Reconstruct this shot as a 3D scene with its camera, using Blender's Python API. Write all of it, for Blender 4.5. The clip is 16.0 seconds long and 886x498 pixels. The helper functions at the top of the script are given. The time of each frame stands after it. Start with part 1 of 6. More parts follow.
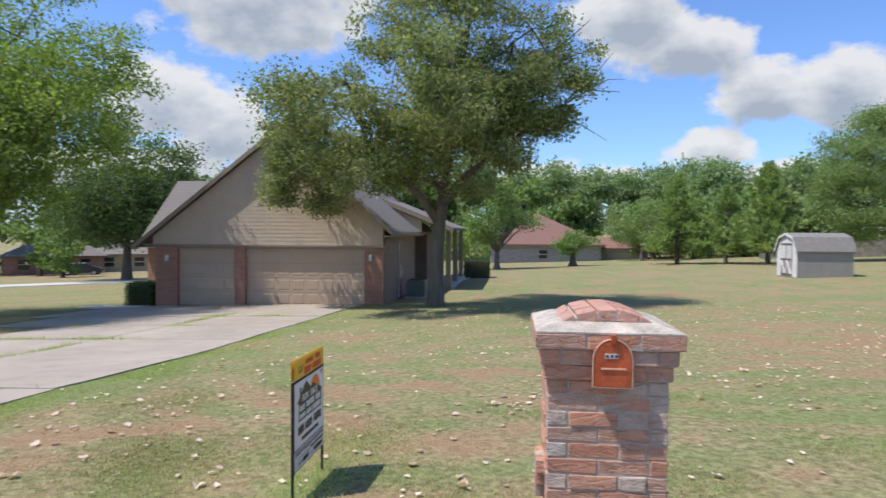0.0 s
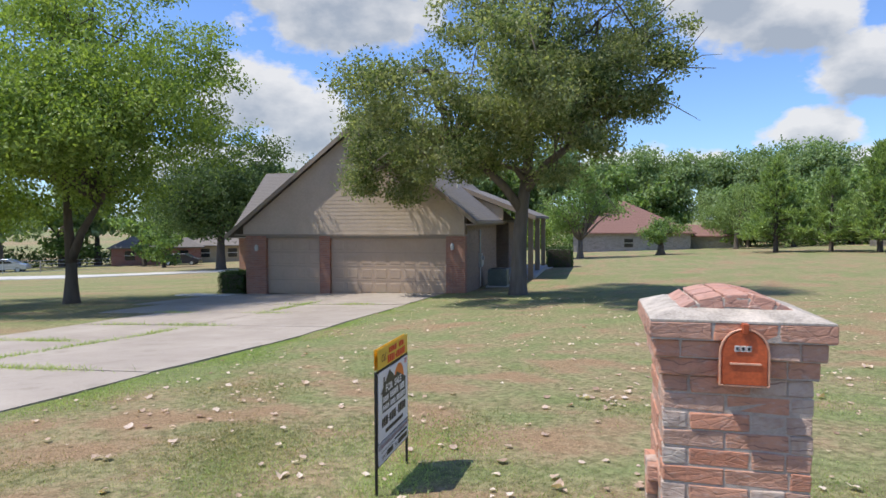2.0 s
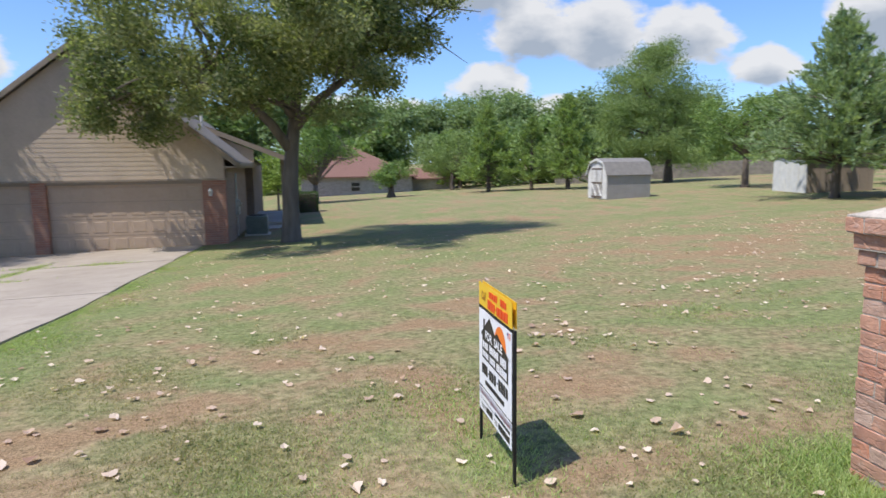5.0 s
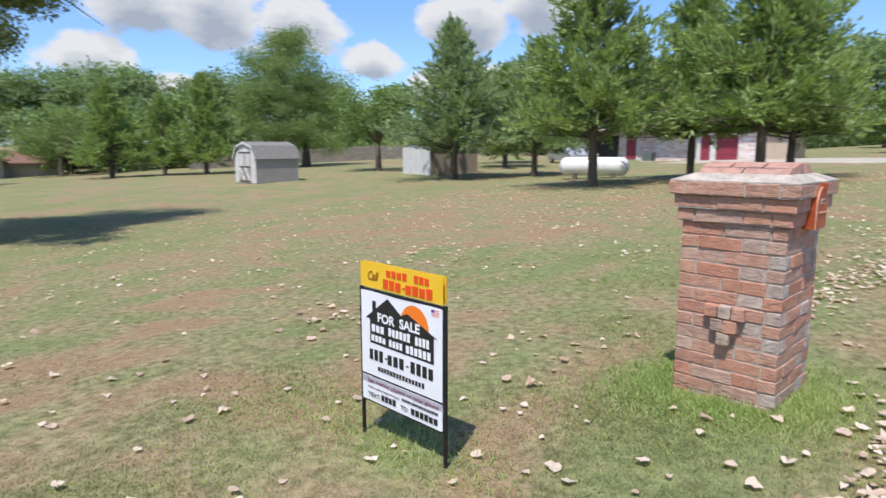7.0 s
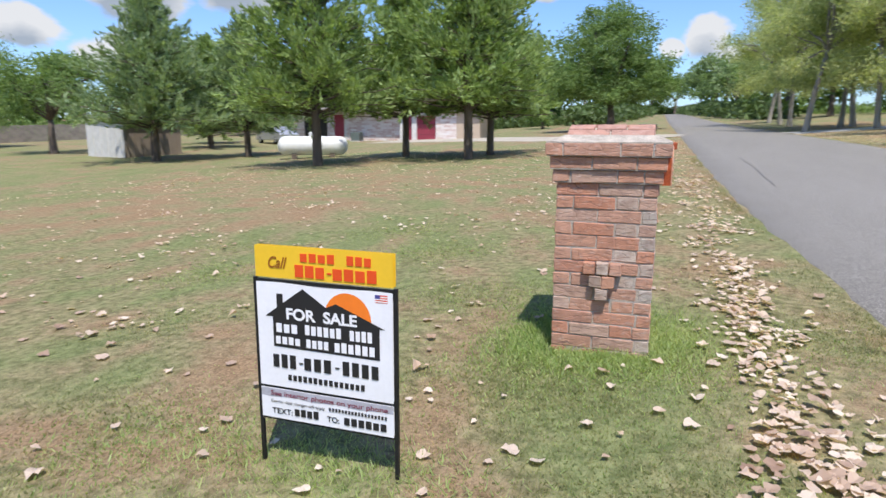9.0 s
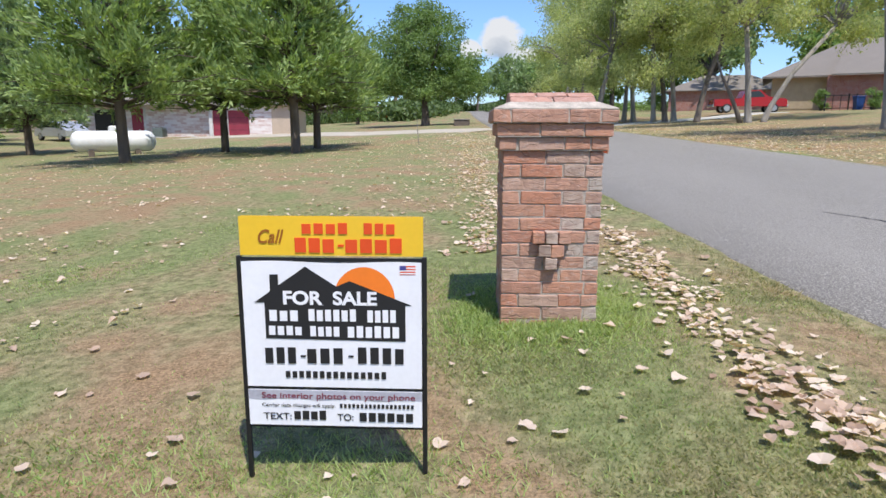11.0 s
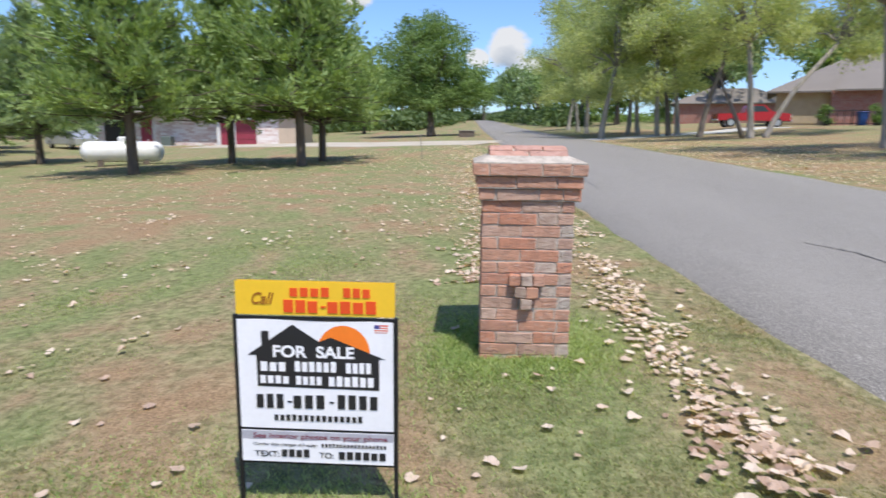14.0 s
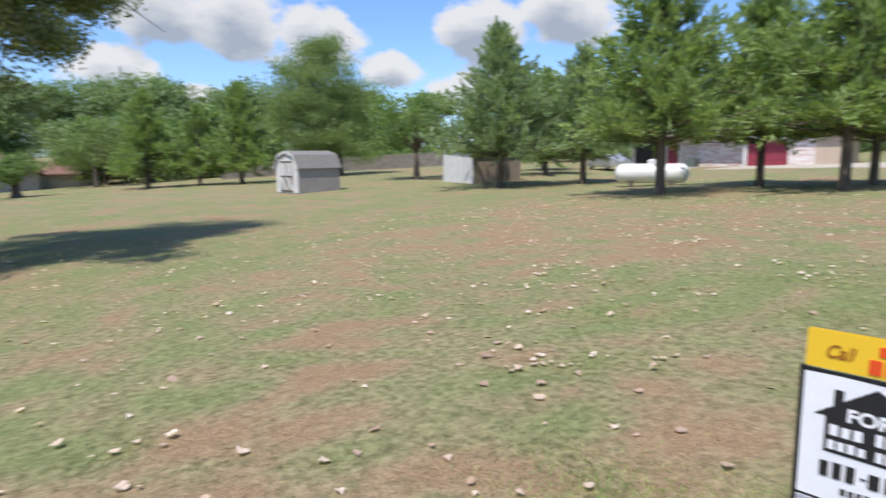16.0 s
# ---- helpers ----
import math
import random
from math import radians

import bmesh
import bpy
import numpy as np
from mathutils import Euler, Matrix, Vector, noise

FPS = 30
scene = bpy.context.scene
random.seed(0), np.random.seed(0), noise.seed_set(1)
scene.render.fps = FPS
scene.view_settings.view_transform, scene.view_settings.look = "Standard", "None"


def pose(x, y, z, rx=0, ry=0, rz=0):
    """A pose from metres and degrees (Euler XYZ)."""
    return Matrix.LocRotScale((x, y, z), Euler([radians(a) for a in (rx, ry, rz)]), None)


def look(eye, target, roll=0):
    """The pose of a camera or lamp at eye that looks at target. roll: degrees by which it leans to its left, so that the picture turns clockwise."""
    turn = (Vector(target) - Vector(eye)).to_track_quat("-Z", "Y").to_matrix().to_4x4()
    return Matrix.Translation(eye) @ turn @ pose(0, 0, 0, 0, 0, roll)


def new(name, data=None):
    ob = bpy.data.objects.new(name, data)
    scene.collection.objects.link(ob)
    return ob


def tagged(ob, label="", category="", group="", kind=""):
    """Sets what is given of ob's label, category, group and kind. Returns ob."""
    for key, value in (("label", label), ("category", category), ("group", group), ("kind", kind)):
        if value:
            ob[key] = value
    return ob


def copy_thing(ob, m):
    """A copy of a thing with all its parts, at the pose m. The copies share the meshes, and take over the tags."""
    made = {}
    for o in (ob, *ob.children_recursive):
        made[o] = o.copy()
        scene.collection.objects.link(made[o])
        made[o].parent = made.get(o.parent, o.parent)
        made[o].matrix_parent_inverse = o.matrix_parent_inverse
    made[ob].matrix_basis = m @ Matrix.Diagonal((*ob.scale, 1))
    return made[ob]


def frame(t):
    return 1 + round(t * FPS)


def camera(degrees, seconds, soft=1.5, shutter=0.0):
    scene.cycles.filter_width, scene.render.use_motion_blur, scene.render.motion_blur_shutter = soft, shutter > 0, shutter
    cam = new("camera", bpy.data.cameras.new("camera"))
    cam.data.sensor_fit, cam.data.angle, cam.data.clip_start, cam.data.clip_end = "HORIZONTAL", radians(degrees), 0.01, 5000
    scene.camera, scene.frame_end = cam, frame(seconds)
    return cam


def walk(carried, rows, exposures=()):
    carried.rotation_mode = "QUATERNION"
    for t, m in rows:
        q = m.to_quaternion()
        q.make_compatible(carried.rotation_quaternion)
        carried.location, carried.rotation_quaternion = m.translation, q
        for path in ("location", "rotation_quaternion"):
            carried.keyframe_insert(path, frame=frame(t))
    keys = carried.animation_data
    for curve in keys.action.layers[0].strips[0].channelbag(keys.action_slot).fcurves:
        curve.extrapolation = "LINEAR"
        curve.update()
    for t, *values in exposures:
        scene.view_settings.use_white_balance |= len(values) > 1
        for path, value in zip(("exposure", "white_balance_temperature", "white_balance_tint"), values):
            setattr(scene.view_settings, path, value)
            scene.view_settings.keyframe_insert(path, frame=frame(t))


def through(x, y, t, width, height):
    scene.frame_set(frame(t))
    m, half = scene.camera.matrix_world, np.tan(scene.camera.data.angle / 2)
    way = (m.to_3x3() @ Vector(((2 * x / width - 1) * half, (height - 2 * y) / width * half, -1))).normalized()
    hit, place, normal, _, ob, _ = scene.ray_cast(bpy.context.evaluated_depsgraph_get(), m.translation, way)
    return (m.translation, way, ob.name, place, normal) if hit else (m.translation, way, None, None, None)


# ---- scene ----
cam = camera(69.9, 16.0, 1.5, 0.4)
# path: seconds, eye, target, roll
PATH = [
    (0, (-0.461, -3.355, 1.705), (-0.677, -1.367, 1.652), 0.4),
    (0.5, (-0.473, -3.306, 1.694), (-0.858, -1.345, 1.633), 0.4),
    (1, (-0.463, -3.25, 1.706), (-0.892, -1.298, 1.633), 0.2),
    (1.5, (-0.466, -3.131, 1.685), (-0.925, -1.186, 1.606), 0.0),
    (2, (-0.567, -3.043, 1.638), (-1.032, -1.1, 1.553), -0.2),
    (2.5, (-0.803, -2.918, 1.598), (-1.188, -0.959, 1.489), -0.5),
    (3, (-1.088, -2.708, 1.555), (-1.296, -0.724, 1.417), -0.6),
    (3.2, (-1.23, -2.664, 1.553), (-1.389, -0.676, 1.404), -0.5),
    (5.3, (-3.028, -2.076, 1.476), (-2.472, -0.176, 1.198), -0.5),
    (5.5, (-3.136, -2.024, 1.463), (-2.484, -0.155, 1.18), -0.3),
    (6, (-3.437, -1.793, 1.432), (-2.526, -0.036, 1.142), -0.3),
    (6.5, (-3.675, -1.575, 1.417), (-2.5, 0.015, 1.116), -0.1),
    (7, (-3.855, -1.323, 1.416), (-2.459, 0.074, 1.102), 0.0),
    (7.5, (-4.041, -1.086, 1.4), (-2.477, 0.117, 1.074), 0.1),
    (8, (-4.071, -0.845, 1.353), (-2.415, 0.225, 1.017), 0.1),
    (8.5, (-4.04, -0.573, 1.322), (-2.261, 0.269, 0.964), 0.3),
    (9, (-4.025, -0.271, 1.302), (-2.162, 0.355, 0.933), 0.2),
    (9.5, (-3.945, 0.029, 1.254), (-2.027, 0.45, 0.876), 0.4),
    (9.7, (-3.933, 0.147, 1.242), (-2.001, 0.497, 0.86), 0.2),
    (11.8, (-3.938, 0.531, 1.1), (-1.973, 0.537, 0.729), 0.3),
    (12, (-3.953, 0.517, 1.116), (-1.988, 0.518, 0.744), 0.3),
    (12.5, (-4.007, 0.506, 1.165), (-2.042, 0.488, 0.793), 0.3),
    (13, (-4.07, 0.457, 1.258), (-2.105, 0.425, 0.885), 0.3),
    (13.5, (-4.159, 0.396, 1.358), (-2.194, 0.36, 0.987), 0.5),
    (14, (-4.196, 0.367, 1.397), (-2.229, 0.447, 1.044), 0.6),
    (14.5, (-4.119, 0.456, 1.412), (-2.209, 0.942, 1.075), 0.6),
    (15, (-4.094, 0.497, 1.418), (-2.313, 1.35, 1.099), -0.1),
    (15.5, (-4.17, 0.536, 1.424), (-2.55, 1.669, 1.124), -0.2),
    (16, (-4.242, 0.573, 1.44), (-2.886, 2.014, 1.149), -0.5),
]
walk(cam, [(t, look(eye, target, roll)) for t, eye, target, roll in PATH])

# ---- world, sun, exposure ----
SUN_WAY = Vector((0.43, 0.195, -0.91)).normalized()
SUN_EL = math.asin(-SUN_WAY.z)
SUN_AZ = math.atan2(-SUN_WAY.x, -SUN_WAY.y)


def make_world():
    w = bpy.data.worlds.new("sky_world")
    scene.world = w
    w.use_nodes = True
    nt = w.node_tree
    N, L = nt.nodes, nt.links
    N.clear()
    out = N.new("ShaderNodeOutputWorld")
    sky = N.new("ShaderNodeTexSky")
    sky.sky_type = "NISHITA"
    sky.sun_disc = False
    sky.sun_elevation, sky.sun_rotation = SUN_EL, SUN_AZ
    sky.air_density, sky.dust_density, sky.ozone_density = 1.0, 0.6, 2.0
    bg = N.new("ShaderNodeBackground")
    bg.inputs[1].default_value = 0.15
    tint = N.new("ShaderNodeMixRGB")
    tint.blend_type = "MULTIPLY"
    tint.inputs[0].default_value = 1.0
    tint.inputs[2].default_value = (0.74, 0.93, 1.28, 1)
    L.new(sky.outputs[0], tint.inputs[1])
    L.new(tint.outputs[0], bg.inputs[0])
    # fair-weather cumulus: banks by bearing, height and reach in degrees, with ragged edges
    tc = N.new("ShaderNodeTexCoord")
    sep = N.new("ShaderNodeSeparateXYZ")
    L.new(tc.outputs["Generated"], sep.inputs[0])

    def mth(op, a, b=None, c=None):
        n = N.new("ShaderNodeMath")
        n.operation = op
        for i, v in enumerate((a, b, c)):
            if v is None:
                continue
            if isinstance(v, (int, float)):
                n.inputs[i].default_value = v
            else:
                L.new(v, n.inputs[i])
        return n.outputs[0]

    bearing = mth("MULTIPLY", mth("ARCTAN2", sep.outputs[0], sep.outputs[1]), 57.2958)
    height = mth("MULTIPLY", mth("ARCSINE", sep.outputs[2]), 57.2958)

    def density(rise):
        el = mth("ADD", height, rise)
        best = None
        for az, up, wide, tall in CLOUDS:
            u = mth("MULTIPLY_ADD", bearing, 1 / wide, -az / wide)
            w = mth("MULTIPLY_ADD", el, 1 / tall, -up / tall)
            d = mth("SQRT", mth("ADD", mth("MULTIPLY", u, u), mth("MULTIPLY", w, w)))
            best = d if best is None else mth("MINIMUM", best, d)
        comb = N.new("ShaderNodeCombineXYZ")
        L.new(mth("MULTIPLY", bearing, 0.16), comb.inputs[0])
        L.new(mth("MULTIPLY", el, 0.26), comb.inputs[1])
        n = N.new("ShaderNodeTexNoise")
        n.inputs["Scale"].default_value = 1.15
        n.inputs["Detail"].default_value = 8.0
        n.inputs["Roughness"].default_value = 0.56
        L.new(comb.outputs[0], n.inputs["Vector"])
        return mth("SUBTRACT", mth("MULTIPLY_ADD", n.outputs["Fac"], 2.3, 0.08), best)

    dens, above = density(0.0), density(1.5)
    ramp = N.new("ShaderNodeValToRGB")
    ramp.color_ramp.elements[0].position = 0.06
    ramp.color_ramp.elements[1].position = 0.36
    L.new(dens, ramp.inputs[0])
    shade = N.new("ShaderNodeValToRGB")
    shade.color_ramp.elements[0].position = 0.12
    shade.color_ramp.elements[0].color = (0.97, 0.97, 0.98, 1)
    shade.color_ramp.elements[1].position = 1.0
    shade.color_ramp.elements[1].color = (0.47, 0.53, 0.62, 1)
    L.new(above, shade.inputs[0])
    cloud = N.new("ShaderNodeBackground")
    cloud.inputs[1].default_value = 0.79
    L.new(shade.outputs[0], cloud.inputs[0])
    mix = N.new("ShaderNodeMixShader")
    L.new(mth("MULTIPLY", ramp.outputs[0], 0.94), mix.inputs[0])
    L.new(bg.outputs[0], mix.inputs[1])
    L.new(cloud.outputs[0], mix.inputs[2])
    L.new(mix.outputs[0], out.inputs[0])


CLOUDS = [(-22, 18.8, 9, 4.2), (-30, 10.6, 5, 3.2), (-25.5, 8.2, 4.5, 2.6), (-33, 4.5, 7, 2.4), (10, 18.2, 4.5, 3.6), (14.5, 15.2, 4.5, 2.8), (21, 11.2, 4.6, 2.4), (26.5, 10.9, 4.8, 2.9), (32, 10.6, 4.2, 2.5), (16.5, 6.9, 3.2, 1.8),
          (47, 10.2, 4.6, 2.5), (54, 11.5, 4.0, 3.0), (39, 7.2, 2.6, 1.5), (22, 4.2, 6, 1.5), (4, 4.4, 6, 2.0), (48, 5.4, 6, 1.8), (93, 7.4, 1.7, 1.5), (95.3, 5.4, 2.4, 1.1), (90.6, 6.6, 1.0, 0.7), (80, 11.6, 1.6, 0.9),
          (-60, 22, 12, 6), (-100, 12, 12, 5), (-150, 18, 14, 6), (150, 14, 12, 5), (118, 26, 9, 4), (60, 32, 12, 6), (0, 42, 14, 7), (-140, 48, 16, 7)]
make_world()
sun = new("sun", bpy.data.lights.new("sun", "SUN"))
sun.data.energy, sun.data.angle, sun.data.color = 5.0, radians(0.53), (1.0, 0.955, 0.89)
sun.matrix_world = look((0, 0, 60), Vector((0, 0, 60)) + SUN_WAY)
scene.view_settings.exposure = 0.11


# ---- materials ----
def material(name):
    m = bpy.data.materials.new(name)
    m.use_nodes = True
    nt = m.node_tree
    return m, nt, nt.nodes["Principled BSDF"]


def node(nt, kind, **values):
    n = nt.nodes.new("ShaderNode" + kind)
    for k, v in values.items():
        n.inputs[k].default_value = v
    return n


def ramp_of(nt, fac, stops):
    r = nt.nodes.new("ShaderNodeValToRGB")
    el = r.color_ramp.elements
    while len(el) < len(stops):
        el.new(0.5)
    for e, (p, c) in zip(el, stops):
        e.position, e.color = p, (*c, 1)
    nt.links.new(fac, r.inputs[0])
    return r.outputs[0]


def coords(nt, which="Object"):
    return nt.nodes.new("ShaderNodeTexCoord").outputs[which]


def world_place(nt):
    return nt.nodes.new("ShaderNodeNewGeometry").outputs["Position"]


def noise_of(nt, vec, scale, detail=4.0, rough=0.55, stretch=None):
    if stretch:
        mp = nt.nodes.new("ShaderNodeMapping")
        mp.inputs["Scale"].default_value = stretch
        nt.links.new(vec, mp.inputs[0])
        vec = mp.outputs[0]
    n = node(nt, "TexNoise", Scale=scale, Detail=detail, Roughness=rough)
    nt.links.new(vec, n.inputs["Vector"])
    return n.outputs["Fac"]


def mixed(nt, fac, a, b, mode="MIX"):
    n = nt.nodes.new("ShaderNodeMixRGB")
    n.blend_type = mode
    for i, v in enumerate((fac, a, b)):
        if isinstance(v, (int, float)):
            n.inputs[i].default_value = v
        elif isinstance(v, tuple):
            n.inputs[i].default_value = (*v, 1)
        else:
            nt.links.new(v, n.inputs[i])
    return n.outputs[0]


def bumped(nt, bsdf, height, strength=0.4, distance=0.01):
    b = node(nt, "Bump", Strength=strength, Distance=distance)
    nt.links.new(height, b.inputs["Height"])
    nt.links.new(b.outputs[0], bsdf.inputs["Normal"])


def plain(name, colour, rough=0.6, metal=0.0, vary=0.18, scale=6.0, bump=0.15, where="Object"):
    """A worn surface of one colour: two scales of variation and a fine relief."""
    m, nt, b = material(name)
    v = coords(nt, where)
    n1, n2 = noise_of(nt, v, scale), noise_of(nt, v, scale * 9, 6)
    dark = tuple(c * (1 - vary * 1.6) for c in colour)
    light = tuple(min(1, c * (1 + vary)) for c in colour)
    c = ramp_of(nt, n1, [(0.3, dark), (0.7, light)])
    c = mixed(nt, 0.35, c, ramp_of(nt, n2, [(0.35, dark), (0.65, light)]))
    nt.links.new(c, b.inputs["Base Color"])
    b.inputs["Roughness"].default_value = rough
    b.inputs["Metallic"].default_value = metal
    if bump:
        bumped(nt, b, n2, bump, 0.01)
    return m


def leaf_material(name, dark, mid, light, through=0.35):
    m, nt, b = material(name)
    geo = nt.nodes.new("ShaderNodeNewGeometry")
    c = ramp_of(nt, geo.outputs["Random Per Island"], [(0.0, dark), (0.45, mid), (1.0, light)])
    n = noise_of(nt, coords(nt), 0.55, 3)
    c = mixed(nt, ramp_of(nt, n, [(0.35, (0, 0, 0)), (0.7, (0.55, 0.55, 0.55))]), c, light)
    nt.links.new(c, b.inputs["Base Color"])
    b.inputs["Roughness"].default_value = 0.5
    b.inputs["Specular IOR Level"].default_value = 0.35
    tr = nt.nodes.new("ShaderNodeBsdfTranslucent")
    nt.links.new(mixed(nt, 1.0, c, (1.25, 1.3, 0.6), "MULTIPLY"), tr.inputs[0])
    mx = nt.nodes.new("ShaderNodeMixShader")
    mx.inputs[0].default_value = through
    nt.links.new(b.outputs[0], mx.inputs[1])
    nt.links.new(tr.outputs[0], mx.inputs[2])
    nt.links.new(mx.outputs[0], nt.nodes["Material Output"].inputs[0])
    return m


def bark_material(name, dark, light):
    m, nt, b = material(name)
    v = coords(nt)
    n1 = noise_of(nt, v, 5.0, 6, 0.6, (1, 1, 0.18))
    n2 = noise_of(nt, v, 1.2, 3)
    c = ramp_of(nt, n1, [(0.35, dark), (0.65, light)])
    c = mixed(nt, n2, c, tuple(x * 0.75 for x in light))
    nt.links.new(c, b.inputs["Base Color"])
    b.inputs["Roughness"].default_value = 0.9
    bumped(nt, b, n1, 0.9, 0.05)
    return m


def lawn_colour(nt):
    """Mown late-summer turf: green, straw and bare red soil; how dry it is comes from the mesh."""
    v = world_place(nt)
    at = nt.nodes.new("ShaderNodeAttribute")
    at.attribute_name = "dry"
    mid = noise_of(nt, v, 1.1, 6, 0.65)
    mow = noise_of(nt, v, 1.3, 3, 0.6, (0.45, 3.2, 1.0))
    spot = noise_of(nt, v, 4.5, 5, 0.7)
    fine = noise_of(nt, v, 13.0, 6, 0.7)
    grain = noise_of(nt, v, 60.0, 4, 0.7)
    green = ramp_of(nt, fine, [(0.36, (0.086, 0.122, 0.037)), (0.64, (0.276, 0.314, 0.134))])
    straw = ramp_of(nt, fine, [(0.36, (0.125, 0.092, 0.050)), (0.64, (0.49, 0.365, 0.23))])
    soil = ramp_of(nt, grain, [(0.34, (0.150, 0.082, 0.048)), (0.66, (0.48, 0.285, 0.172))])
    f = mixed(nt, 0.26, at.outputs["Fac"], mid)
    f = mixed(nt, 0.14, f, mow)
    f = mixed(nt, 0.36, f, spot)
    c = mixed(nt, ramp_of(nt, f, [(0.33, (0, 0, 0)), (0.62, (0.92, 0.92, 0.92))]), green, straw)
    c = mixed(nt, ramp_of(nt, f, [(0.53, (0, 0, 0)), (0.70, (0.8, 0.8, 0.8))]), c, soil)
    return mixed(nt, 0.26, c, ramp_of(nt, grain, [(0.32, (0.05, 0.055, 0.022)), (0.68, (0.42, 0.36, 0.21))])), fine, grain


def lawn_material():
    m, nt, b = material("lawn_turf")
    c, fine, grain = lawn_colour(nt)
    nt.links.new(c, b.inputs["Base Color"])
    b.inputs["Roughness"].default_value = 0.95
    b.inputs["Specular IOR Level"].default_value = 0.1
    bumped(nt, b, mixed(nt, 0.5, fine, grain), 0.9, 0.03)
    return m


def blade_material():
    m, nt, b = material("grass_blade")
    geo = nt.nodes.new("ShaderNodeNewGeometry")
    c = lawn_colour(nt)[0]
    k = ramp_of(nt, geo.outputs["Random Per Island"], [(0.0, (0.22, 0.28, 0.09)), (0.45, (0.34, 0.39, 0.16)), (0.7, (0.50, 0.45, 0.24)), (1.0, (0.66, 0.55, 0.37))])
    c = mixed(nt, 0.38, c, k)
    nt.links.new(c, b.inputs["Base Color"])
    b.inputs["Roughness"].default_value = 0.6
    b.inputs["Specular IOR Level"].default_value = 0.25
    tr = nt.nodes.new("ShaderNodeBsdfTranslucent")
    nt.links.new(mixed(nt, 1.0, c, (1.5, 1.5, 1.1), "MULTIPLY"), tr.inputs[0])
    mx = nt.nodes.new("ShaderNodeMixShader")
    mx.inputs[0].default_value = 0.5
    nt.links.new(b.outputs[0], mx.inputs[1])
    nt.links.new(tr.outputs[0], mx.inputs[2])
    nt.links.new(mx.outputs[0], nt.nodes["Material Output"].inputs[0])
    return m


def asphalt_material():
    m, nt, b = material("asphalt")
    v = world_place(nt)
    n1 = noise_of(nt, v, 75.0, 4, 0.75)
    n2 = noise_of(nt, v, 0.5, 5, 0.6, (0.3, 1.4, 1))
    c = ramp_of(nt, n1, [(0.34, (0.088, 0.080, 0.070)), (0.52, (0.208, 0.191, 0.168)), (0.66, (0.47, 0.435, 0.385))])
    c = mixed(nt, ramp_of(nt, n2, [(0.35, (0, 0, 0)), (0.7, (0.35, 0.35, 0.35))]), c, (0.285, 0.262, 0.232))
    nt.links.new(c, b.inputs["Base Color"])
    b.inputs["Roughness"].default_value = 0.85
    bumped(nt, b, n1, 0.5, 0.006)
    return m


def concrete_material(name, a, c2):
    m, nt, b = material(name)
    v = world_place(nt)
    n1 = noise_of(nt, v, 0.7, 6, 0.6)
    n2 = noise_of(nt, v, 45.0, 4, 0.7)
    st = noise_of(nt, v, 2.2, 5, 0.7)
    c = ramp_of(nt, n1, [(0.3, a), (0.7, c2)])
    c = mixed(nt, 0.25, c, ramp_of(nt, n2, [(0.3, tuple(x * 0.6 for x in a)), (0.7, c2)]))
    c = mixed(nt, ramp_of(nt, st, [(0.54, (0, 0, 0)), (0.70, (0.55, 0.55, 0.55))]), c, (0.22, 0.185, 0.145))
    nt.links.new(c, b.inputs["Base Color"])
    b.inputs["Roughness"].default_value = 0.88
    bumped(nt, b, n2, 0.4, 0.006)
    return m


def brick_material(name, stops, vary_scale=14.0):
    """One brick's face: the colour differs from brick to brick, mottled with pale mortar smears."""
    m, nt, b = material(name)
    info = nt.nodes.new("ShaderNodeObjectInfo")
    v = world_place(nt)
    n1 = noise_of(nt, v, vary_scale, 6, 0.65)
    n2 = noise_of(nt, v, 70.0, 4, 0.7)
    n3 = noise_of(nt, v, 26.0, 5, 0.6, (1, 1, 2.5))
    gouge = node(nt, "TexVoronoi", Scale=13.0)
    gouge.feature = "DISTANCE_TO_EDGE"
    warp = nt.nodes.new("ShaderNodeMapping")
    warp.inputs["Scale"].default_value = (1, 1, 2.2)
    nt.links.new(v, warp.inputs[0])
    nt.links.new(warp.outputs[0], gouge.inputs["Vector"])
    cut = ramp_of(nt, gouge.outputs["Distance"], [(0.0, (0, 0, 0)), (0.09, (1, 1, 1))])
    c = ramp_of(nt, info.outputs["Random"], stops)
    c = mixed(nt, ramp_of(nt, n1, [(0.44, (0, 0, 0)), (0.68, (0.55, 0.55, 0.55))]), c, (0.24, 0.13, 0.095))
    c = mixed(nt, ramp_of(nt, n3, [(0.54, (0, 0, 0)), (0.72, (0.55, 0.55, 0.55))]), c, (0.50, 0.41, 0.36))
    # shade in the face's creases, painted as broken dark lines without relief
    crease_shade = node(nt, "TexWave", Scale=7.0, Distortion=9.0, Detail=2.0)
    crease_shade.bands_direction = "Z"
    nt.links.new(v, crease_shade.inputs["Vector"])
    line = ramp_of(nt, crease_shade.outputs["Fac"], [(0.0, (0.75, 0.75, 0.75)), (0.05, (0, 0, 0))])
    broken = ramp_of(nt, noise_of(nt, v, 9.0, 3), [(0.45, (0, 0, 0)), (0.58, (1, 1, 1))])
    c = mixed(nt, mixed(nt, 1.0, line, broken, "MULTIPLY"), c, (0.17, 0.10, 0.08))
    nt.links.new(c, b.inputs["Base Color"])
    b.inputs["Roughness"].default_value = 0.9
    bumped(nt, b, mixed(nt, 0.16, mixed(nt, 0.4, n3, n2), cut), 0.85, 0.011)
    return m


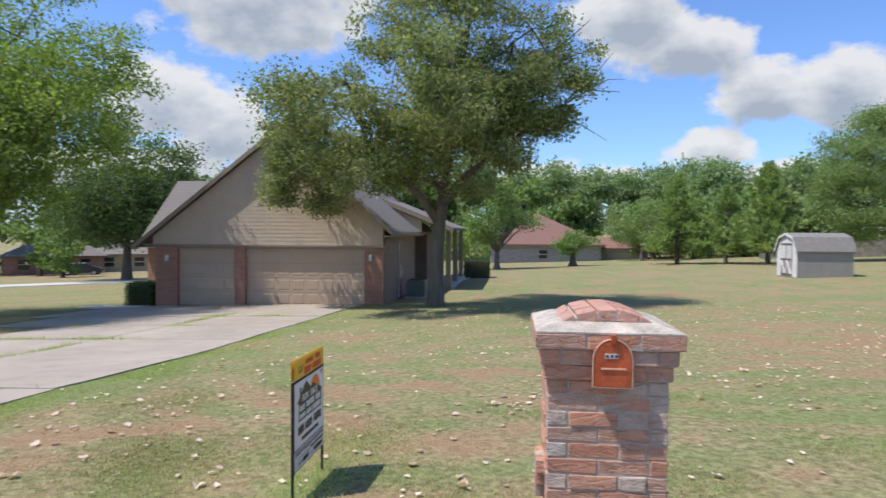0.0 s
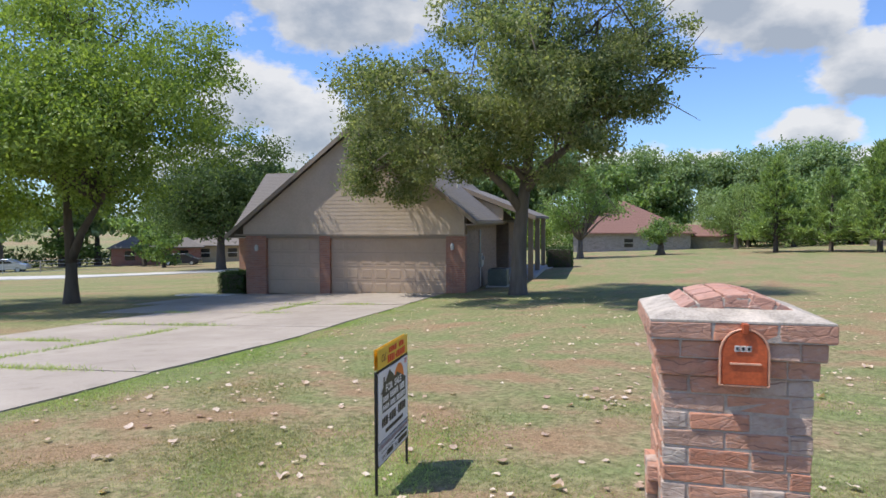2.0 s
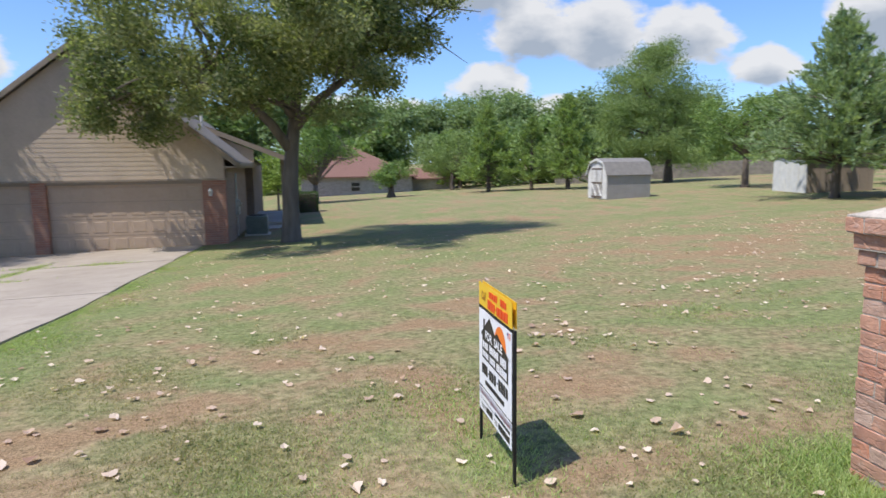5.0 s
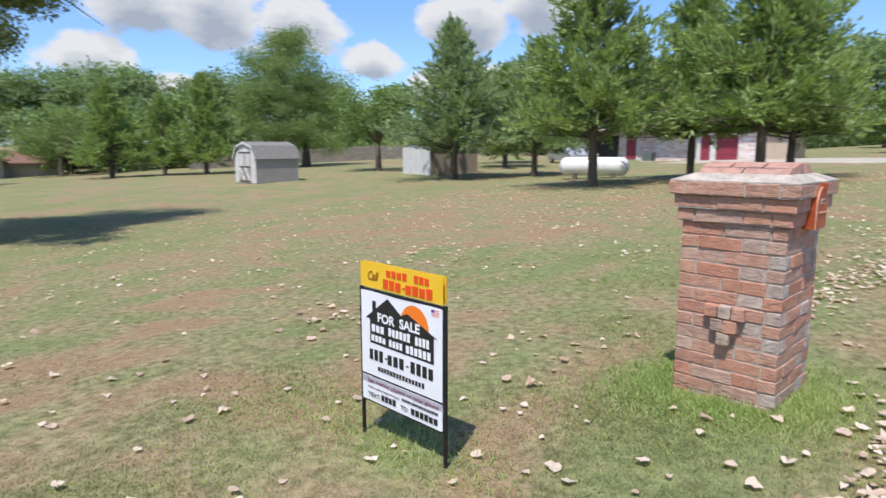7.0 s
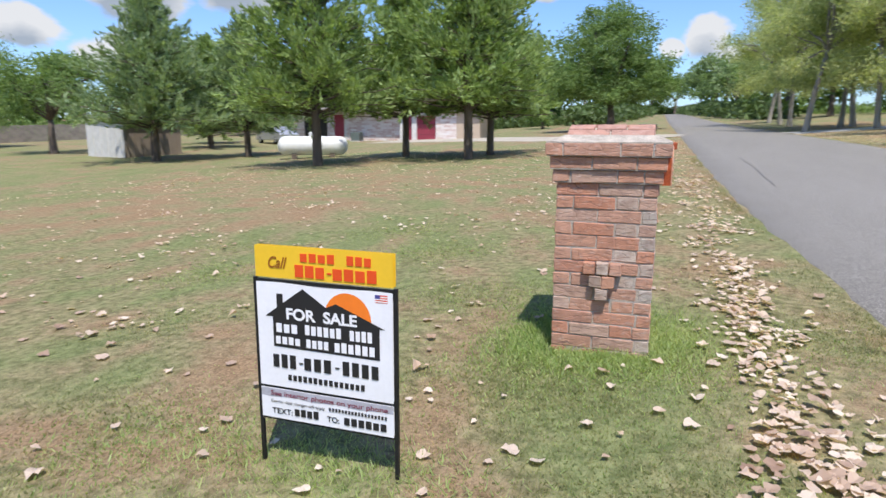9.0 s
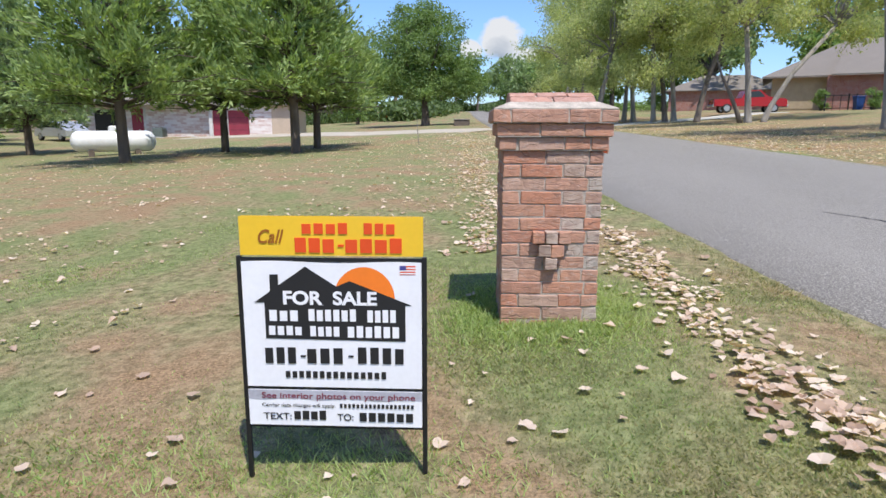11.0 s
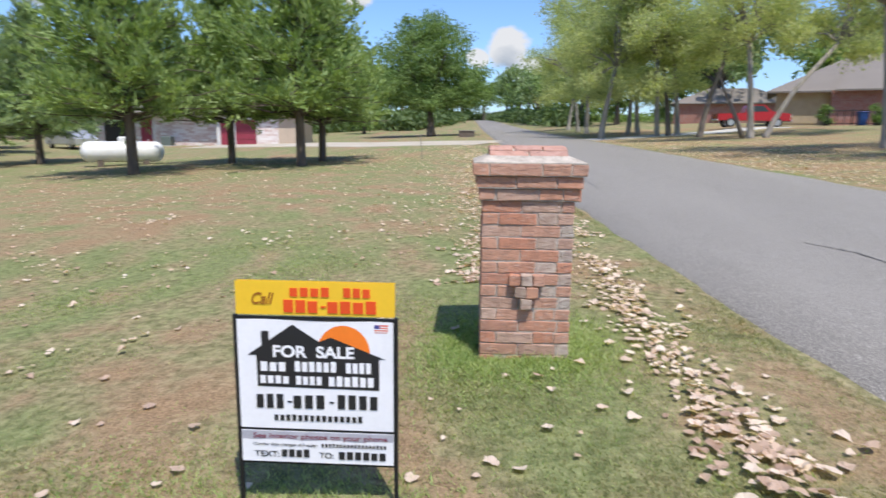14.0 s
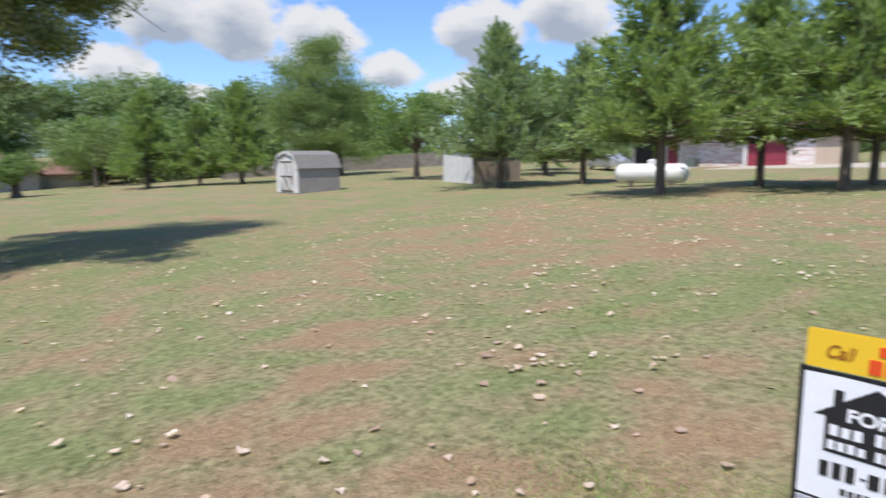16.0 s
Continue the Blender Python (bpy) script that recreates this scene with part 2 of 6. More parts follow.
def brick_wall_material(name, c1, c2, mortar, scale=1.0, along="x"):
    """Far brickwork, courses of 76 mm."""
    m, nt, b = material(name)
    v = coords(nt)
    sp = nt.nodes.new("ShaderNodeSeparateXYZ")
    nt.links.new(v, sp.inputs[0])
    ad = nt.nodes.new("ShaderNodeMath")
    nt.links.new(sp.outputs[0], ad.inputs[0])
    nt.links.new(sp.outputs[1], ad.inputs[1])
    cb = nt.nodes.new("ShaderNodeCombineXYZ")
    nt.links.new(ad.outputs[0], cb.inputs[0])
    nt.links.new(sp.outputs[2], cb.inputs[1])
    t = nt.nodes.new("ShaderNodeTexBrick")
    nt.links.new(cb.outputs[0], t.inputs["Vector"])
    t.inputs["Color1"].default_value, t.inputs["Color2"].default_value, t.inputs["Mortar"].default_value = (*c1, 1), (*c2, 1), (*mortar, 1)
    for k, val in (("Scale", 1.0), ("Mortar Size", 0.006), ("Brick Width", 0.25 * scale), ("Row Height", 0.077 * scale), ("Bias", 0.0)):
        t.inputs[k].default_value = val
    n = noise_of(nt, v, 2.5, 5, 0.6)
    c = mixed(nt, ramp_of(nt, n, [(0.4, (0, 0, 0)), (0.7, (0.5, 0.5, 0.5))]), t.outputs["Color"], mortar)
    nt.links.new(c, b.inputs["Base Color"])
    b.inputs["Roughness"].default_value = 0.9
    bumped(nt, b, t.outputs["Fac"], -0.6, 0.01)
    return m


def shingle_material(name, a, c2):
    m, nt, b = material(name)
    v = coords(nt)
    n1 = noise_of(nt, v, 9.0, 3, 0.6, (1, 1, 3.0))
    n2 = noise_of(nt, v, 60.0, 3)
    n3 = noise_of(nt, v, 0.5, 4)
    w = node(nt, "TexWave", Scale=3.6, Distortion=0.3, Detail=1.0)
    w.bands_direction = "Z"
    nt.links.new(v, w.inputs["Vector"])
    c = ramp_of(nt, n1, [(0.3, a), (0.7, c2)])
    c = mixed(nt, 0.3, c, ramp_of(nt, n2, [(0.3, tuple(x * .6 for x in a)), (0.7, c2)]))
    c = mixed(nt, ramp_of(nt, w.outputs["Fac"], [(0.0, (0.35, 0.35, 0.35)), (0.25, (0, 0, 0))]), c, tuple(x * 0.4 for x in a))
    c = mixed(nt, mixed(nt, 1.0, n3, (0.4, 0.4, 0.4), "MULTIPLY"), c, tuple(x * 0.7 for x in a))
    nt.links.new(c, b.inputs["Base Color"])
    b.inputs["Roughness"].default_value = 0.92
    bumped(nt, b, w.outputs["Fac"], 0.5, 0.02)
    return m


MAT = {
    "lawn": lawn_material(), "blade": blade_material(), "asphalt": asphalt_material(), "tar": plain("road_tar", (0.06, 0.057, 0.055), 0.7),
    "drive": concrete_material("driveway_concrete", (0.30, 0.25, 0.205), (0.43, 0.37, 0.31)),
    "street": concrete_material("pale_concrete", (0.42, 0.40, 0.37), (0.58, 0.56, 0.52)),
    "gravel": concrete_material("gravel_drive", (0.36, 0.31, 0.24), (0.55, 0.49, 0.40)),
    "brick": brick_material("pillar_brick", [(0.0, (0.47, 0.205, 0.125)), (0.3, (0.51, 0.27, 0.18)), (0.6, (0.46, 0.255, 0.18)), (0.82, (0.48, 0.335, 0.26)), (0.93, (0.41, 0.24, 0.175)), (1.0, (0.57, 0.20, 0.11))]),
    "grey_end": brick_material("grey_end_brick", [(0.0, (0.43, 0.37, 0.32)), (0.5, (0.48, 0.38, 0.315)), (1.0, (0.40, 0.29, 0.23))]),
    "cap_brick": brick_material("cap_brick", [(0.0, (0.46, 0.22, 0.16)), (0.5, (0.5, 0.27, 0.2)), (1.0, (0.42, 0.24, 0.19))]),
    "mortar": plain("mortar", (0.43, 0.365, 0.31), 0.95, vary=0.2, scale=25, bump=0.5),
    "wash": plain("mortar_wash", (0.47, 0.41, 0.345), 0.95, vary=0.32, scale=11, bump=0.5),
    "copper": plain("orange_rusted_metal", (0.50, 0.105, 0.035), 0.42, 0.25, 0.3, 9),
    "copper_pale": plain("worn_orange_edge", (0.66, 0.36, 0.24), 0.5, 0.2, 0.2, 20),
    "number": plain("number_sticker", (0.62, 0.60, 0.56), 0.6),
    "yellow": plain("yellow_sign_sheet", (0.80, 0.50, 0.03), 0.4, vary=0.04, bump=0.02),
    "white": plain("white_sign_sheet", (0.80, 0.80, 0.84), 0.4, vary=0.04, bump=0.03),
    # grey that stands for the shade below the main sheet's fold
    "fold_shade": plain("fold_shade_grey", (0.42, 0.42, 0.48), 0.45, vary=0.15, scale=9, bump=0.1),
    "ink": plain("black_print", (0.015, 0.015, 0.018), 0.45, vary=0.1, bump=0),
    "red_ink": plain("red_print", (0.72, 0.075, 0.012), 0.45, vary=0.05, bump=0),
    "orange_ink": plain("orange_print", (0.85, 0.20, 0.02), 0.45, vary=0.05, bump=0),
    "maroon_ink": plain("maroon_print", (0.20, 0.035, 0.06), 0.45, vary=0.05, bump=0),
    "brown_ink": plain("brown_print", (0.30, 0.10, 0.01), 0.45, vary=0.05, bump=0),
    "blue_ink": plain("blue_print", (0.06, 0.06, 0.25), 0.45, vary=0.05, bump=0),
    "frame": plain("black_steel_frame", (0.018, 0.018, 0.02), 0.45, 0.3, 0.3, 20),
    "taupe": plain("taupe_paint", (0.49, 0.39, 0.30), 0.7, vary=0.08, scale=1.5),
    "taupe_door": plain("taupe_door_paint", (0.44, 0.325, 0.235), 0.6, vary=0.06, scale=1.2),
    "taupe_trim": plain("taupe_trim_paint", (0.27, 0.215, 0.165), 0.65, vary=0.08),
    "house_brick": brick_wall_material("house_brick", (0.38, 0.165, 0.105), (0.27, 0.12, 0.085), (0.33, 0.23, 0.18)),
    "side_brick": brick_wall_material("side_brick", (0.30, 0.21, 0.155), (0.22, 0.155, 0.12), (0.31, 0.24, 0.19)),
    "grey_brick": brick_wall_material("grey_brick", (0.34, 0.31, 0.29), (0.22, 0.20, 0.19), (0.40, 0.38, 0.36), 1.3),
    "white_brick": brick_wall_material("whitewashed_brick", (0.72, 0.68, 0.66), (0.50, 0.33, 0.29), (0.74, 0.71, 0.69), 2.2),
    "red_brick": brick_wall_material("red_brick", (0.33, 0.13, 0.10), (0.26, 0.10, 0.08), (0.36, 0.27, 0.24), 1.3),
    "shingle": shingle_material("grey_shingle", (0.145, 0.128, 0.115), (0.24, 0.215, 0.195)),
    "shingle_red": shingle_material("red_brown_shingle", (0.20, 0.105, 0.085), (0.28, 0.155, 0.125)),
    "shingle_tan": shingle_material("tan_shingle", (0.19, 0.165, 0.145), (0.27, 0.24, 0.21)),
    "glass": plain("dark_glass", (0.02, 0.022, 0.025), 0.08, vary=0.05, bump=0),
    "dark": plain("dark_opening", (0.025, 0.022, 0.02), 0.7),
    "shed": plain("grey_shed_siding", (0.33, 0.31, 0.295), 0.75, vary=0.08, scale=2),
    "shed_roof": plain("shed_shingle", (0.21, 0.195, 0.18), 0.9, vary=0.15, scale=4, bump=0.4),
    "white_paint": plain("weathered_white_paint", (0.62, 0.61, 0.59), 0.7, vary=0.12, scale=3),
    "brown_board": plain("brown_board", (0.13, 0.10, 0.08), 0.8, vary=0.2, scale=3),
    "tank": plain("white_tank_paint", (0.74, 0.74, 0.73), 0.4, vary=0.1, scale=2),
    "maroon": plain("maroon_paint", (0.27, 0.035, 0.06), 0.55, vary=0.12, scale=2),
    "fence": plain("grey_fence_wood", (0.27, 0.235, 0.205), 0.9, vary=0.3, scale=2, bump=0.4),
    "metal": plain("galvanised_metal", (0.45, 0.46, 0.47), 0.4, 0.7, 0.15, 8),
    "iron": plain("black_iron", (0.02, 0.02, 0.02), 0.5, 0.4),
    "ac": plain("grey_green_unit", (0.15, 0.18, 0.165), 0.5, 0.3, 0.15, 4),
    "red_car": plain("red_car_paint", (0.36, 0.010, 0.015), 0.2, 0.1, 0.04, 2, 0),
    "dark_car": plain("dark_car_paint", (0.03, 0.032, 0.04), 0.25, 0.2, 0.04, 2, 0),
    "silver_car": plain("silver_car_paint", (0.55, 0.56, 0.58), 0.25, 0.5, 0.04, 2, 0),
    "tyre": plain("tyre_rubber", (0.02, 0.02, 0.02), 0.85),
    "bin_blue": plain("blue_plastic", (0.02, 0.06, 0.22), 0.5),
    "bin_green": plain("grey_green_plastic", (0.09, 0.12, 0.11), 0.5),
    "tan_wall": plain("tan_siding", (0.42, 0.33, 0.22), 0.75, vary=0.1, scale=2),
    "bark": bark_material("grey_bark", (0.075, 0.06, 0.048), (0.21, 0.175, 0.145)),
    "bark_dark": bark_material("dark_bark", (0.060, 0.046, 0.036), (0.160, 0.125, 0.098)),
    "bark_pale": bark_material("pale_bark", (0.16, 0.14, 0.12), (0.36, 0.33, 0.29)),
    "leaf_elm": leaf_material("elm_leaf", (0.070, 0.110, 0.042), (0.160, 0.220, 0.090), (0.370, 0.375, 0.220), 0.54),
    "leaf_lime": leaf_material("bright_leaf", (0.085, 0.145, 0.030), (0.185, 0.270, 0.058), (0.345, 0.430, 0.115), 0.42),
    "leaf_deep": leaf_material("deep_green_leaf", (0.070, 0.130, 0.040), (0.145, 0.240, 0.072), (0.290, 0.385, 0.140), 0.42),
    "leaf_oak": leaf_material("oak_leaf", (0.038, 0.070, 0.024), (0.078, 0.130, 0.042), (0.150, 0.210, 0.080), 0.35),
    "leaf_far": leaf_material("far_leaf", (0.110, 0.170, 0.075), (0.190, 0.275, 0.120), (0.320, 0.405, 0.200), 0.4),
    "leaf_willow": leaf_material("willow_leaf", (0.110, 0.175, 0.058), (0.205, 0.295, 0.098), (0.330, 0.410, 0.165), 0.4),
    "leaf_cotton": leaf_material("cottonwood_leaf", (0.225, 0.285, 0.130), (0.380, 0.440, 0.215), (0.610, 0.615, 0.350), 0.58),
    "leaf_hedge": leaf_material("hedge_leaf", (0.025, 0.049, 0.017), (0.049, 0.091, 0.028), (0.084, 0.140, 0.042)),
    "spray_cedar": leaf_material("cedar_spray", (0.095, 0.155, 0.046), (0.210, 0.305, 0.098), (0.370, 0.465, 0.190), 0.4),
    "spray_blue": leaf_material("blue_cedar_spray", (0.110, 0.175, 0.085), (0.220, 0.310, 0.160), (0.370, 0.450, 0.250), 0.4),
    "green_blade": leaf_material("fresh_grass_blade", (0.16, 0.26, 0.068), (0.29, 0.41, 0.13), (0.50, 0.54, 0.25), 0.5),
    "dead_leaf": leaf_material("dry_leaf", (0.31, 0.175, 0.115), (0.58, 0.41, 0.31), (0.83, 0.70, 0.60), 0.33),
}


# ---- building helpers ----
def thing(name, m=None, label="", category="", group="", kind=""):
    ob = new(name)
    ob.empty_display_size = 0.2
    if m is not None:
        ob.matrix_world = m
    return tagged(ob, label, category, group, kind)


def finish(me, mat, smooth=False):
    me.materials.append(mat)
    if smooth:
        me.polygons.foreach_set("use_smooth", [True] * len(me.polygons))
    return me


def part(name, bm, mat, parent=None, label="", smooth=False, m=None):
    """Link a bmesh as one mesh object under a thing or part."""
    me = bpy.data.meshes.new(name)
    bmesh.ops.recalc_face_normals(bm, faces=bm.faces)
    bm.to_mesh(me)
    bm.free()
    ob = new(name, finish(me, mat, smooth))
    ob.parent = parent
    if m is not None:
        ob.matrix_basis = m
    return tagged(ob, label)


def from_arrays(name, verts, faces, mat, parent=None, smooth=False):
    me = bpy.data.meshes.new(name)
    me.from_pydata(verts.tolist() if hasattr(verts, "tolist") else verts, [], faces.tolist() if hasattr(faces, "tolist") else faces)
    ob = new(name, finish(me, mat, smooth))
    ob.parent = parent
    return ob


def shape():
    return bmesh.new()


def box(bm, x0, x1, y0, y1, z0, z1, bevel=0.0, m=None):
    v = [bm.verts.new(p) for p in ((x0, y0, z0), (x1, y0, z0), (x1, y1, z0), (x0, y1, z0), (x0, y0, z1), (x1, y0, z1), (x1, y1, z1), (x0, y1, z1))]
    f = [bm.faces.new([v[i] for i in q]) for q in ((3, 2, 1, 0), (4, 5, 6, 7), (0, 1, 5, 4), (1, 2, 6, 5), (2, 3, 7, 6), (3, 0, 4, 7))]
    if m is not None:
        bmesh.ops.transform(bm, matrix=m, verts=v)
    if bevel:
        bmesh.ops.bevel(bm, geom=list({e for q in f for e in q.edges}), offset=bevel, segments=1, affect="EDGES")
    return bm


def boxed(*a, **k):
    return box(shape(), *a, **k)


def prism(points, a, b, axis="y"):
    """A polygon given in two coordinates, carried along the third from a to b."""
    bm = shape()

    def put(p, t):
        u, w = p
        return {"y": (u, t, w), "x": (t, u, w), "z": (u, w, t)}[axis]

    lo = [bm.verts.new(put(p, a)) for p in points]
    hi = [bm.verts.new(put(p, b)) for p in points]
    bm.faces.new(lo)
    bm.faces.new(hi[::-1])
    n = len(points)
    for i in range(n):
        bm.faces.new((lo[i], lo[(i + 1) % n], hi[(i + 1) % n], hi[i]))
    return bm


def tube_arrays(path, radii, sides=8):
    """Rings along a path: vertices and faces of a tapered limb."""
    path = [Vector(p) for p in path]
    vs, fs = [], []
    for i, p in enumerate(path):
        d = (path[min(i + 1, len(path) - 1)] - path[max(i - 1, 0)]).normalized()
        a = d.orthogonal().normalized()
        if abs(d.z) > 0.5:
            a = (Vector((1, 0, 0)) - d * d.x).normalized()
        b = d.cross(a)
        for k in range(sides):
            w = 2 * math.pi * k / sides
            vs.append(p + (a * math.cos(w) + b * math.sin(w)) * radii[i])
    for i in range(len(path) - 1):
        for k in range(sides):
            k2 = (k + 1) % sides
            fs.append((i * sides + k, i * sides + k2, (i + 1) * sides + k2, (i + 1) * sides + k))
    fs.append(tuple(range(sides))[::-1])
    fs.append(tuple((len(path) - 1) * sides + k for k in range(sides)))
    return vs, fs


def add_arrays(bm, vs, fs):
    v = [bm.verts.new(p) for p in vs]
    for f in fs:
        bm.faces.new([v[i] for i in f])


def tube(bm, path, radii, sides=8):
    if isinstance(radii, (int, float)):
        radii = [radii] * len(path)
    add_arrays(bm, *tube_arrays(path, radii, sides))
    return bm


def cylinder(bm, p, q, r, sides=12):
    return tube(bm, [p, q], [r, r], sides)


# ---- the ground ----
GROUND_Y = [-400, -80, -45, -32, -23, -19, -17, -12, -9, -2, 0, 2, 4, 8, 17, 24, 36, 60, 80, 150, 400]
GROUND_Z = [1.5, 1.5, 1.5, 1.4, 1.08, 0.7, 0.6, 0.26, 0.06, 0.05, 0, -0.09, -0.2, -0.45, -0.82, -1.12, -1.2, -1.7, -2.1, -2.6, -3]


def along_z(x):
    """The long slope that the road climbs."""
    x = np.asarray(x, float)
    over = np.clip(x - 70, 0, 80)
    return 0.024 * 400 * np.tanh(x / 400) + 0.012 * (over * over / 160 + np.clip(x - 150, 0, 250))


def ground_z(x, y):
    xc = 120 * np.tanh(np.asarray(x, float) / 120)
    return along_z(x) + 0.0002 * xc * np.clip(y, 0, 60) + np.interp(y, GROUND_Y, GROUND_Z)


def gz(x, y):
    return float(ground_z(x, y))


def on_ground(x, y, turn=0.0, size=1.0, sink=0.0):
    return Matrix.LocRotScale((x, y, gz(x, y) - sink), Euler((0, 0, radians(turn))), Vector((size,) * 3))


def sheet(name, xs, ys, lift, mat, jitter=0.0):
    X, Y = np.meshgrid(xs, ys)
    Z = ground_z(X, Y) + lift
    if jitter:
        Z = Z + jitter * (np.sin(X * 3.1 + Y * 1.7) + np.sin(X * 1.3 - Y * 2.3) + np.sin(X * 0.7 + Y * 0.4)) / 3
    n, k = len(xs), len(ys)
    V = np.stack([X.ravel(), Y.ravel(), Z.ravel()], 1)
    i = np.arange(n * k).reshape(k, n)
    Fc = np.stack([i[:-1, :-1].ravel(), i[:-1, 1:].ravel(), i[1:, 1:].ravel(), i[1:, :-1].ravel()], 1)
    return from_arrays(name, V, Fc, mat, smooth=True)


def steps(*runs):
    out = []
    for a, b, d in runs:
        out += list(np.arange(a, b, d))
    return np.array(out + [runs[-1][1]])


def lattice(x, y, seed):
    """Smooth value noise between 0 and 1."""
    g = np.random.default_rng(seed).random((64, 64))
    xi, yi = np.floor(x).astype(int), np.floor(y).astype(int)
    u, w = x - xi, y - yi
    u, w = u * u * (3 - 2 * u), w * w * (3 - 2 * w)
    a, b, c, d = g[xi % 64, yi % 64], g[(xi + 1) % 64, yi % 64], g[xi % 64, (yi + 1) % 64], g[(xi + 1) % 64, (yi + 1) % 64]
    return (a * (1 - u) + b * u) * (1 - w) + (c * (1 - u) + d * u) * w


# where the turf is worn (plus) or fresh (minus): place, reach, amount
WEAR = [((-3.8, 2.2), 0.9, 0.28), ((-5.0, 1.3), 0.7, 0.16), ((-3.3, 0.7), 0.6, 0.12), ((-1.9, 3.5), 0.9, 0.24), ((-2.9, 3.4), 0.8, 0.18), ((-1.7, 2.4), 0.6, 0.32), ((0.35, 1.0), 0.32, 0.6), ((-0.7, 0.6), 0.3, 0.5),
        ((10.0, 10.5), 4.5, 0.34), ((6.0, 5.5), 2.2, 0.24), ((13.0, 6.5), 4.0, 0.28), ((0.0, 0.0), 1.1, -0.42), ((2.6, 2.2), 1.1, -0.30), ((-1.9, 1.3), 0.5, -0.22), ((0.5, 17.5), 5.0, -0.32), ((-1.2, 1.9), 0.5, -0.15), ((3.0, 0.6), 1.2, -0.22), ((-5.5, -0.5), 0.9, -0.2)]


def dryness(x, y):
    x, y = np.asarray(x, float), np.asarray(y, float)
    xr, yr = x * 0.94 + y * 0.34, y * 0.94 - x * 0.34
    v = 0.24 * lattice(xr * 0.22, yr * 0.55, 1) + 0.36 * lattice(xr * 0.8, yr * 2.0, 2) + 0.40 * lattice(x * 2.5, y * 2.6, 3)
    v = (v - 0.5) * 1.7 + 0.44
    # mower's rounds
    rad = np.hypot(x - 3.0, (y - 8.0) * 1.15) + 0.5 * lattice(x * 0.5, y * 0.5, 4)
    v = v + 0.17 * np.sin(rad * 2 * np.pi / 1.0) * np.clip((y - 0.5) / 2, 0, 1) * (0.35 + lattice(x * 0.35, y * 0.35, 5))
    for (cx, cy), r, k in WEAR:
        v = v + 0.62 * k * np.exp(-((x - cx) ** 2 + (y - cy) ** 2) / (2 * r * r))
    v = v - 0.3 * np.exp(-((x + 6.2) / 0.75) ** 2) * (y < 20)
    v = v + 0.26 * np.exp(-((y + 1.55 - 0.34 * np.tanh(x * 0.17)) / 0.3) ** 2)
    # litter under the trees across the road
    v = v + 0.24 * np.clip((-8.5 - y) / 1.0, 0, 1) * np.clip((y + 32) / 6, 0, 1) * np.clip((x + 5) / 10, 0, 1) * np.clip((75 - x) / 20, 0, 1)
    return np.clip(v, 0, 1)


def mark_dry(ob, x, y):
    ob.data.attributes.new("dry", "FLOAT", "POINT").data.foreach_set("value", np.ascontiguousarray(dryness(x, y), dtype=np.float32))


ground = sheet("ground", steps((-1500, -200, 130), (-200, -40, 8), (-40, -10, 2), (-10, 12, 0.2), (12, 26, 0.5), (26, 60, 2), (60, 200, 8), (200, 1500, 130)),
               steps((-1500, -200, 130), (-200, -30, 6), (-30, -10, 1), (-10, -2.4, 0.4), (-2.4, 9, 0.2), (9, 24, 0.5), (24, 40, 1), (40, 100, 4), (100, 200, 10), (200, 1500, 130)), 0, MAT["lawn"], 0.012)
ground_at = np.array([tuple(q.co) for q in ground.data.vertices])
mark_dry(ground, ground_at[:, 0], ground_at[:, 1])
tagged(ground, "mown lawn of green and straw-coloured grass with bare soil", "lawn", kind="structure")

# the road: a crowned strip with ragged edges
ROAD_NEAR, ROAD_FAR = -1.77, -8.6


def road_edge(x):
    return ROAD_NEAR + 0.34 * np.tanh(x * 0.17)


def build_road():
    rng = np.random.default_rng(3)
    xs = steps((-120, -10, 3), (-10, 25, 0.25), (25, 90, 1.5), (90, 420, 15))
    rows = [0.0, 0.006, 0.12, 0.3, 0.5, 0.7, 0.88, 0.994, 1.0]
    V, Fc = [], []
    for i, x in enumerate(xs):
        wob = 0.02 * math.sin(x * 1.9) + 0.015 * math.sin(x * 4.7 + 1) + rng.normal(0, 0.012)
        wob2 = 0.06 * math.sin(x * 1.3) + rng.normal(0, 0.02)
        near, far = road_edge(x) + wob, ROAD_FAR + wob2
        for r in rows:
            y = near + (far - near) * r
            if r in (0.0, 1.0):
                z = gz(x, y) - 0.03
            else:
                z = max(gz(x, y), float(along_z(x)) + 0.05) + 0.012 + 0.05 * (1 - (2 * r - 1) ** 2)
            V.append((x, y, z))
    k = len(rows)
    for i in range(len(xs) - 1):
        for j in range(k - 1):
            a = i * k + j
            Fc.append((a, a + 1, a + k + 1, a + k))
    ob = from_arrays("road", np.array(V), np.array(Fc), MAT["asphalt"], smooth=True)
    tagged(ob, "worn grey asphalt road with ragged grass edges", "road", kind="structure")


build_road()


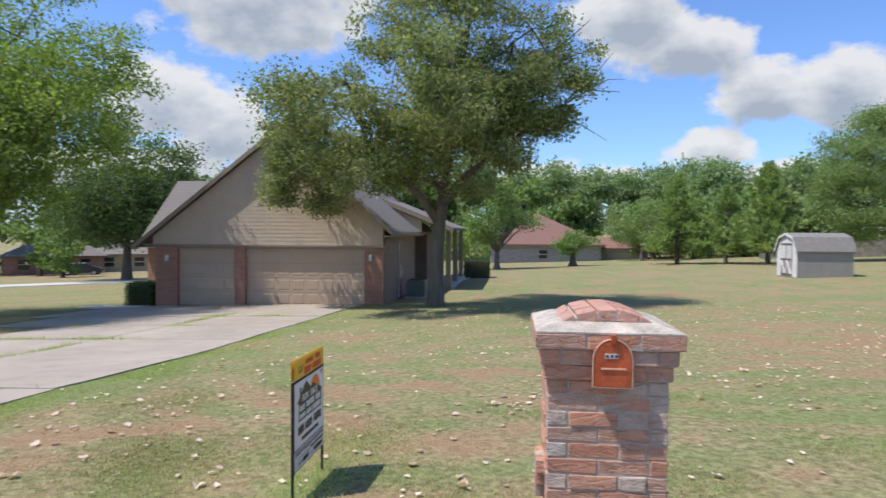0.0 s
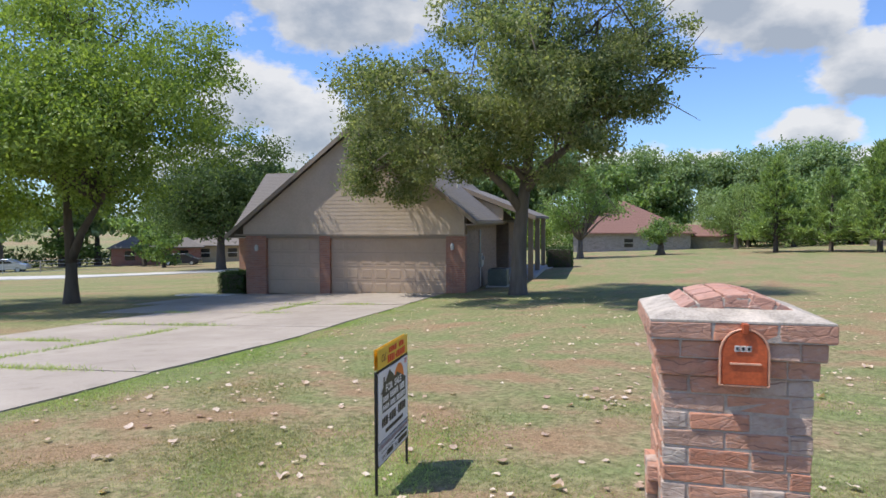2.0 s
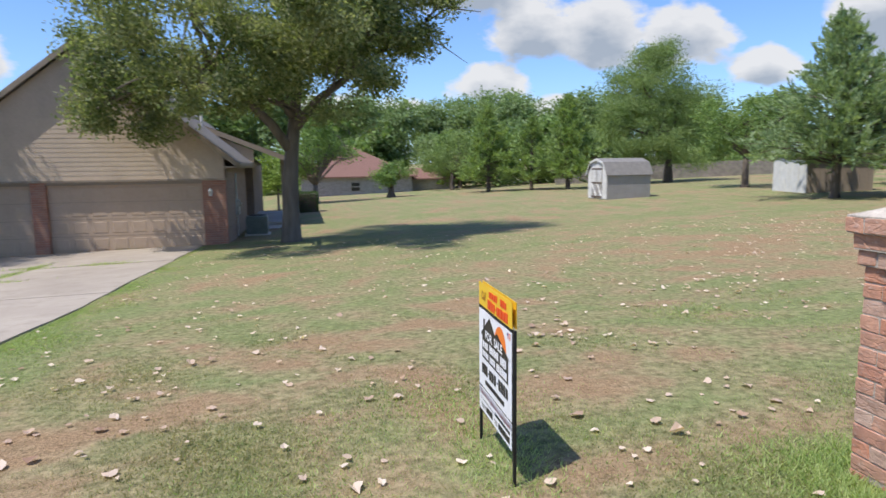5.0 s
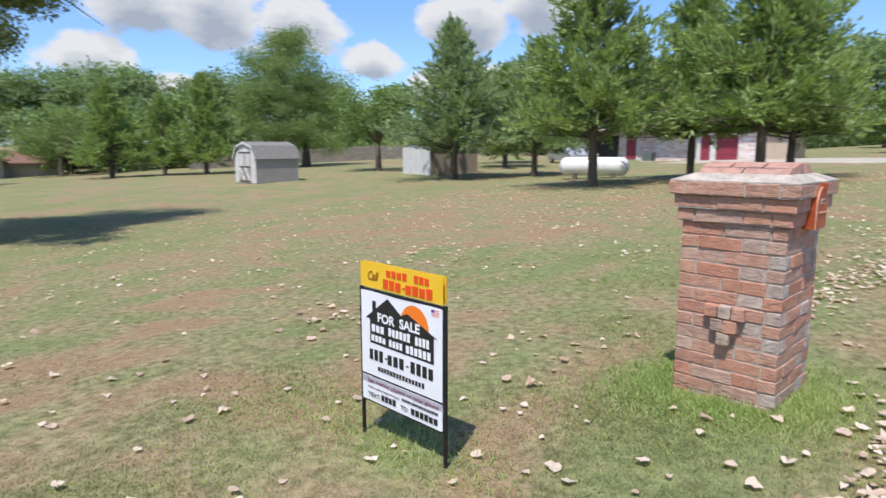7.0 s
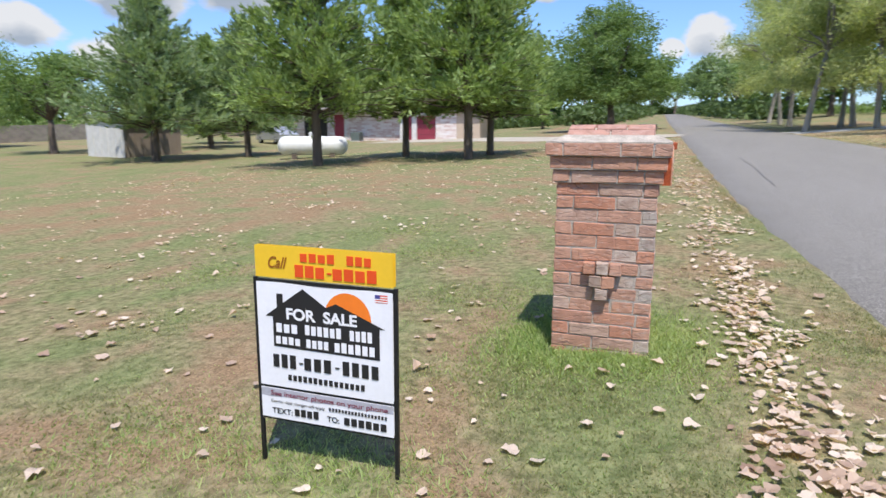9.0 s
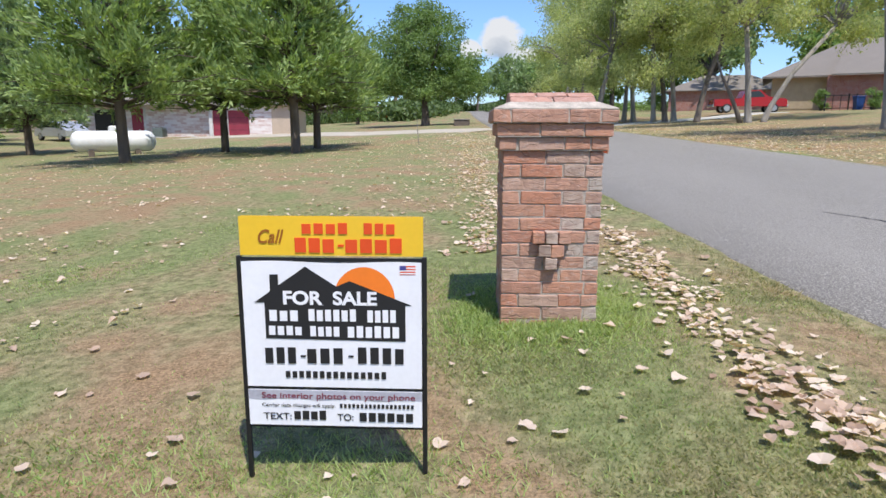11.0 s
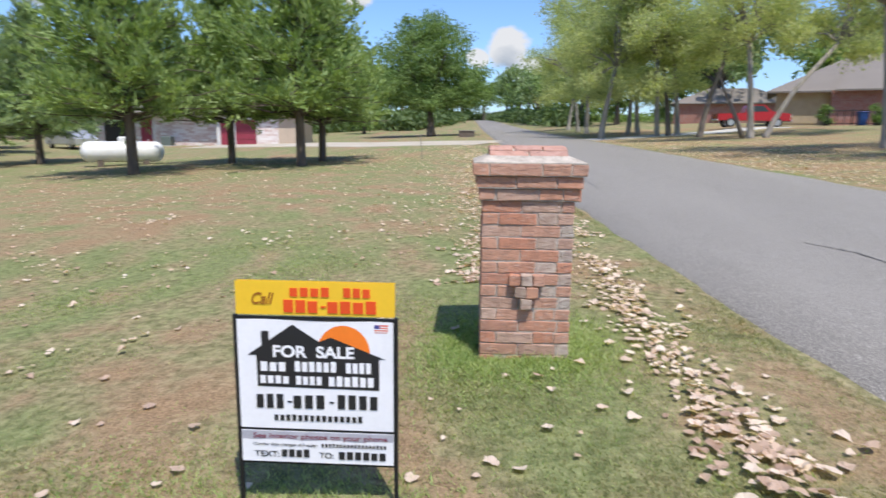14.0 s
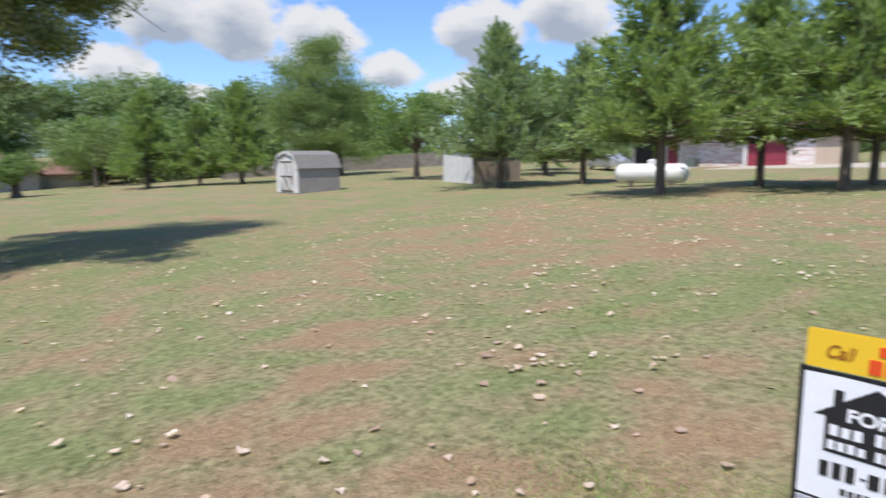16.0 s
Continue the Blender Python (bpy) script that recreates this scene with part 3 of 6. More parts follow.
# driveway: concrete slabs with weeds in the joints
def build_driveway():
    d = thing("driveway", None, "cracked pale concrete driveway with weeds in its joints", "driveway", kind="structure")
    rng = np.random.default_rng(8)
    ys = [-1.75, 1.3, 4.2, 7.1, 10.0, 12.9, 15.8, 18.7, 21.3]
    for i in range(len(ys) - 1):
        for j, (x0, x1) in enumerate(((-12.9, -9.69), (-9.67, -6.3))):
            if i > 4 and j == 0:
                x0 = -15.0 - (1.2 if i > 5 else 0.0)
            y0, y1 = ys[i] + 0.012, ys[i + 1] - 0.012
            lift = rng.uniform(0.016, 0.024)
            n = 5
            bm = shape()
            top, low = [], []
            pts = [(x0 + (x1 - x0) * u, y0) for u in np.linspace(0, 1, n)] + [(x1, y0 + (y1 - y0) * u) for u in np.linspace(0, 1, n)[1:]] + \
                  [(x1 - (x1 - x0) * u, y1) for u in np.linspace(0, 1, n)[1:]] + [(x0, y1 - (y1 - y0) * u) for u in np.linspace(0, 1, n)[1:-1]]
            pts = [(px + rng.normal(0, 0.014), py + rng.normal(0, 0.006)) for px, py in pts]
            cx, cy = (x0 + x1) / 2, (y0 + y1) / 2
            zt = lambda px, py: gz(px, py) + lift
            top = [bm.verts.new((px, py, zt(px, py))) for px, py in pts]
            low = [bm.verts.new((px, py, zt(px, py) - 0.12)) for px, py in pts]
            mid = bm.verts.new((cx, cy, zt(cx, cy)))
            for q in range(len(pts)):
                q2 = (q + 1) % len(pts)
                bm.faces.new((top[q], top[q2], mid))
                bm.faces.new((low[q], low[q2], top[q2], top[q]))
            part("slab", bm, MAT["drive"], d)


build_driveway()


def ribbon(name, pts, width, lift, mat, label, category):
    """A paved strip that follows the ground along a line."""
    bm = shape()
    prev = None
    fine = []
    for (x0, y0), (x1, y1) in zip(pts[:-1], pts[1:]):
        for u in np.linspace(0, 1, 12)[:-1]:
            fine.append((x0 + (x1 - x0) * u, y0 + (y1 - y0) * u))
    fine.append(pts[-1])
    for i, (x, y) in enumerate(fine):
        a, b = fine[max(i - 1, 0)], fine[min(i + 1, len(fine) - 1)]
        d = Vector((b[0] - a[0], b[1] - a[1])).normalized()
        n = Vector((-d.y, d.x)) * width / 2
        row = [bm.verts.new((x + n.x * s, y + n.y * s, gz(x + n.x * s, y + n.y * s) + dz)) for s, dz in ((1.01, lift - 0.1), (1, lift), (0, lift), (-1, lift), (-1.01, lift - 0.1))]
        if prev:
            for k in range(4):
                bm.faces.new((prev[k], prev[k + 1], row[k + 1], row[k]))
        prev = row
    ob = part(name, bm, mat, smooth=False)
    tagged(ob, label, category, kind="structure")


ribbon("street", [(-75, 30), (-52, 36), (-38, 37.5), (-30, 43.5), (-16, 45.5)], 5.0, 0.05, MAT["street"], "pale concrete drive curving past the lawn", "road")
ribbon("walkway", [(-17.9, 21.2), (-16.6, 20.6), (-15.2, 20.7)], 1.1, 0.04, MAT["street"], "pale concrete path beside the garage", "path")
ribbon("walkway_patio", [(-4.6, 27.2), (-4.4, 30), (-4.4, 34), (-3.6, 40)], 1.2, 0.05, MAT["street"], "pale concrete path beside the house", "path")
ribbon("neighbour_driveway", [(38, -1.5), (42, 6), (46.5, 13), (47, 17.5), (48, 22)], 7.0, 0.03, MAT["gravel"], "pale gravel driveway of the neighbouring house", "driveway")
ribbon("far_driveway", [(50, -24.5), (47, -16), (46, -8.6)], 4.0, 0.03, MAT["street"], "pale concrete driveway across the road", "driveway")


# ---- trees ----
def leaves_at(points, sizes, rng, droop=0.0, width=0.5, up=0.3):
    """Small folded leaves: four corners and two triangles each."""
    n = len(points)
    d = rng.normal(size=(n, 3))
    d[:, 2] -= droop
    d /= np.linalg.norm(d, axis=1)[:, None]
    nrm = rng.normal(size=(n, 3))
    nrm[:, 2] += up
    s = np.cross(d, nrm)
    s /= np.linalg.norm(s, axis=1)[:, None] + 1e-9
    w = np.cross(s, d)
    L = sizes[:, None]
    a = points
    tip = points + d * L
    m = points + d * L * 0.45
    l = m + s * L * width * 0.5 + w * L * 0.12
    r = m - s * L * width * 0.5 + w * L * 0.12
    V = np.stack([a, l, tip, r], 1).reshape(-1, 3)
    i = np.arange(n) * 4
    Fc = np.concatenate([np.stack([i, i + 1, i + 2], 1), np.stack([i, i + 2, i + 3], 1)])
    return V, Fc


def crown_points(lobes, clumps, per, rng, clump_r, shell=0.55, even=0.75, bunch=13, loose=0.2):
    """Clump centres in several lobes (centre, radii), most of them near the outside."""
    vol = np.array([r[0] * r[1] * r[2] for c, r in lobes]) ** even
    # boughs first, then the clumps of leaves round each bough's end
    boughs = max(6, clumps // bunch)
    share = rng.choice(len(lobes), boughs, p=vol / vol.sum())
    d = rng.normal(size=(boughs, 3))
    d /= np.linalg.norm(d, axis=1)[:, None]
    rad = shell + (1 - shell) * rng.random(boughs) ** 0.7
    inner = rng.random(boughs) < 0.2
    rad[inner] = rng.random(inner.sum()) * shell
    rad *= 1 + rng.normal(0, 0.06, boughs)
    radii = np.array([lobes[k][1] for k in share])
    ends = np.array([lobes[k][0] for k in share]) + d * rad[:, None] * radii
    which = rng.integers(0, boughs, clumps)
    cen = ends[which] + np.clip(rng.normal(size=(clumps, 3)), -1.8, 1.8) * radii[which] * np.array([loose, loose, loose * 0.75])
    num = rng.integers(int(per * 0.5), int(per * 1.5), clumps)
    idx = np.repeat(np.arange(clumps), num)
    g = np.clip(rng.normal(size=(len(idx), 3)), -1.5, 1.5) * clump_r * rng.uniform(0.6, 1.35, clumps)[idx][:, None]
    g[:, 2] *= 0.6
    return cen, cen[idx] + g


def limb_path(a, b, rng, sag=0.12, n=6):
    a, b = np.array(a, float), np.array(b, float)
    L = np.linalg.norm(b - a)
    out = []
    for u in np.linspace(0, 1, n):
        p = a + (b - a) * u + np.array([0, 0, sag * L * math.sin(math.pi * u) * 0.8])
        if 0 < u < 1:
            p = p + rng.normal(0, 0.03 * L, 3)
        out.append(tuple(p))
    return out


def broad_tree(name, label, seed, trunk, trunk_r, lobes, bark, leaf, clumps=220, per=55, clump_r=0.42, size=0.17, droop=0.4, limbs=16, twigs=60, forks=None, group="", shell=0.55, width=0.55, even=0.75, bunch=13, loose=0.2):
    """trunk: points from the foot to the fork. lobes: ellipsoids of the crown, relative to the foot."""
    rng = np.random.default_rng(seed)
    t = thing(name, None, label, "tree", group)
    bm = shape()
    k = len(trunk)
    radii = [trunk_r * (1.0 - 0.35 * i / (k - 1)) for i in range(k)]
    foot = [(trunk[0][0], trunk[0][1], -0.25)] + [(trunk[0][0], trunk[0][1], 0.12)] + [tuple(p) for p in trunk[1:]]
    tube(bm, foot, [trunk_r * 1.55, trunk_r * 1.12] + radii[1:], 12)
    cen, pts = crown_points(lobes, clumps, per, rng, clump_r, shell, even, bunch, loose)
    tops = [trunk[-1]]
    for f in forks or []:
        tube(bm, f[0], f[1], 10)
        if f[1][-1] > 0.05:
            tops.append(f[0][-1])
    far = cen[rng.permutation(len(cen))]
    for i in range(min(limbs, len(far))):
        top = min(tops, key=lambda q: np.linalg.norm(np.array(q) - far[i]))
        path = limb_path(top, far[i], rng)
        r0 = trunk_r * rng.uniform(0.28, 0.5)
        tube(bm, path, [r0 * (1 - 0.86 * u) for u in np.linspace(0, 1, len(path))], 6)
        for q in range(max(1, twigs // max(limbs, 1))):
            s = np.array(path[rng.integers(2, 5)])
            e = cen[np.argmin(np.linalg.norm(cen - s - rng.normal(0, 1.0, 3), axis=1))]
            p2 = limb_path(s, e, rng, 0.06, 4)
            tube(bm, p2, [r0 * 0.3 * (1 - 0.8 * u) for u in np.linspace(0, 1, 4)], 4)
    part("trunk", bm, bark, t, smooth=True)
    V, Fc = leaves_at(pts, rng.uniform(0.7, 1.3, len(pts)) * size, rng, droop, width)
    from_arrays("crown", V, Fc, leaf, t)
    return t


def cedar_tree(name, label, seed, H, R, bark, leaf, clear=1.9, trunk_r=0.24, whorls=26, size=0.3, per=70, lean=0.0, group=""):
    """An upright juniper: bare foot, many rising boughs, feathery sprays, uneven cone."""
    rng = np.random.default_rng(seed)
    t = thing(name, None, label, "tree", group)
    bm = shape()
    tube(bm, [(0, 0, -0.25), (0, 0, 0.15), (lean * 0.3, 0.02, clear), (lean, 0, H * 0.6), (lean, 0, H * 0.96)],
         [trunk_r * 1.5, trunk_r * 1.1, trunk_r * 0.9, trunk_r * 0.45, 0.03], 10)
    P, D = [], []
    boughs = whorls * 6
    for i in range(boughs):
        u = (i + rng.random()) / boughs
        z0 = clear + (H - clear) * u ** 1.05
        prof = math.sin(min(1.0, (u + 0.16) / 0.30) * math.pi / 2) * (1 - u) ** 1.12 * 1.2 + 0.02
        L = 0.88 * R * prof * rng.uniform(0.5, 1.28)
        a = rng.random() * 2 * math.pi
        rise = (0.10 + 1.25 * u * u) * L + rng.normal(0, 0.12)
        start = np.array([lean * z0 / H, 0, z0 - 0.15 * L])
        end = start + np.array([math.cos(a) * L, math.sin(a) * L, rise])
        path = limb_path(start, end, rng, 0.05, 4)
        tube(bm, path, [0.05 * (1 - u * 0.7) * (1 - 0.85 * w) + 0.006 for w in np.linspace(0, 1, 4)], 4)
        # side twigs, each a plume of short sprays that point outwards and up
        twigs = max(3, int(7 * (0.4 + L / R)))
        way = (end - start) / (np.linalg.norm(end - start) + 1e-6)
        for q in range(twigs):
            w = rng.random() ** 0.55
            base = start + (end - start) * w
            out = way * rng.uniform(0.5, 1.0) + rng.normal(0, 0.42, 3) + np.array([0, 0, rng.uniform(0.1, 0.75)])
            out /= np.linalg.norm(out)
            tl = (0.35 + 0.16 * R * (1 - 0.45 * u)) * rng.uniform(0.7, 1.35)
            n = int(per * 0.22 * (0.6 + 0.4 * L / R)) + 4
            t2 = rng.random(n)
            P.append(base + out * (t2 * tl)[:, None] + rng.normal(size=(n, 3)) * (0.10 * (1.12 - t2))[:, None])
            D.append(np.tile(out + np.array([0, 0, 0.25]), (n, 1)))
    # the leader
    n = per * 3
    t2 = rng.random(n)
    P.append(np.stack([np.full(n, lean), np.zeros(n), H * (0.86 + 0.15 * t2)], 1) + rng.normal(size=(n, 3)) * (0.16 * (1.1 - t2))[:, None])
    D.append(np.tile(np.array([0, 0, 1.0]), (n, 1)))
    P, D = np.concatenate(P), np.concatenate(D)
    n = len(P)
    d = D + rng.normal(size=(n, 3)) * 0.34
    d /= np.linalg.norm(d, axis=1)[:, None]
    s = np.cross(d, rng.normal(size=(n, 3)))
    s /= np.linalg.norm(s, axis=1)[:, None]
    L = (rng.uniform(0.6, 1.3, n) * size)[:, None]
    V = np.stack([P, P + d * L * 0.4 + s * L * 0.14, P + d * L, P + d * L * 0.4 - s * L * 0.14], 1).reshape(-1, 3)
    i = np.arange(n) * 4
    Fc = np.concatenate([np.stack([i, i + 1, i + 2], 1), np.stack([i, i + 2, i + 3], 1)])
    part("trunk", bm, bark, t, smooth=True)
    from_arrays("crown", V, Fc, leaf, t)
    return t


def set_at(t, m):
    t.matrix_basis = m
    return t


# the tree beside the garage
big = broad_tree("shade_tree", "large shade tree with dusty green leaves beside the garage", 11, [(0, 0, 0), (0.02, 0, 1.0), (0.05, 0, 2.1), (0.14, 0, 3.2), (0.28, 0, 4.2)], 0.31,
                 [((1.2, -0.8, 8.8), (3.9, 3.8, 3.6)), ((0.8, -1.4, 5.7), (3.0, 2.6, 1.7)), ((1.8, -2.6, 6.4), (2.1, 2.0, 1.5)), ((-1.6, -2.0, 5.3), (2.4, 2.0, 1.7)), ((0.5, -5.6, 6.9), (2.7, 2.1, 2.1)), ((-2.4, -4.9, 6.0), (2.2, 2.0, 1.9)), ((1.2, -3.4, 6.4), (2.6, 2.2, 1.9)), ((-4.2, -1.2, 6.5), (2.3, 2.2, 2.4)), ((-4.5, -1.3, 4.9), (2.0, 1.8, 1.7)), ((3.3, -0.8, 7.4), (1.8, 2.4, 1.8)), ((1.2, 0, 11.6), (2.8, 2.8, 1.9)), ((1.0, 2.4, 7.4), (3.2, 2.2, 2.4))],
                 MAT["bark"], MAT["leaf_elm"], clumps=1600, per=80, clump_r=0.32, size=0.128, even=0.5, bunch=10, loose=0.14, limbs=38, twigs=170,
                 forks=[([(0.12, 0, 3.1), (-0.5, -0.3, 4.0), (-1.3, -0.8, 4.8), (-2.2, -1.4, 5.5)], [0.19, 0.16, 0.12, 0.08]), ([(0.2, 0, 3.8), (1.1, -0.3, 4.8), (2.2, -0.6, 5.6)], [0.19, 0.15, 0.10]), ([(0.26, 0, 4.0), (0.4, 0.3, 5.6), (0.4, 0.5, 7.2)], [0.21, 0.16, 0.1]),
                        # bare dead twigs at the crown's edge
                        ([(2.2, -0.6, 5.6), (4.0, -1.0, 6.9), (5.4, -1.2, 7.7), (6.5, -1.3, 7.6)], [0.09, 0.06, 0.03, 0.008]), ([(4.6, -1.1, 7.3), (5.6, -1.4, 8.2), (6.2, -1.4, 8.9)], [0.04, 0.022, 0.006]),
                        ([(4.0, -1.0, 6.9), (5.2, -0.8, 6.6), (6.1, -0.9, 6.0)], [0.04, 0.022, 0.006]), ([(5.4, -1.2, 7.7), (6.1, -1.0, 8.1), (6.7, -1.0, 8.1)], [0.025, 0.014, 0.005]), ([(3.4, -0.8, 8.6), (4.8, -0.9, 9.6), (5.5, -1.0, 10.2)], [0.05, 0.025, 0.006])])
set_at(big, on_ground(-3.3, 20.3))
lime = broad_tree("maple_tree", "bright green broadleaf tree with a forked trunk on the lawn", 12, [(0, 0, 0), (0.02, 0, 0.8), (0.05, 0, 1.8)], 0.27,
                  [((-0.3, 0, 6.6), (5.4, 5.4, 3.6)), ((1.7, -0.5, 4.9), (3.2, 3.2, 1.8)), ((-3.2, -1, 5.2), (3.6, 3.4, 2.2)), ((2.0, 1.5, 10.0), (3.2, 3.0, 2.0)), ((2.9, -1.4, 6.6), (2.4, 3.0, 2.2)), ((1.6, -4.8, 6.4), (3.6, 2.4, 2.2)), ((-2.6, -4.8, 6.0), (3.2, 2.4, 2.2)), ((2.7, -3.6, 6.3), (2.0, 2.2, 1.9)), ((-0.5, 0.3, 10.6), (2.2, 2.2, 1.6)), ((2.2, 2.6, 8.2), (3.0, 3.0, 2.0))],
                  MAT["bark_dark"], MAT["leaf_lime"], clumps=1800, per=62, bunch=9, clump_r=0.38, size=0.148, limbs=22, twigs=90,
                  forks=[([(0.04, 0, 1.5), (-0.05, 0, 2.8), (-0.1, 0, 4.4)], [0.2, 0.16, 0.1]), ([(0.05, 0, 1.6), (0.6, -0.1, 2.6), (1.5, -0.2, 3.7)], [0.17, 0.14, 0.09])])
set_at(lime, on_ground(-19.5, 16.6))
oak = broad_tree("oak_tree", "dark green oak beside the far drive", 13, [(0, 0, 0), (0, 0, 1.5), (0.1, 0, 3.4)], 0.42,
                 [((0.5, 0, 8.2), (6.2, 6, 4.0)), ((3.4, 0, 6.6), (3.6, 3.6, 2.4)), ((-3.2, 0, 6.4), (3.4, 3.4, 2.4)), ((0.4, -1, 5.0), (4.6, 4.4, 1.9))], MAT["bark_dark"], MAT["leaf_oak"], even=0.5, bunch=6, clumps=850, per=52, clump_r=0.62, size=0.27, limbs=16)
set_at(oak, on_ground(-32.5, 46.5))
elm = broad_tree("road_elm", "rounded green tree beside the road", 14, [(0, 0, 0), (0, 0, 1.2), (0, 0.1, 2.6)], 0.42,
                 [((0, 0, 7.2), (5.4, 5.6, 3.8)), ((0, 3.2, 5.3), (3.0, 3.0, 2.2)), ((0, -3.4, 5.2), (2.8, 2.8, 2.0)), ((0, 0.3, 10.0), (3.0, 3.0, 1.7)), ((0, 0.2, 4.4), (3.8, 3.8, 1.9)), ((-1, -3.8, 4.2), (2.2, 2.0, 1.8)), ((-1, 3.8, 4.4), (2.2, 2.0, 1.8))], MAT["bark_dark"], MAT["leaf_deep"], clumps=1200, per=50, even=0.5, bunch=7, shell=0.4, clump_r=0.5, size=0.24, droop=0.9, limbs=16)
set_at(elm, on_ground(61.5, 4.4))
willow = broad_tree("willow_tree", "tall soft green willow behind the shed", 15, [(0, 0, 0), (0, 0, 1.5), (0, 0, 3.0)], 0.45,
                    [((-1.7, 0, 6.8), (5, 5, 3.8)), ((-2.2, 0, 10), (3.6, 3.6, 2.6)), ((-2.0, 0, 12.2), (2.0, 2.0, 1.7)), ((2.2, 0, 7.8), (2.2, 2.8, 3.2)), ((-5.6, 0, 6.5), (2.0, 2.4, 3)), ((1.2, 0, 3.8), (3.2, 3.6, 2.2)), ((-4, -1, 3.6), (2.8, 2.8, 2))], MAT["bark_dark"], MAT["leaf_willow"], clumps=1250, per=50, even=0.5, bunch=8, shell=0.4, clump_r=0.55, size=0.27, droop=2.0, limbs=14, width=0.26)
set_at(willow, on_ground(33.0, 55.6))
low_willow = broad_tree("willow_tree", "small pale green willow behind the lawn", 16, [(0, 0, 0), (0, 0, 0.9), (0, 0, 1.9)], 0.25,
                        [((0, 0, 4.2), (3.6, 3.6, 2.6)), ((1.2, 0, 5.6), (2.0, 2.0, 1.5)), ((-1.6, 0, 3.2), (2.4, 2.4, 2.0))], MAT["bark_dark"], MAT["leaf_willow"], clumps=260, per=36, clump_r=0.5, size=0.3, droop=2.0, limbs=8, width=0.28)
set_at(low_willow, on_ground(14.4, 71.4))

CEDARS = "junipers along the lot line"
c_a = cedar_tree("cedar_tree", "green juniper with a bare foot at the lawn's edge", 21, 9.3, 3.5, MAT["bark_dark"], MAT["spray_cedar"], whorls=36, per=128, size=0.255, clear=2.3, trunk_r=0.185, group=CEDARS)
c_b = cedar_tree("cedar_tree", "broad green juniper with a forked foot", 22, 8.5, 3.4, MAT["bark_dark"], MAT["spray_cedar"], whorls=36, per=128, size=0.255, clear=2.3, trunk_r=0.175, group=CEDARS)
c_c = cedar_tree("cedar_tree", "blue-green juniper in front of a small outbuilding", 23, 8.6, 3.9, MAT["bark_dark"], MAT["spray_blue"], whorls=36, per=125, size=0.28, clear=2.1, trunk_r=0.22, group=CEDARS)
set_at(c_a, on_ground(18.9, 12.8))
set_at(c_b, on_ground(21.1, 7.1, 40))
set_at(c_c, on_ground(24.1, 25.7))
c_far = cedar_tree("cedar_tree", "dense dark green juniper at the back of the lot", 28, 9.4, 3.7, MAT["bark_dark"], MAT["spray_cedar"], whorls=26, per=92, size=0.38, clear=1.6, group=CEDARS)
set_at(c_far, on_ground(15.0, 58.2, 20, 0.84))
copy_thing(c_b, on_ground(24.0, 11.0, 130, 0.92))
copy_thing(c_a, on_ground(23.5, 6.8, 200, 0.82))
copy_thing(c_c, on_ground(27.9, 22.5, 75, 0.85))
for x, y, r, s in ((18.8, 56.4, 160, 0.83), (21.2, 53.2, 60, 1.02), (36.0, 31.5, 10, 0.95), (41.5, 36.0, 140, 0.9)):
    copy_thing(c_far, on_ground(x, y, r, s))
small_oak = broad_tree("small_oak", "low dark green tree behind the lawn", 24, [(0, 0, 0), (0, 0, 1.0), (0, 0, 2.2)], 0.26,
                       [((0, 0, 4.6), (3.6, 3.6, 2.3)), ((1.6, 0, 5.8), (2.0, 2.0, 1.5))], MAT["bark_dark"], MAT["leaf_deep"], clumps=200, per=42, clump_r=0.45, size=0.22, limbs=10)
set_at(small_oak, on_ground(28.4, 38.2))
crape = broad_tree("crape_myrtle", "rounded shrub with a flared foot on the far lawn", 25, [(0, 0, 0), (0, 0, 0.4), (0, 0, 0.9)], 0.4,
                   [((0, 0, 2.4), (2.0, 2.0, 1.5))], MAT["bark_dark"], MAT["leaf_deep"], clumps=110, per=42, clump_r=0.32, size=0.2, limbs=10)
set_at(crape, on_ground(5.4, 58.7))
ornamental = broad_tree("ornamental_tree", "spreading small tree behind the house", 26, [(0, 0, 0), (0, 0, 0.6), (0, 0, 1.6)], 0.3,
                        [((0.2, 0, 4.3), (3.4, 3.4, 2.6)), ((0.8, 0, 6.2), (2.0, 2, 1.6))], MAT["bark"], MAT["leaf_deep"], clumps=190, per=40, clump_r=0.45, size=0.24, limbs=12)
set_at(ornamental, on_ground(-1.8, 54.5))
sapling = broad_tree("yellow_green_sapling", "slim yellow-green tree beside the house", 27, [(0, 0, 0), (0, 0, 0.8), (0, 0, 1.7)], 0.09,
                     [((0, 0, 3.0), (1.6, 1.6, 1.8))], MAT["bark"], MAT["leaf_lime"], clumps=90, per=40, clump_r=0.35, size=0.2, limbs=8)
set_at(sapling, on_ground(-4.6, 44.5))

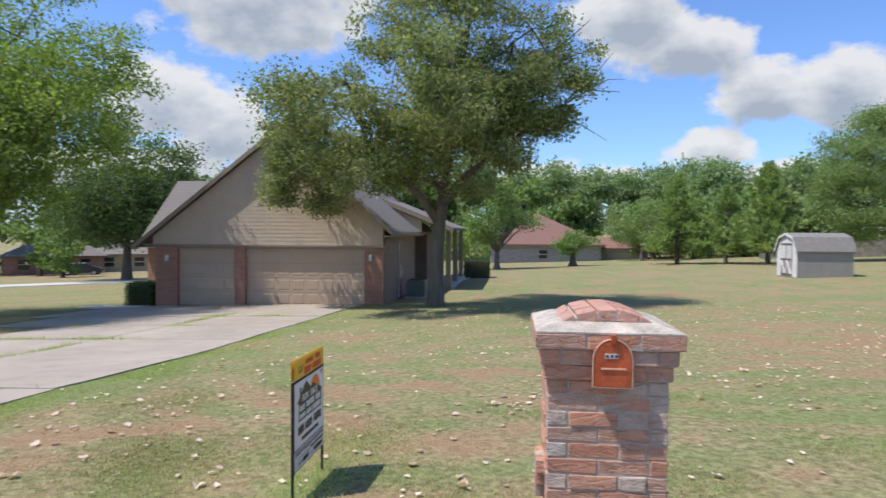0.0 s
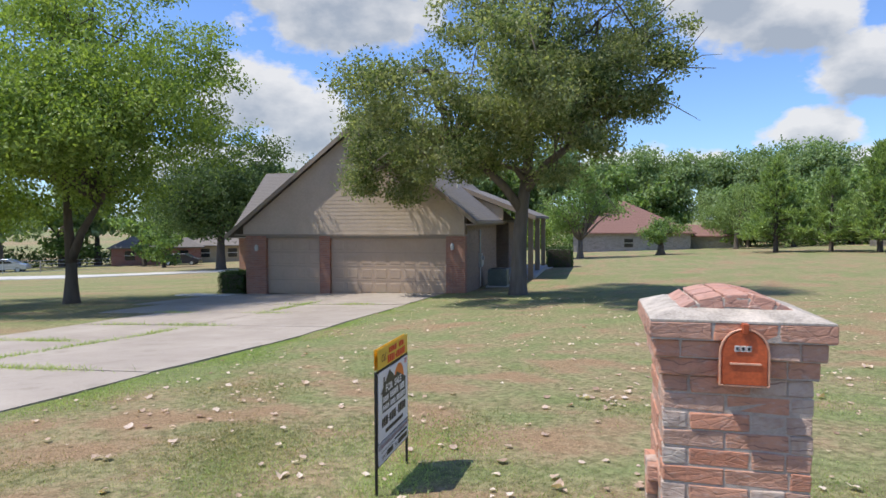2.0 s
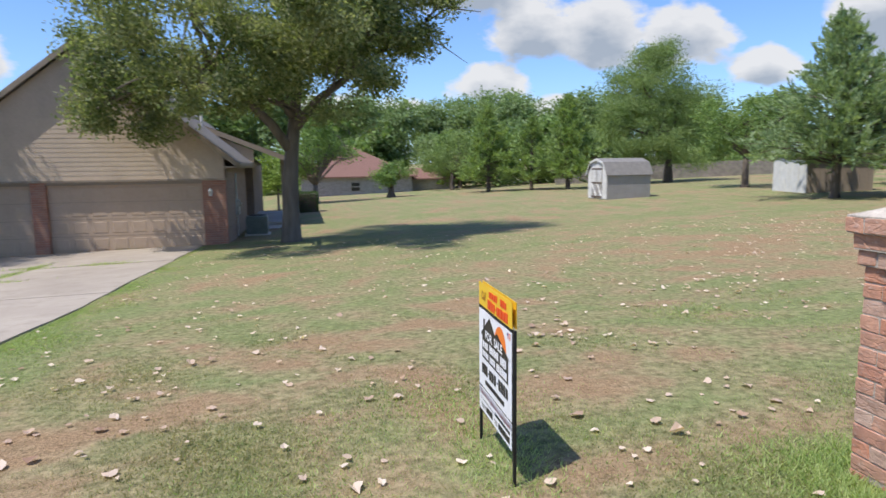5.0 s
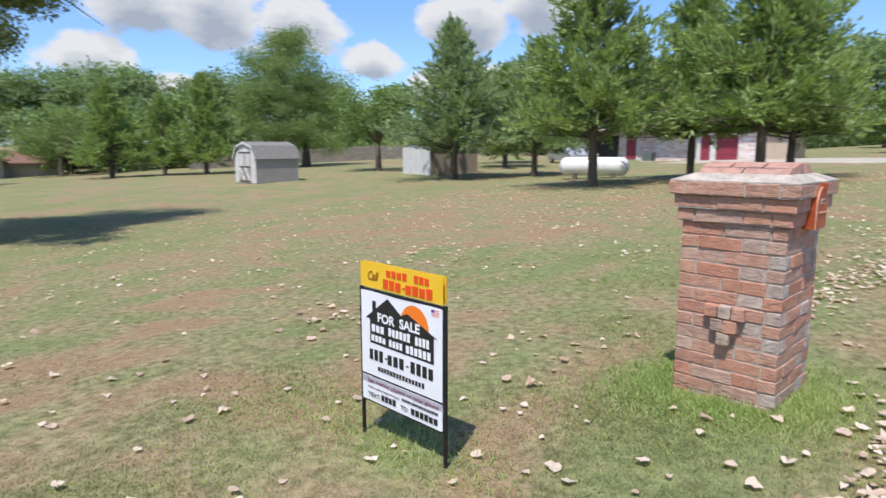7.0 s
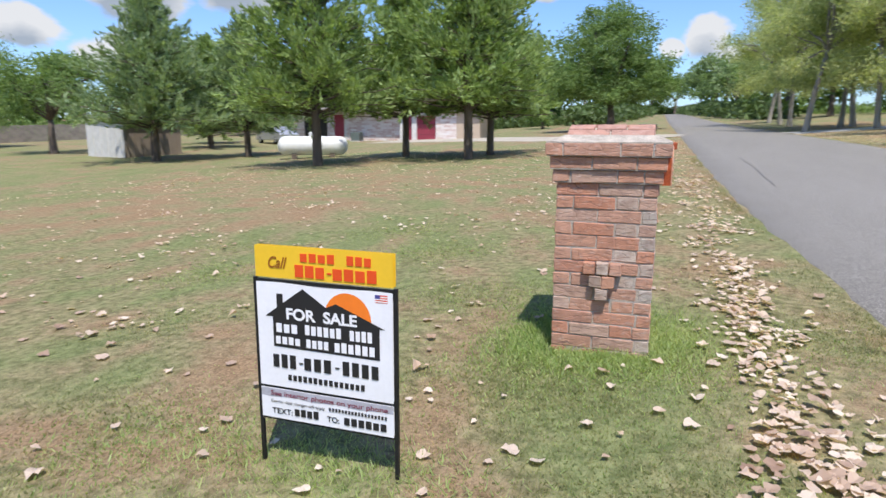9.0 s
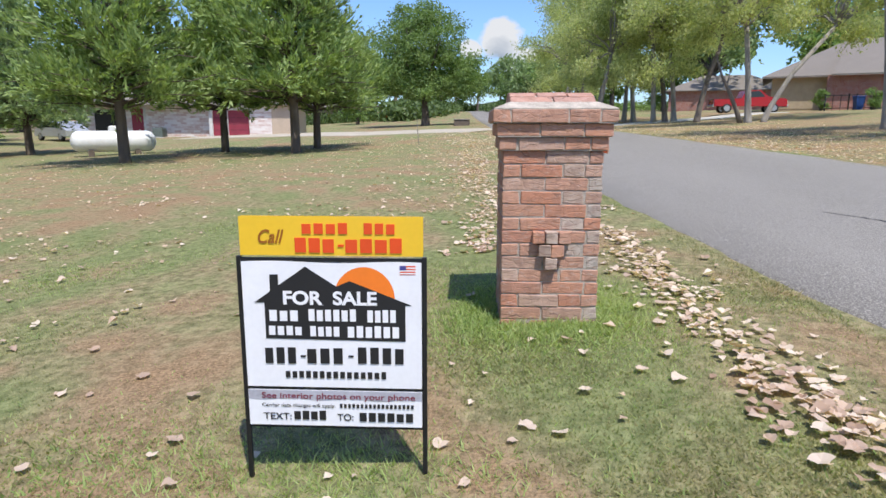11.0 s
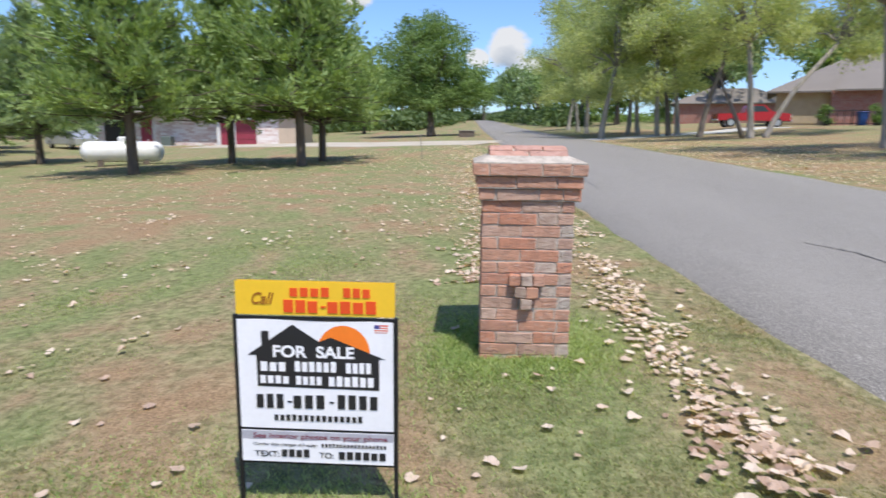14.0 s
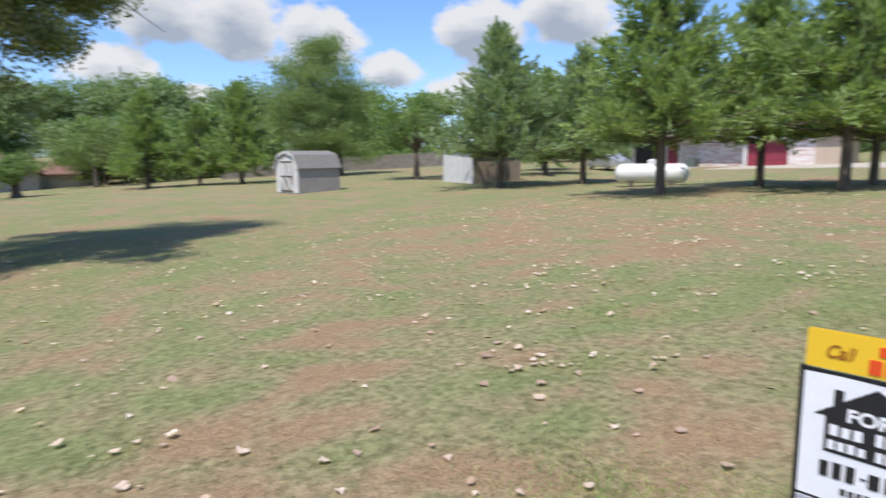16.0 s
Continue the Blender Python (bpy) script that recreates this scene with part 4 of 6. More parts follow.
# background trees, built three times and planted round the place
far_a = broad_tree("background_tree", "tall green tree far behind the lots", 31, [(0, 0, 0), (0, 0, 2.2), (0, 0, 4.5)], 0.5,
                   [((0, 0, 9.0), (6.5, 6.5, 4.6)), ((2.4, 1, 11.6), (3.6, 3.6, 2.6)), ((-3.4, -1, 7.4), (3.4, 3.6, 3.0))], MAT["bark_dark"], MAT["leaf_far"], clumps=150, per=18, clump_r=0.8, size=0.82, limbs=8, twigs=0, group="background trees")
far_b = broad_tree("background_tree", "rounded green tree far behind the lots", 32, [(0, 0, 0), (0, 0, 1.6), (0, 0, 3.0)], 0.42,
                   [((0, 0, 6.0), (5.6, 5.6, 4.0)), ((-2.2, 0, 8.0), (3.2, 3.2, 2.4)), ((3.0, 0, 5.0), (3.0, 3, 2.6))], MAT["bark_dark"], MAT["leaf_deep"], clumps=135, per=18, clump_r=0.75, size=0.78, limbs=8, twigs=0, group="background trees")
far_c = broad_tree("background_tree", "full-crowned tall green tree behind the back lots", 33, [(0, 0, 0), (0, 0, 2.2), (0, 0, 4.5)], 0.5,
                   [((0, 0, 9.4), (5.6, 5.6, 4.2)), ((2.4, 0, 11.4), (3.4, 3.4, 2.8)), ((-3.0, 0, 9.0), (3.2, 3.2, 3.6)), ((0, 0, 5.6), (4.6, 4.6, 2.6))], MAT["bark_dark"], MAT["leaf_far"], clumps=420, per=30, even=0.5, bunch=6, clump_r=0.75, size=0.5, limbs=10, twigs=0, group="background trees")
set_at(far_c, on_ground(20.7, 100.8))
for x, y, r, k in ((28.7, 93.2, 70, 1.0), (9.1, 96.0, 140, 1.02), (2.0, 104.0, 210, 1.0), (-9.0, 98.0, 20, 1.0), (-20.0, 96.0, 100, 1.1), (40.0, 92.0, 260, 0.95)):
    copy_thing(far_c, on_ground(x, y, r, k))
set_at(far_a, on_ground(22.0, 118))
set_at(far_b, on_ground(5.0, 92, 30))
spots = [(37, 118, 1.2, far_a), (-4, 100, 1.2, far_a), (-14, 96, 1.15, far_b), (9.5, 94, 0.72, far_b), (18, 82, 0.62, far_b), (24, 84, 0.75, far_b), (-23, 104, 1.3, far_a), (52, 112, 1.1, far_b), (46, 84, 0.95, far_a), (58, 96, 1.0, far_b),
         (-36, 100, 1.2, far_b), (-48, 92, 1.1, far_a), (-60, 84, 1.1, far_b), (-70, 70, 1.1, far_a), (-84, 62, 1.2, far_b), (-56, 66, 0.7, far_b), (-66, 55, 0.75, far_a), (-80, 46, 0.9, far_b), (-95, 40, 1.1, far_a), (-47, 58, 0.5, far_b), (-110, 30, 1.2, far_b), (-100, 75, 1.4, far_a), (-30, 76, 0.7, far_a),
         (70, 62, 1.0, far_a), (78, 46, 0.95, far_b), (86, 36, 1.0, far_a), (96, 26, 1.05, far_b), (108, 22, 1.1, far_a), (120, 18, 1.0, far_b), (134, 15, 1.0, far_a), (150, 14, 1.0, far_b), (170, 13, 1.1, far_a), (195, 12, 1.1, far_b), (84, 15, 0.6, far_b), (68, 84, 1.0, far_b), (82, 76, 1.1, far_a), (100, 60, 1.2, far_b),
         (96, -22, 1.0, far_b), (110, -19, 1.0, far_a), (126, -18, 1.05, far_b), (144, -17, 1.1, far_a), (164, -17, 1.1, far_b), (190, -17, 1.2, far_a), (220, -16, 1.2, far_b), (88, -34, 1.1, far_a), (78, -44, 1.1, far_b), (90, -56, 1.2, far_a), (106, -40, 1.2, far_b), (255, -14, 1.2, far_a), (255, 14, 1.2, far_b), (70, -58, 1.0, far_a), (62, -66, 1.0, far_b), (128, 40, 1.3, far_a)]
rng_bg = np.random.default_rng(77)
for k in range(16):
    spots.append((15 + k * 3.2 + rng_bg.normal(0, 0.8), 76 + rng_bg.uniform(-2, 9), rng_bg.uniform(0.5, 0.8), far_b if k % 3 else far_a))
for k in range(17):
    spots.append((-100 + k * 5.0 + rng_bg.normal(0, 1), 60 + k * 1.6 + rng_bg.uniform(-3, 6) + (14 if -66 < -100 + k * 5 < -44 else 0), rng_bg.uniform(0.6, 1.0), far_b if k % 2 else far_a))
spots += [(97, -30, 0.65, far_b), (74, -46, 0.75, far_b), (300, -6, 1.3, far_a), (310, 4, 1.3, far_b), (292, 13, 1.2, far_a), (230, 9, 1.1, far_b)]
for k in range(10):
    spots.append((62 + k * 3.5, 44 + rng_bg.uniform(-4, 14), rng_bg.uniform(0.6, 0.95), far_a if k % 2 else far_b))
for i, (x, y, s, src) in enumerate(spots):
    copy_thing(src, on_ground(x, y, (i * 67) % 360, s * (0.95 + 0.1 * ((i * 37) % 10) / 10)))

# cottonwoods across the road
COT = "cottonwoods across the road"
cot = []
for k, lean in enumerate((0.6, -1.4, 3.6, 0.9)):
    h = 5.5
    cot.append(broad_tree("cottonwood_tree", "pale-barked cottonwood with thinning yellow-green leaves" if k != 2 else "leaning pale-barked cottonwood with yellow-green leaves", 41 + k,
                          [(0, 0, 0), (0.03, lean * 0.1, 1.0), (0.06, lean * 0.38, 2.8), (0.1, lean, h)], 0.17 if k == 2 else 0.21,
                          [((0.2, lean * 1.3, 10.0), (4.2, 4.2, 3.4)), ((0, lean * 1.2 + 2.2, 8.0), (2.6, 2.6, 2.0)), ((0, lean * 1.1 - 2.3, 7.6), (2.6, 2.6, 2.0)), ((-1.5, lean, 7.0), (1.8, 1.8, 1.6)), ((0.4, lean * 0.9 + 1.3, 5.9), (2.2, 2.2, 1.5))] + ([((0.8, lean + 2.4, 5.0), (2.2, 2.0, 2.0)), ((-1.0, lean - 2.2, 5.4), (2.2, 2.0, 2.1)), ((-2.4, lean, 4.6), (1.5, 1.7, 1.6))] if k == 3 else []),
                          MAT["bark_pale"] if k != 1 else MAT["bark"], MAT["leaf_cotton"], clumps=310 if k < 3 else 450, per=38, clump_r=0.45, size=0.188, droop=1.2, limbs=14, twigs=40, group=COT))
set_at(cot[0], on_ground(22.1, -16.2, 0))
set_at(cot[1], on_ground(41.1, -15.5, 0))
set_at(cot[2], on_ground(35.3, -17.4, 180))
set_at(cot[3], on_ground(46.8, -9.9, 200))
for x, y, r, s, k in ((35.4, -16.5, 20, 1.0, 0), (45.4, -15.3, 10, 1.0, 0), (45.6, -14.7, 100, 1.0, 1), (45.8, -13.9, 60, 1.0, 3), (52.0, -14.0, 40, 1.05, 3), (52.4, -13.3, 250, 1.0, 0), (55.5, -11.6, 170, 1.1, 3), (63, -11.6, 90, 1.1, 3), (72, -12.2, 20, 1.1, 3), (82, -12.6, 210, 1.15, 3), (15.5, -17.8, 140, 1.0, 1)):
    copy_thing(cot[k], on_ground(x, y, r, s))
stub = thing("dead_trunk", on_ground(35.6, -16.2), "leafless grey trunk leaning among the cottonwoods", "tree")
part("stem", tube(shape(), [(0, 0, -0.2), (0.05, 0.35, 0.8), (0.1, 0.85, 1.9), (0.1, 1.35, 2.8), (0.15, 1.7, 3.9)], [0.16, 0.13, 0.11, 0.08, 0.04], 10), MAT["bark"], stub, smooth=True)
part("branch", tube(shape(), [(0.1, 1.0, 2.1), (0.3, 0.8, 2.9), (0.35, 0.75, 3.6)], [0.05, 0.035, 0.012], 6), MAT["bark"], stub, smooth=True)


def brush(name, pts, height, depth, n, seed, mat, label, leaf=0.37):
    """A belt of undergrowth along a line, too dense to count."""
    rng = np.random.default_rng(seed)
    seg = rng.integers(0, len(pts) - 1, n)
    A, B = np.array(pts, float)[seg], np.array(pts, float)[seg + 1]
    u = rng.random(n)[:, None]
    p = A + (B - A) * u + rng.normal(0, depth, (n, 2))
    top = height * (0.55 + 0.45 * np.sin(p[:, 0] * 0.9 + 1.3 * np.sin(p[:, 1] * 0.5)) ** 2)
    z = ground_z(p[:, 0], p[:, 1]) + top * rng.random(n) ** 0.7
    V, Fc = leaves_at(np.stack([p[:, 0], p[:, 1], z], 1), rng.uniform(0.67, 1.35, n) * leaf, rng, 0.2, 0.6)
    tagged(from_arrays(name, V, Fc, mat), label, "undergrowth", kind="stuff")


brush("undergrowth", [(-14, 94), (4, 90), (22, 80), (44, 74), (60, 66), (76, 54)], 3.0, 1.6, 22000, 91, MAT["leaf_deep"], "dense green undergrowth behind the back lots")
brush("undergrowth", [(-98, 58), (-78, 66), (-62, 84), (-40, 90), (-20, 92)], 3.0, 1.8, 16000, 92, MAT["leaf_oak"], "dense green undergrowth beyond the far drive")
brush("undergrowth", [(84, -44), (100, -34), (120, -26), (160, -20)], 1.6, 1.6, 9000, 93, MAT["leaf_deep"], "dense green undergrowth beyond the roadside trees")

brush("undergrowth", [(100, 12), (150, 9), (215, 7), (300, 6)], 3.4, 1.8, 9000, 94, MAT["leaf_oak"], "green hedgerow along the far road", 1.0)
brush("undergrowth", [(100, -17), (150, -15), (215, -13), (310, -10), (320, 8)], 3.4, 1.8, 9000, 95, MAT["leaf_oak"], "green hedgerow across the far road", 1.0)
brush("undergrowth", [(70, 30), (84, 27), (100, 22), (120, 16)], 1.5, 1.4, 7000, 96, MAT["leaf_oak"], "green shrubs behind the neighbouring lots", 0.6)


# ---- the brick letter-box pillar ----
COURSE = 0.0765


def brick_mesh(lx, ly, lz, seed, bevel=0.004):
    """A hand-made brick: corners nudged, arrises worn."""
    rng = np.random.default_rng(seed)
    bm = boxed(-lx / 2, lx / 2, -ly / 2, ly / 2, -lz / 2, lz / 2)
    for v in bm.verts:
        v.co += Vector(rng.normal(0, 0.0022, 3))
    bmesh.ops.bevel(bm, geom=list(bm.edges), offset=bevel, segments=1, affect="EDGES")
    bmesh.ops.recalc_face_normals(bm, faces=bm.faces)
    me = bpy.data.meshes.new("brick")
    bm.to_mesh(me)
    bm.free()
    return me


BRICKS = {}


def brick(parent, cx, cy, cz, lx, ly, lz, mat, rng, turn=None):
    key = (round(lx, 3), round(ly, 3), round(lz, 3), int(rng.integers(0, 3)), mat.name)
    if key not in BRICKS:
        BRICKS[key] = finish(brick_mesh(lx, ly, lz, len(BRICKS)), mat)
    ob = new("brick", BRICKS[key])
    ob.parent = parent
    ob.matrix_basis = Matrix.LocRotScale((cx, cy, cz), turn or Euler(rng.normal(0, 0.006, 3)), None)
    return ob


def build_pillar():
    p = thing("mailbox_pillar", pose(0.0, 0.0, 0.0, 0, 0, 0.0), "weathered red and grey brick pillar holding a letter box", "mailbox")
    rng = np.random.default_rng(5)
    half, joint, h = 0.283, 0.0075, COURSE
    top = 1.006
    core = shape()
    box(core, -half + 0.005, half - 0.005, -half + 0.005, half - 0.005, -0.3, top)
    for i, out in enumerate((0.302, 0.322, 0.345)):
        box(core, -out + 0.005, out - 0.005, -out + 0.005, out - 0.005, top + i * h - 0.001, top + (i + 1) * h - 0.004)
    part("mortar_core", core, MAT["mortar"], p)

    def ring(r, z, k, mat):
        """One course: the two faces along y run through on even courses, the others between them."""
        bh, deep = h - joint, 0.095
        w = 2 * r
        big, small = 0.237, w - 2 * 0.237 - 2 * joint
        runs = ([small, big, big], [big, big, small])[k % 2] if small > 0.03 else [w / 2 - joint / 2] * 2
        inner = w - 2 * deep - 2 * joint
        runs2 = ([inner * 0.64, inner * 0.36 - joint], [inner * 0.36 - joint, inner * 0.64])[k % 2]
        through_y = k % 2 == 0
        for face in range(4):
            along_y = face % 2 == 0
            sign = -1 if face < 2 else 1
            rr, lo = (runs, -r) if along_y == through_y else (runs2, -inner / 2)
            s = lo
            for L in rr:
                c = s + L / 2
                off = sign * (r - deep / 2) + rng.normal(0, 0.0022)
                face_mat = MAT["grey_end"] if L < 0.13 and rng.random() < 0.65 else mat
                if along_y:
                    brick(p, off, c, z + bh / 2, deep, L, bh, face_mat, rng)
                else:
                    brick(p, c, off, z + bh / 2, L, deep, bh, face_mat, rng)
                s += L + joint

    for k in range(14):
        ring(half, top - (k + 1) * h + joint / 2, k, MAT["brick"])
    for i, out in enumerate((0.302, 0.322, 0.345)):
        ring(out, top + i * h + joint / 2, i + 1, MAT["brick"])
    # stepped header bricks standing proud of the west face
    for row, count in ((6, 3), (7, 2), (8, 1)):
        z = top - (row + 0.5) * h
        for j in range(count):
            y = (j - (count - 1) / 2) * 0.075
            brick(p, -half - 0.016, y, z, 0.06, 0.068, h - joint, MAT["grey_end"] if j == 1 or row == 8 else MAT["brick"], rng)
    # sloping mortar wash and the arched brick crown
    zc = top + 3 * h - 0.003
    bm = shape()
    lo = [bm.verts.new((sx * 0.343, sy * 0.343, zc)) for sx, sy in ((-1, -1), (1, -1), (1, 1), (-1, 1))]
    md = [bm.verts.new((sx * 0.343, sy * 0.343, zc + 0.008)) for sx, sy in ((-1, -1), (1, -1), (1, 1), (-1, 1))]
    hi = [bm.verts.new((sx * 0.235, sy * 0.25, zc + 0.045)) for sx, sy in ((-1, -1), (1, -1), (1, 1), (-1, 1))]
    for a, b in ((lo, md), (md, hi)):
        for i in range(4):
            bm.faces.new((a[i], a[(i + 1) % 4], b[(i + 1) % 4], b[i]))
    bm.faces.new(hi)
    bm.faces.new(lo[::-1])
    part("mortar_wash", bm, MAT["wash"], p, "pale grey sloping mortar")
    rise, half_w = 0.080, 0.245
    z0 = zc + 0.022
    R = (half_w ** 2 + rise ** 2) / (2 * rise)
    span = math.asin(half_w / R)
    pts = [(R * math.sin(a) * 0.985, z0 + R * math.cos(a) - (R - rise) - 0.012) for a in np.linspace(-span, span, 15)]
    part("crown_core", prism([(-half_w, zc)] + pts + [(half_w, zc)], -0.242, 0.242), MAT["wash"], p)
    n = 5
    arc = 2 * span / n
    for i in range(n):
        a = -span + (i + 0.5) * arc
        cuts = ([-0.25, 0.0, 0.25], [-0.25, -0.09, 0.09, 0.25])[i % 2]
        for y0, y1 in zip(cuts[:-1], cuts[1:]):
            thick = 0.06
            rr = R - thick / 2 + 0.004
            cx, cz = rr * math.sin(a), z0 + rr * math.cos(a) - (R - rise)
            brick(p, cx, (y0 + y1) / 2, cz, arc * R - 0.012, y1 - y0 - 0.012, thick, MAT["cap_brick"], rng, Euler((0, a, 0)))
    # the letter box set through the south face
    w, hh, x0, zb = 0.09, 0.128, 0.012, 0.985
    arch = [(x0 - w, zb), (x0 + w, zb)] + [(x0 + w * math.cos(a), zb + hh + 0.098 * math.sin(a)) for a in np.linspace(0, math.pi, 15)]
    part("box_shell", prism(arch, -0.3480, -0.20), MAT["copper"], p, "orange rusted metal box")
    inset = [(x0 + (u - x0) * 0.9, zb + 0.006 + (v - zb) * 0.94) for u, v in arch]
    door = part("box_door", prism(inset, -0.3560, -0.3400), MAT["copper"], p, "orange rusted arched door")
    rim = shape()
    for (u0, v0), (u1, v1) in zip(arch, arch[1:] + arch[:1]):
        cylinder(rim, (u0, -0.3510, v0), (u1, -0.3510, v1), 0.0045, 6)
    part("rim", rim, MAT["copper_pale"], p, "worn pale rim")
    latch = boxed(x0 - 0.012, x0 + 0.012, -0.3730, -0.3400, zb + hh + 0.08, zb + hh + 0.122, 0.003)
    part("latch", latch, MAT["copper"], door)
    part("ridge", boxed(x0 - 0.055, x0 + 0.06, -0.3620, -0.3550, zb + 0.085, zb + 0.093, 0.001), MAT["copper_pale"], door)
    for j in range(3):
        part("sticker", boxed(x0 - 0.037 + j * 0.021, x0 - 0.019 + j * 0.021, -0.3595, -0.3558, zb + 0.138, zb + 0.161), MAT["number"], door, "pale square sticker")
        part("bar", boxed(x0 - 0.033 + j * 0.021, x0 - 0.023 + j * 0.021, -0.3615, -0.3593, zb + 0.143, zb + 0.156), MAT["ink"], door)


build_pillar()


# ---- the yard sign ----
def letters(parent, text, mat, x, z, height, width=None, shear=0.0, bold=0.02):
    """Flat lettering in the x-z plane of a sheet that faces -y; x, z: its lower left."""
    cu = bpy.data.curves.new("lettering", "FONT")
    cu.body, cu.size, cu.extrude, cu.shear, cu.offset = text, height / 0.69, 0.0, shear, bold * height
    tmp = bpy.data.objects.new("lettering", cu)
    scene.collection.objects.link(tmp)
    bpy.context.view_layer.update()
    me = bpy.data.meshes.new_from_object(tmp.evaluated_get(bpy.context.evaluated_depsgraph_get()))
    bpy.data.objects.remove(tmp)
    wide = max(v.co.x for v in me.vertices) or 1.0
    k = (width / wide) if width else 1.0
    me.transform(Matrix(((k, 0, 0, x), (0, 0, 1, -0.0042), (0, 1, 0, z), (0, 0, 0, 1))))
    ob = new("lettering", finish(me, mat))
    ob.parent = parent
    return ob


def bars(parent, x0, x1, z0, z1, count, mat, gap=0.3, seed=0):
    """Writing as plain bars of its size and colour."""
    rng = np.random.default_rng(seed + count)
    w = (x1 - x0) / count
    for i in range(count):
        dz = (z1 - z0) * rng.uniform(0, 0.12)
        part("bar", boxed(x0 + i * w, x0 + (i + 1) * w - w * gap, -0.0045, -0.0015, z0, z1 - dz), mat, parent)


def flat(points, mat, parent, name, lift):
    bm = shape()
    f = bm.faces.new([bm.verts.new((u, -lift, v)) for u, v in points])
    f.normal_update()
    bmesh.ops.triangulate(bm, faces=[f])
    return part(name, bm, mat, parent)


def build_sign():
    s = thing("yard_sign", pose(-1.875, 0.950, 0.0, 0, 0, -90 - 0.8), "white and yellow for-sale yard sign in a black steel frame", "sign")
    W = 0.3125
    base = gz(-1.88, 0.95)
    fr = shape()
    for sx in (-1, 1):
        box(fr, sx * W - 0.008, sx * W + 0.008, -0.008, 0.008, base - 0.25, 0.712, 0.0015)
    for z in (0.700, 0.247, 0.104):
        box(fr, -W + 0.008, W - 0.008, -0.0065, 0.0065, z - 0.006, z + 0.006)
    part("frame", fr, MAT["frame"], s, "black square steel tube")

    def wavy(name, x0, x1, z0, z1, mat, amp, label):
        nx, nz = 17, 9
        bm = shape()
        grid = {}
        for side, yy in ((0, -0.0012), (1, 0.0012)):
            for i in range(nx):
                for j in range(nz):
                    u, v = i / (nx - 1), j / (nz - 1)
                    y = 0
                    grid[side, i, j] = bm.verts.new((x0 + (x1 - x0) * u, yy + y, z0 + (z1 - z0) * v + amp * math.sin(u * 9) * v * (1 if j == nz - 1 else 0)))
        for i in range(nx - 1):
            for j in range(nz - 1):
                bm.faces.new([grid[0, a, b] for a, b in ((i, j), (i + 1, j), (i + 1, j + 1), (i, j + 1))])
                bm.faces.new([grid[1, a, b] for a, b in ((i, j), (i, j + 1), (i + 1, j + 1), (i + 1, j))])
        for i in range(nx - 1):
            for j in (0, nz - 1):
                bm.faces.new((grid[0, i, j], grid[0, i + 1, j], grid[1, i + 1, j], grid[1, i, j]))
        return part(name, bm, mat, s, label)

    X = lambda px: (px - 544.0) / 320 * 0.622
    Z = lambda px, py: 0.712 - (py - 465.5 - (px - 544) * 0.010) * 0.00207
    front_y = -0.0105
    for side in (0, 1):
        turn = pose(0, front_y, 0) if side == 0 else pose(0, -front_y, 0, 0, 0, 180)

        def panel(name, x0, x1, z0, z1, mat, amp, label):
            ob = wavy(name, x0, x1, z0, z1, mat, amp, label)
            ob.matrix_basis = turn
            return ob

        main = panel("panel", -0.303, 0.303, 0.252, 0.694, MAT["white"], 0.003, "white printed sheet with a black house and orange sun")
        low = panel("rider", -0.303, 0.303, 0.109, 0.240, MAT["white"], 0.0, "white printed strip")
        if side == 0:
            top = panel("top_rider", -0.303, 0.308, 0.716, 0.846, MAT["yellow"], 0.0, "yellow printed strip")
        else:
            top = panel("top_rider", -0.308, 0.303, 0.716, 0.846, MAT["yellow"], 0.0, "yellow printed strip")
        # the sun, then the house in front of it
        c, r = (601, 535), 53
        disc = [(X(c[0] + r * math.cos(a)), Z(c[0], c[1] - r * math.sin(a))) for a in np.linspace(-0.05, math.pi + 0.05, 25)]
        flat(disc, MAT["orange_ink"], main, "printed_sun", 0.0022)
        house = [(426, 602), (426, 541), (408, 541), (437, 522), (437, 494), (452, 494), (452, 512), (500, 481), (553, 514), (576, 505), (684, 546), (672, 546), (672, 607)]
        flat([(X(a), Z(a, b)) for a, b in house], MAT["ink"], main, "printed_house", 0.0032)
        flat([(X(a), Z(a, b)) for a, b in ((663, 480), (690, 480), (690, 495), (663, 495))], MAT["red_ink"], main, "printed_flag", 0.0022)
        for q in (482.5, 487.0, 491.5):
            flat([(X(a), Z(a, b)) for a, b in ((663, q), (690, q), (690, q + 2.2), (663, q + 2.2))], MAT["white"], main, "printed_stripe", 0.0027)
        flat([(X(a), Z(a, b)) for a, b in ((663, 480), (674, 480), (674, 487), (663, 487))], MAT["blue_ink"], main, "printed_canton", 0.0032)
        letters(main, "FOR  SALE", MAT["white"], X(458), Z(540, 544), 0.044, X(623) - X(458), 0.0, 0.05)
        for (a, b, y0, y1, n) in ((434, 489, 553, 572, 3), (503, 590, 551, 572, 6), (606, 659, 553, 574, 4), (432, 494, 580, 596, 4), (505, 560, 580, 598, 4), (571, 665, 580, 600, 6)):
            bars(main, X(a), X(b), Z(a, y1), Z(a, y0), n, MAT["white"], 0.28, a)
        for (a, b, n) in ((423, 484, 3), (498, 568, 3), (588, 675, 4)):
            bars(main, X(a), X(b), Z(a, 645), Z(a, 617), n, MAT["ink"], 0.32, a)
        for a in (486, 571):
            bars(main, X(a), X(a + 9), Z(a, 634), Z(a, 631), 1, MAT["ink"], 0.0)
        bars(main, X(458), X(641), Z(550, 671), Z(550, 659), 15, MAT["ink"], 0.35)
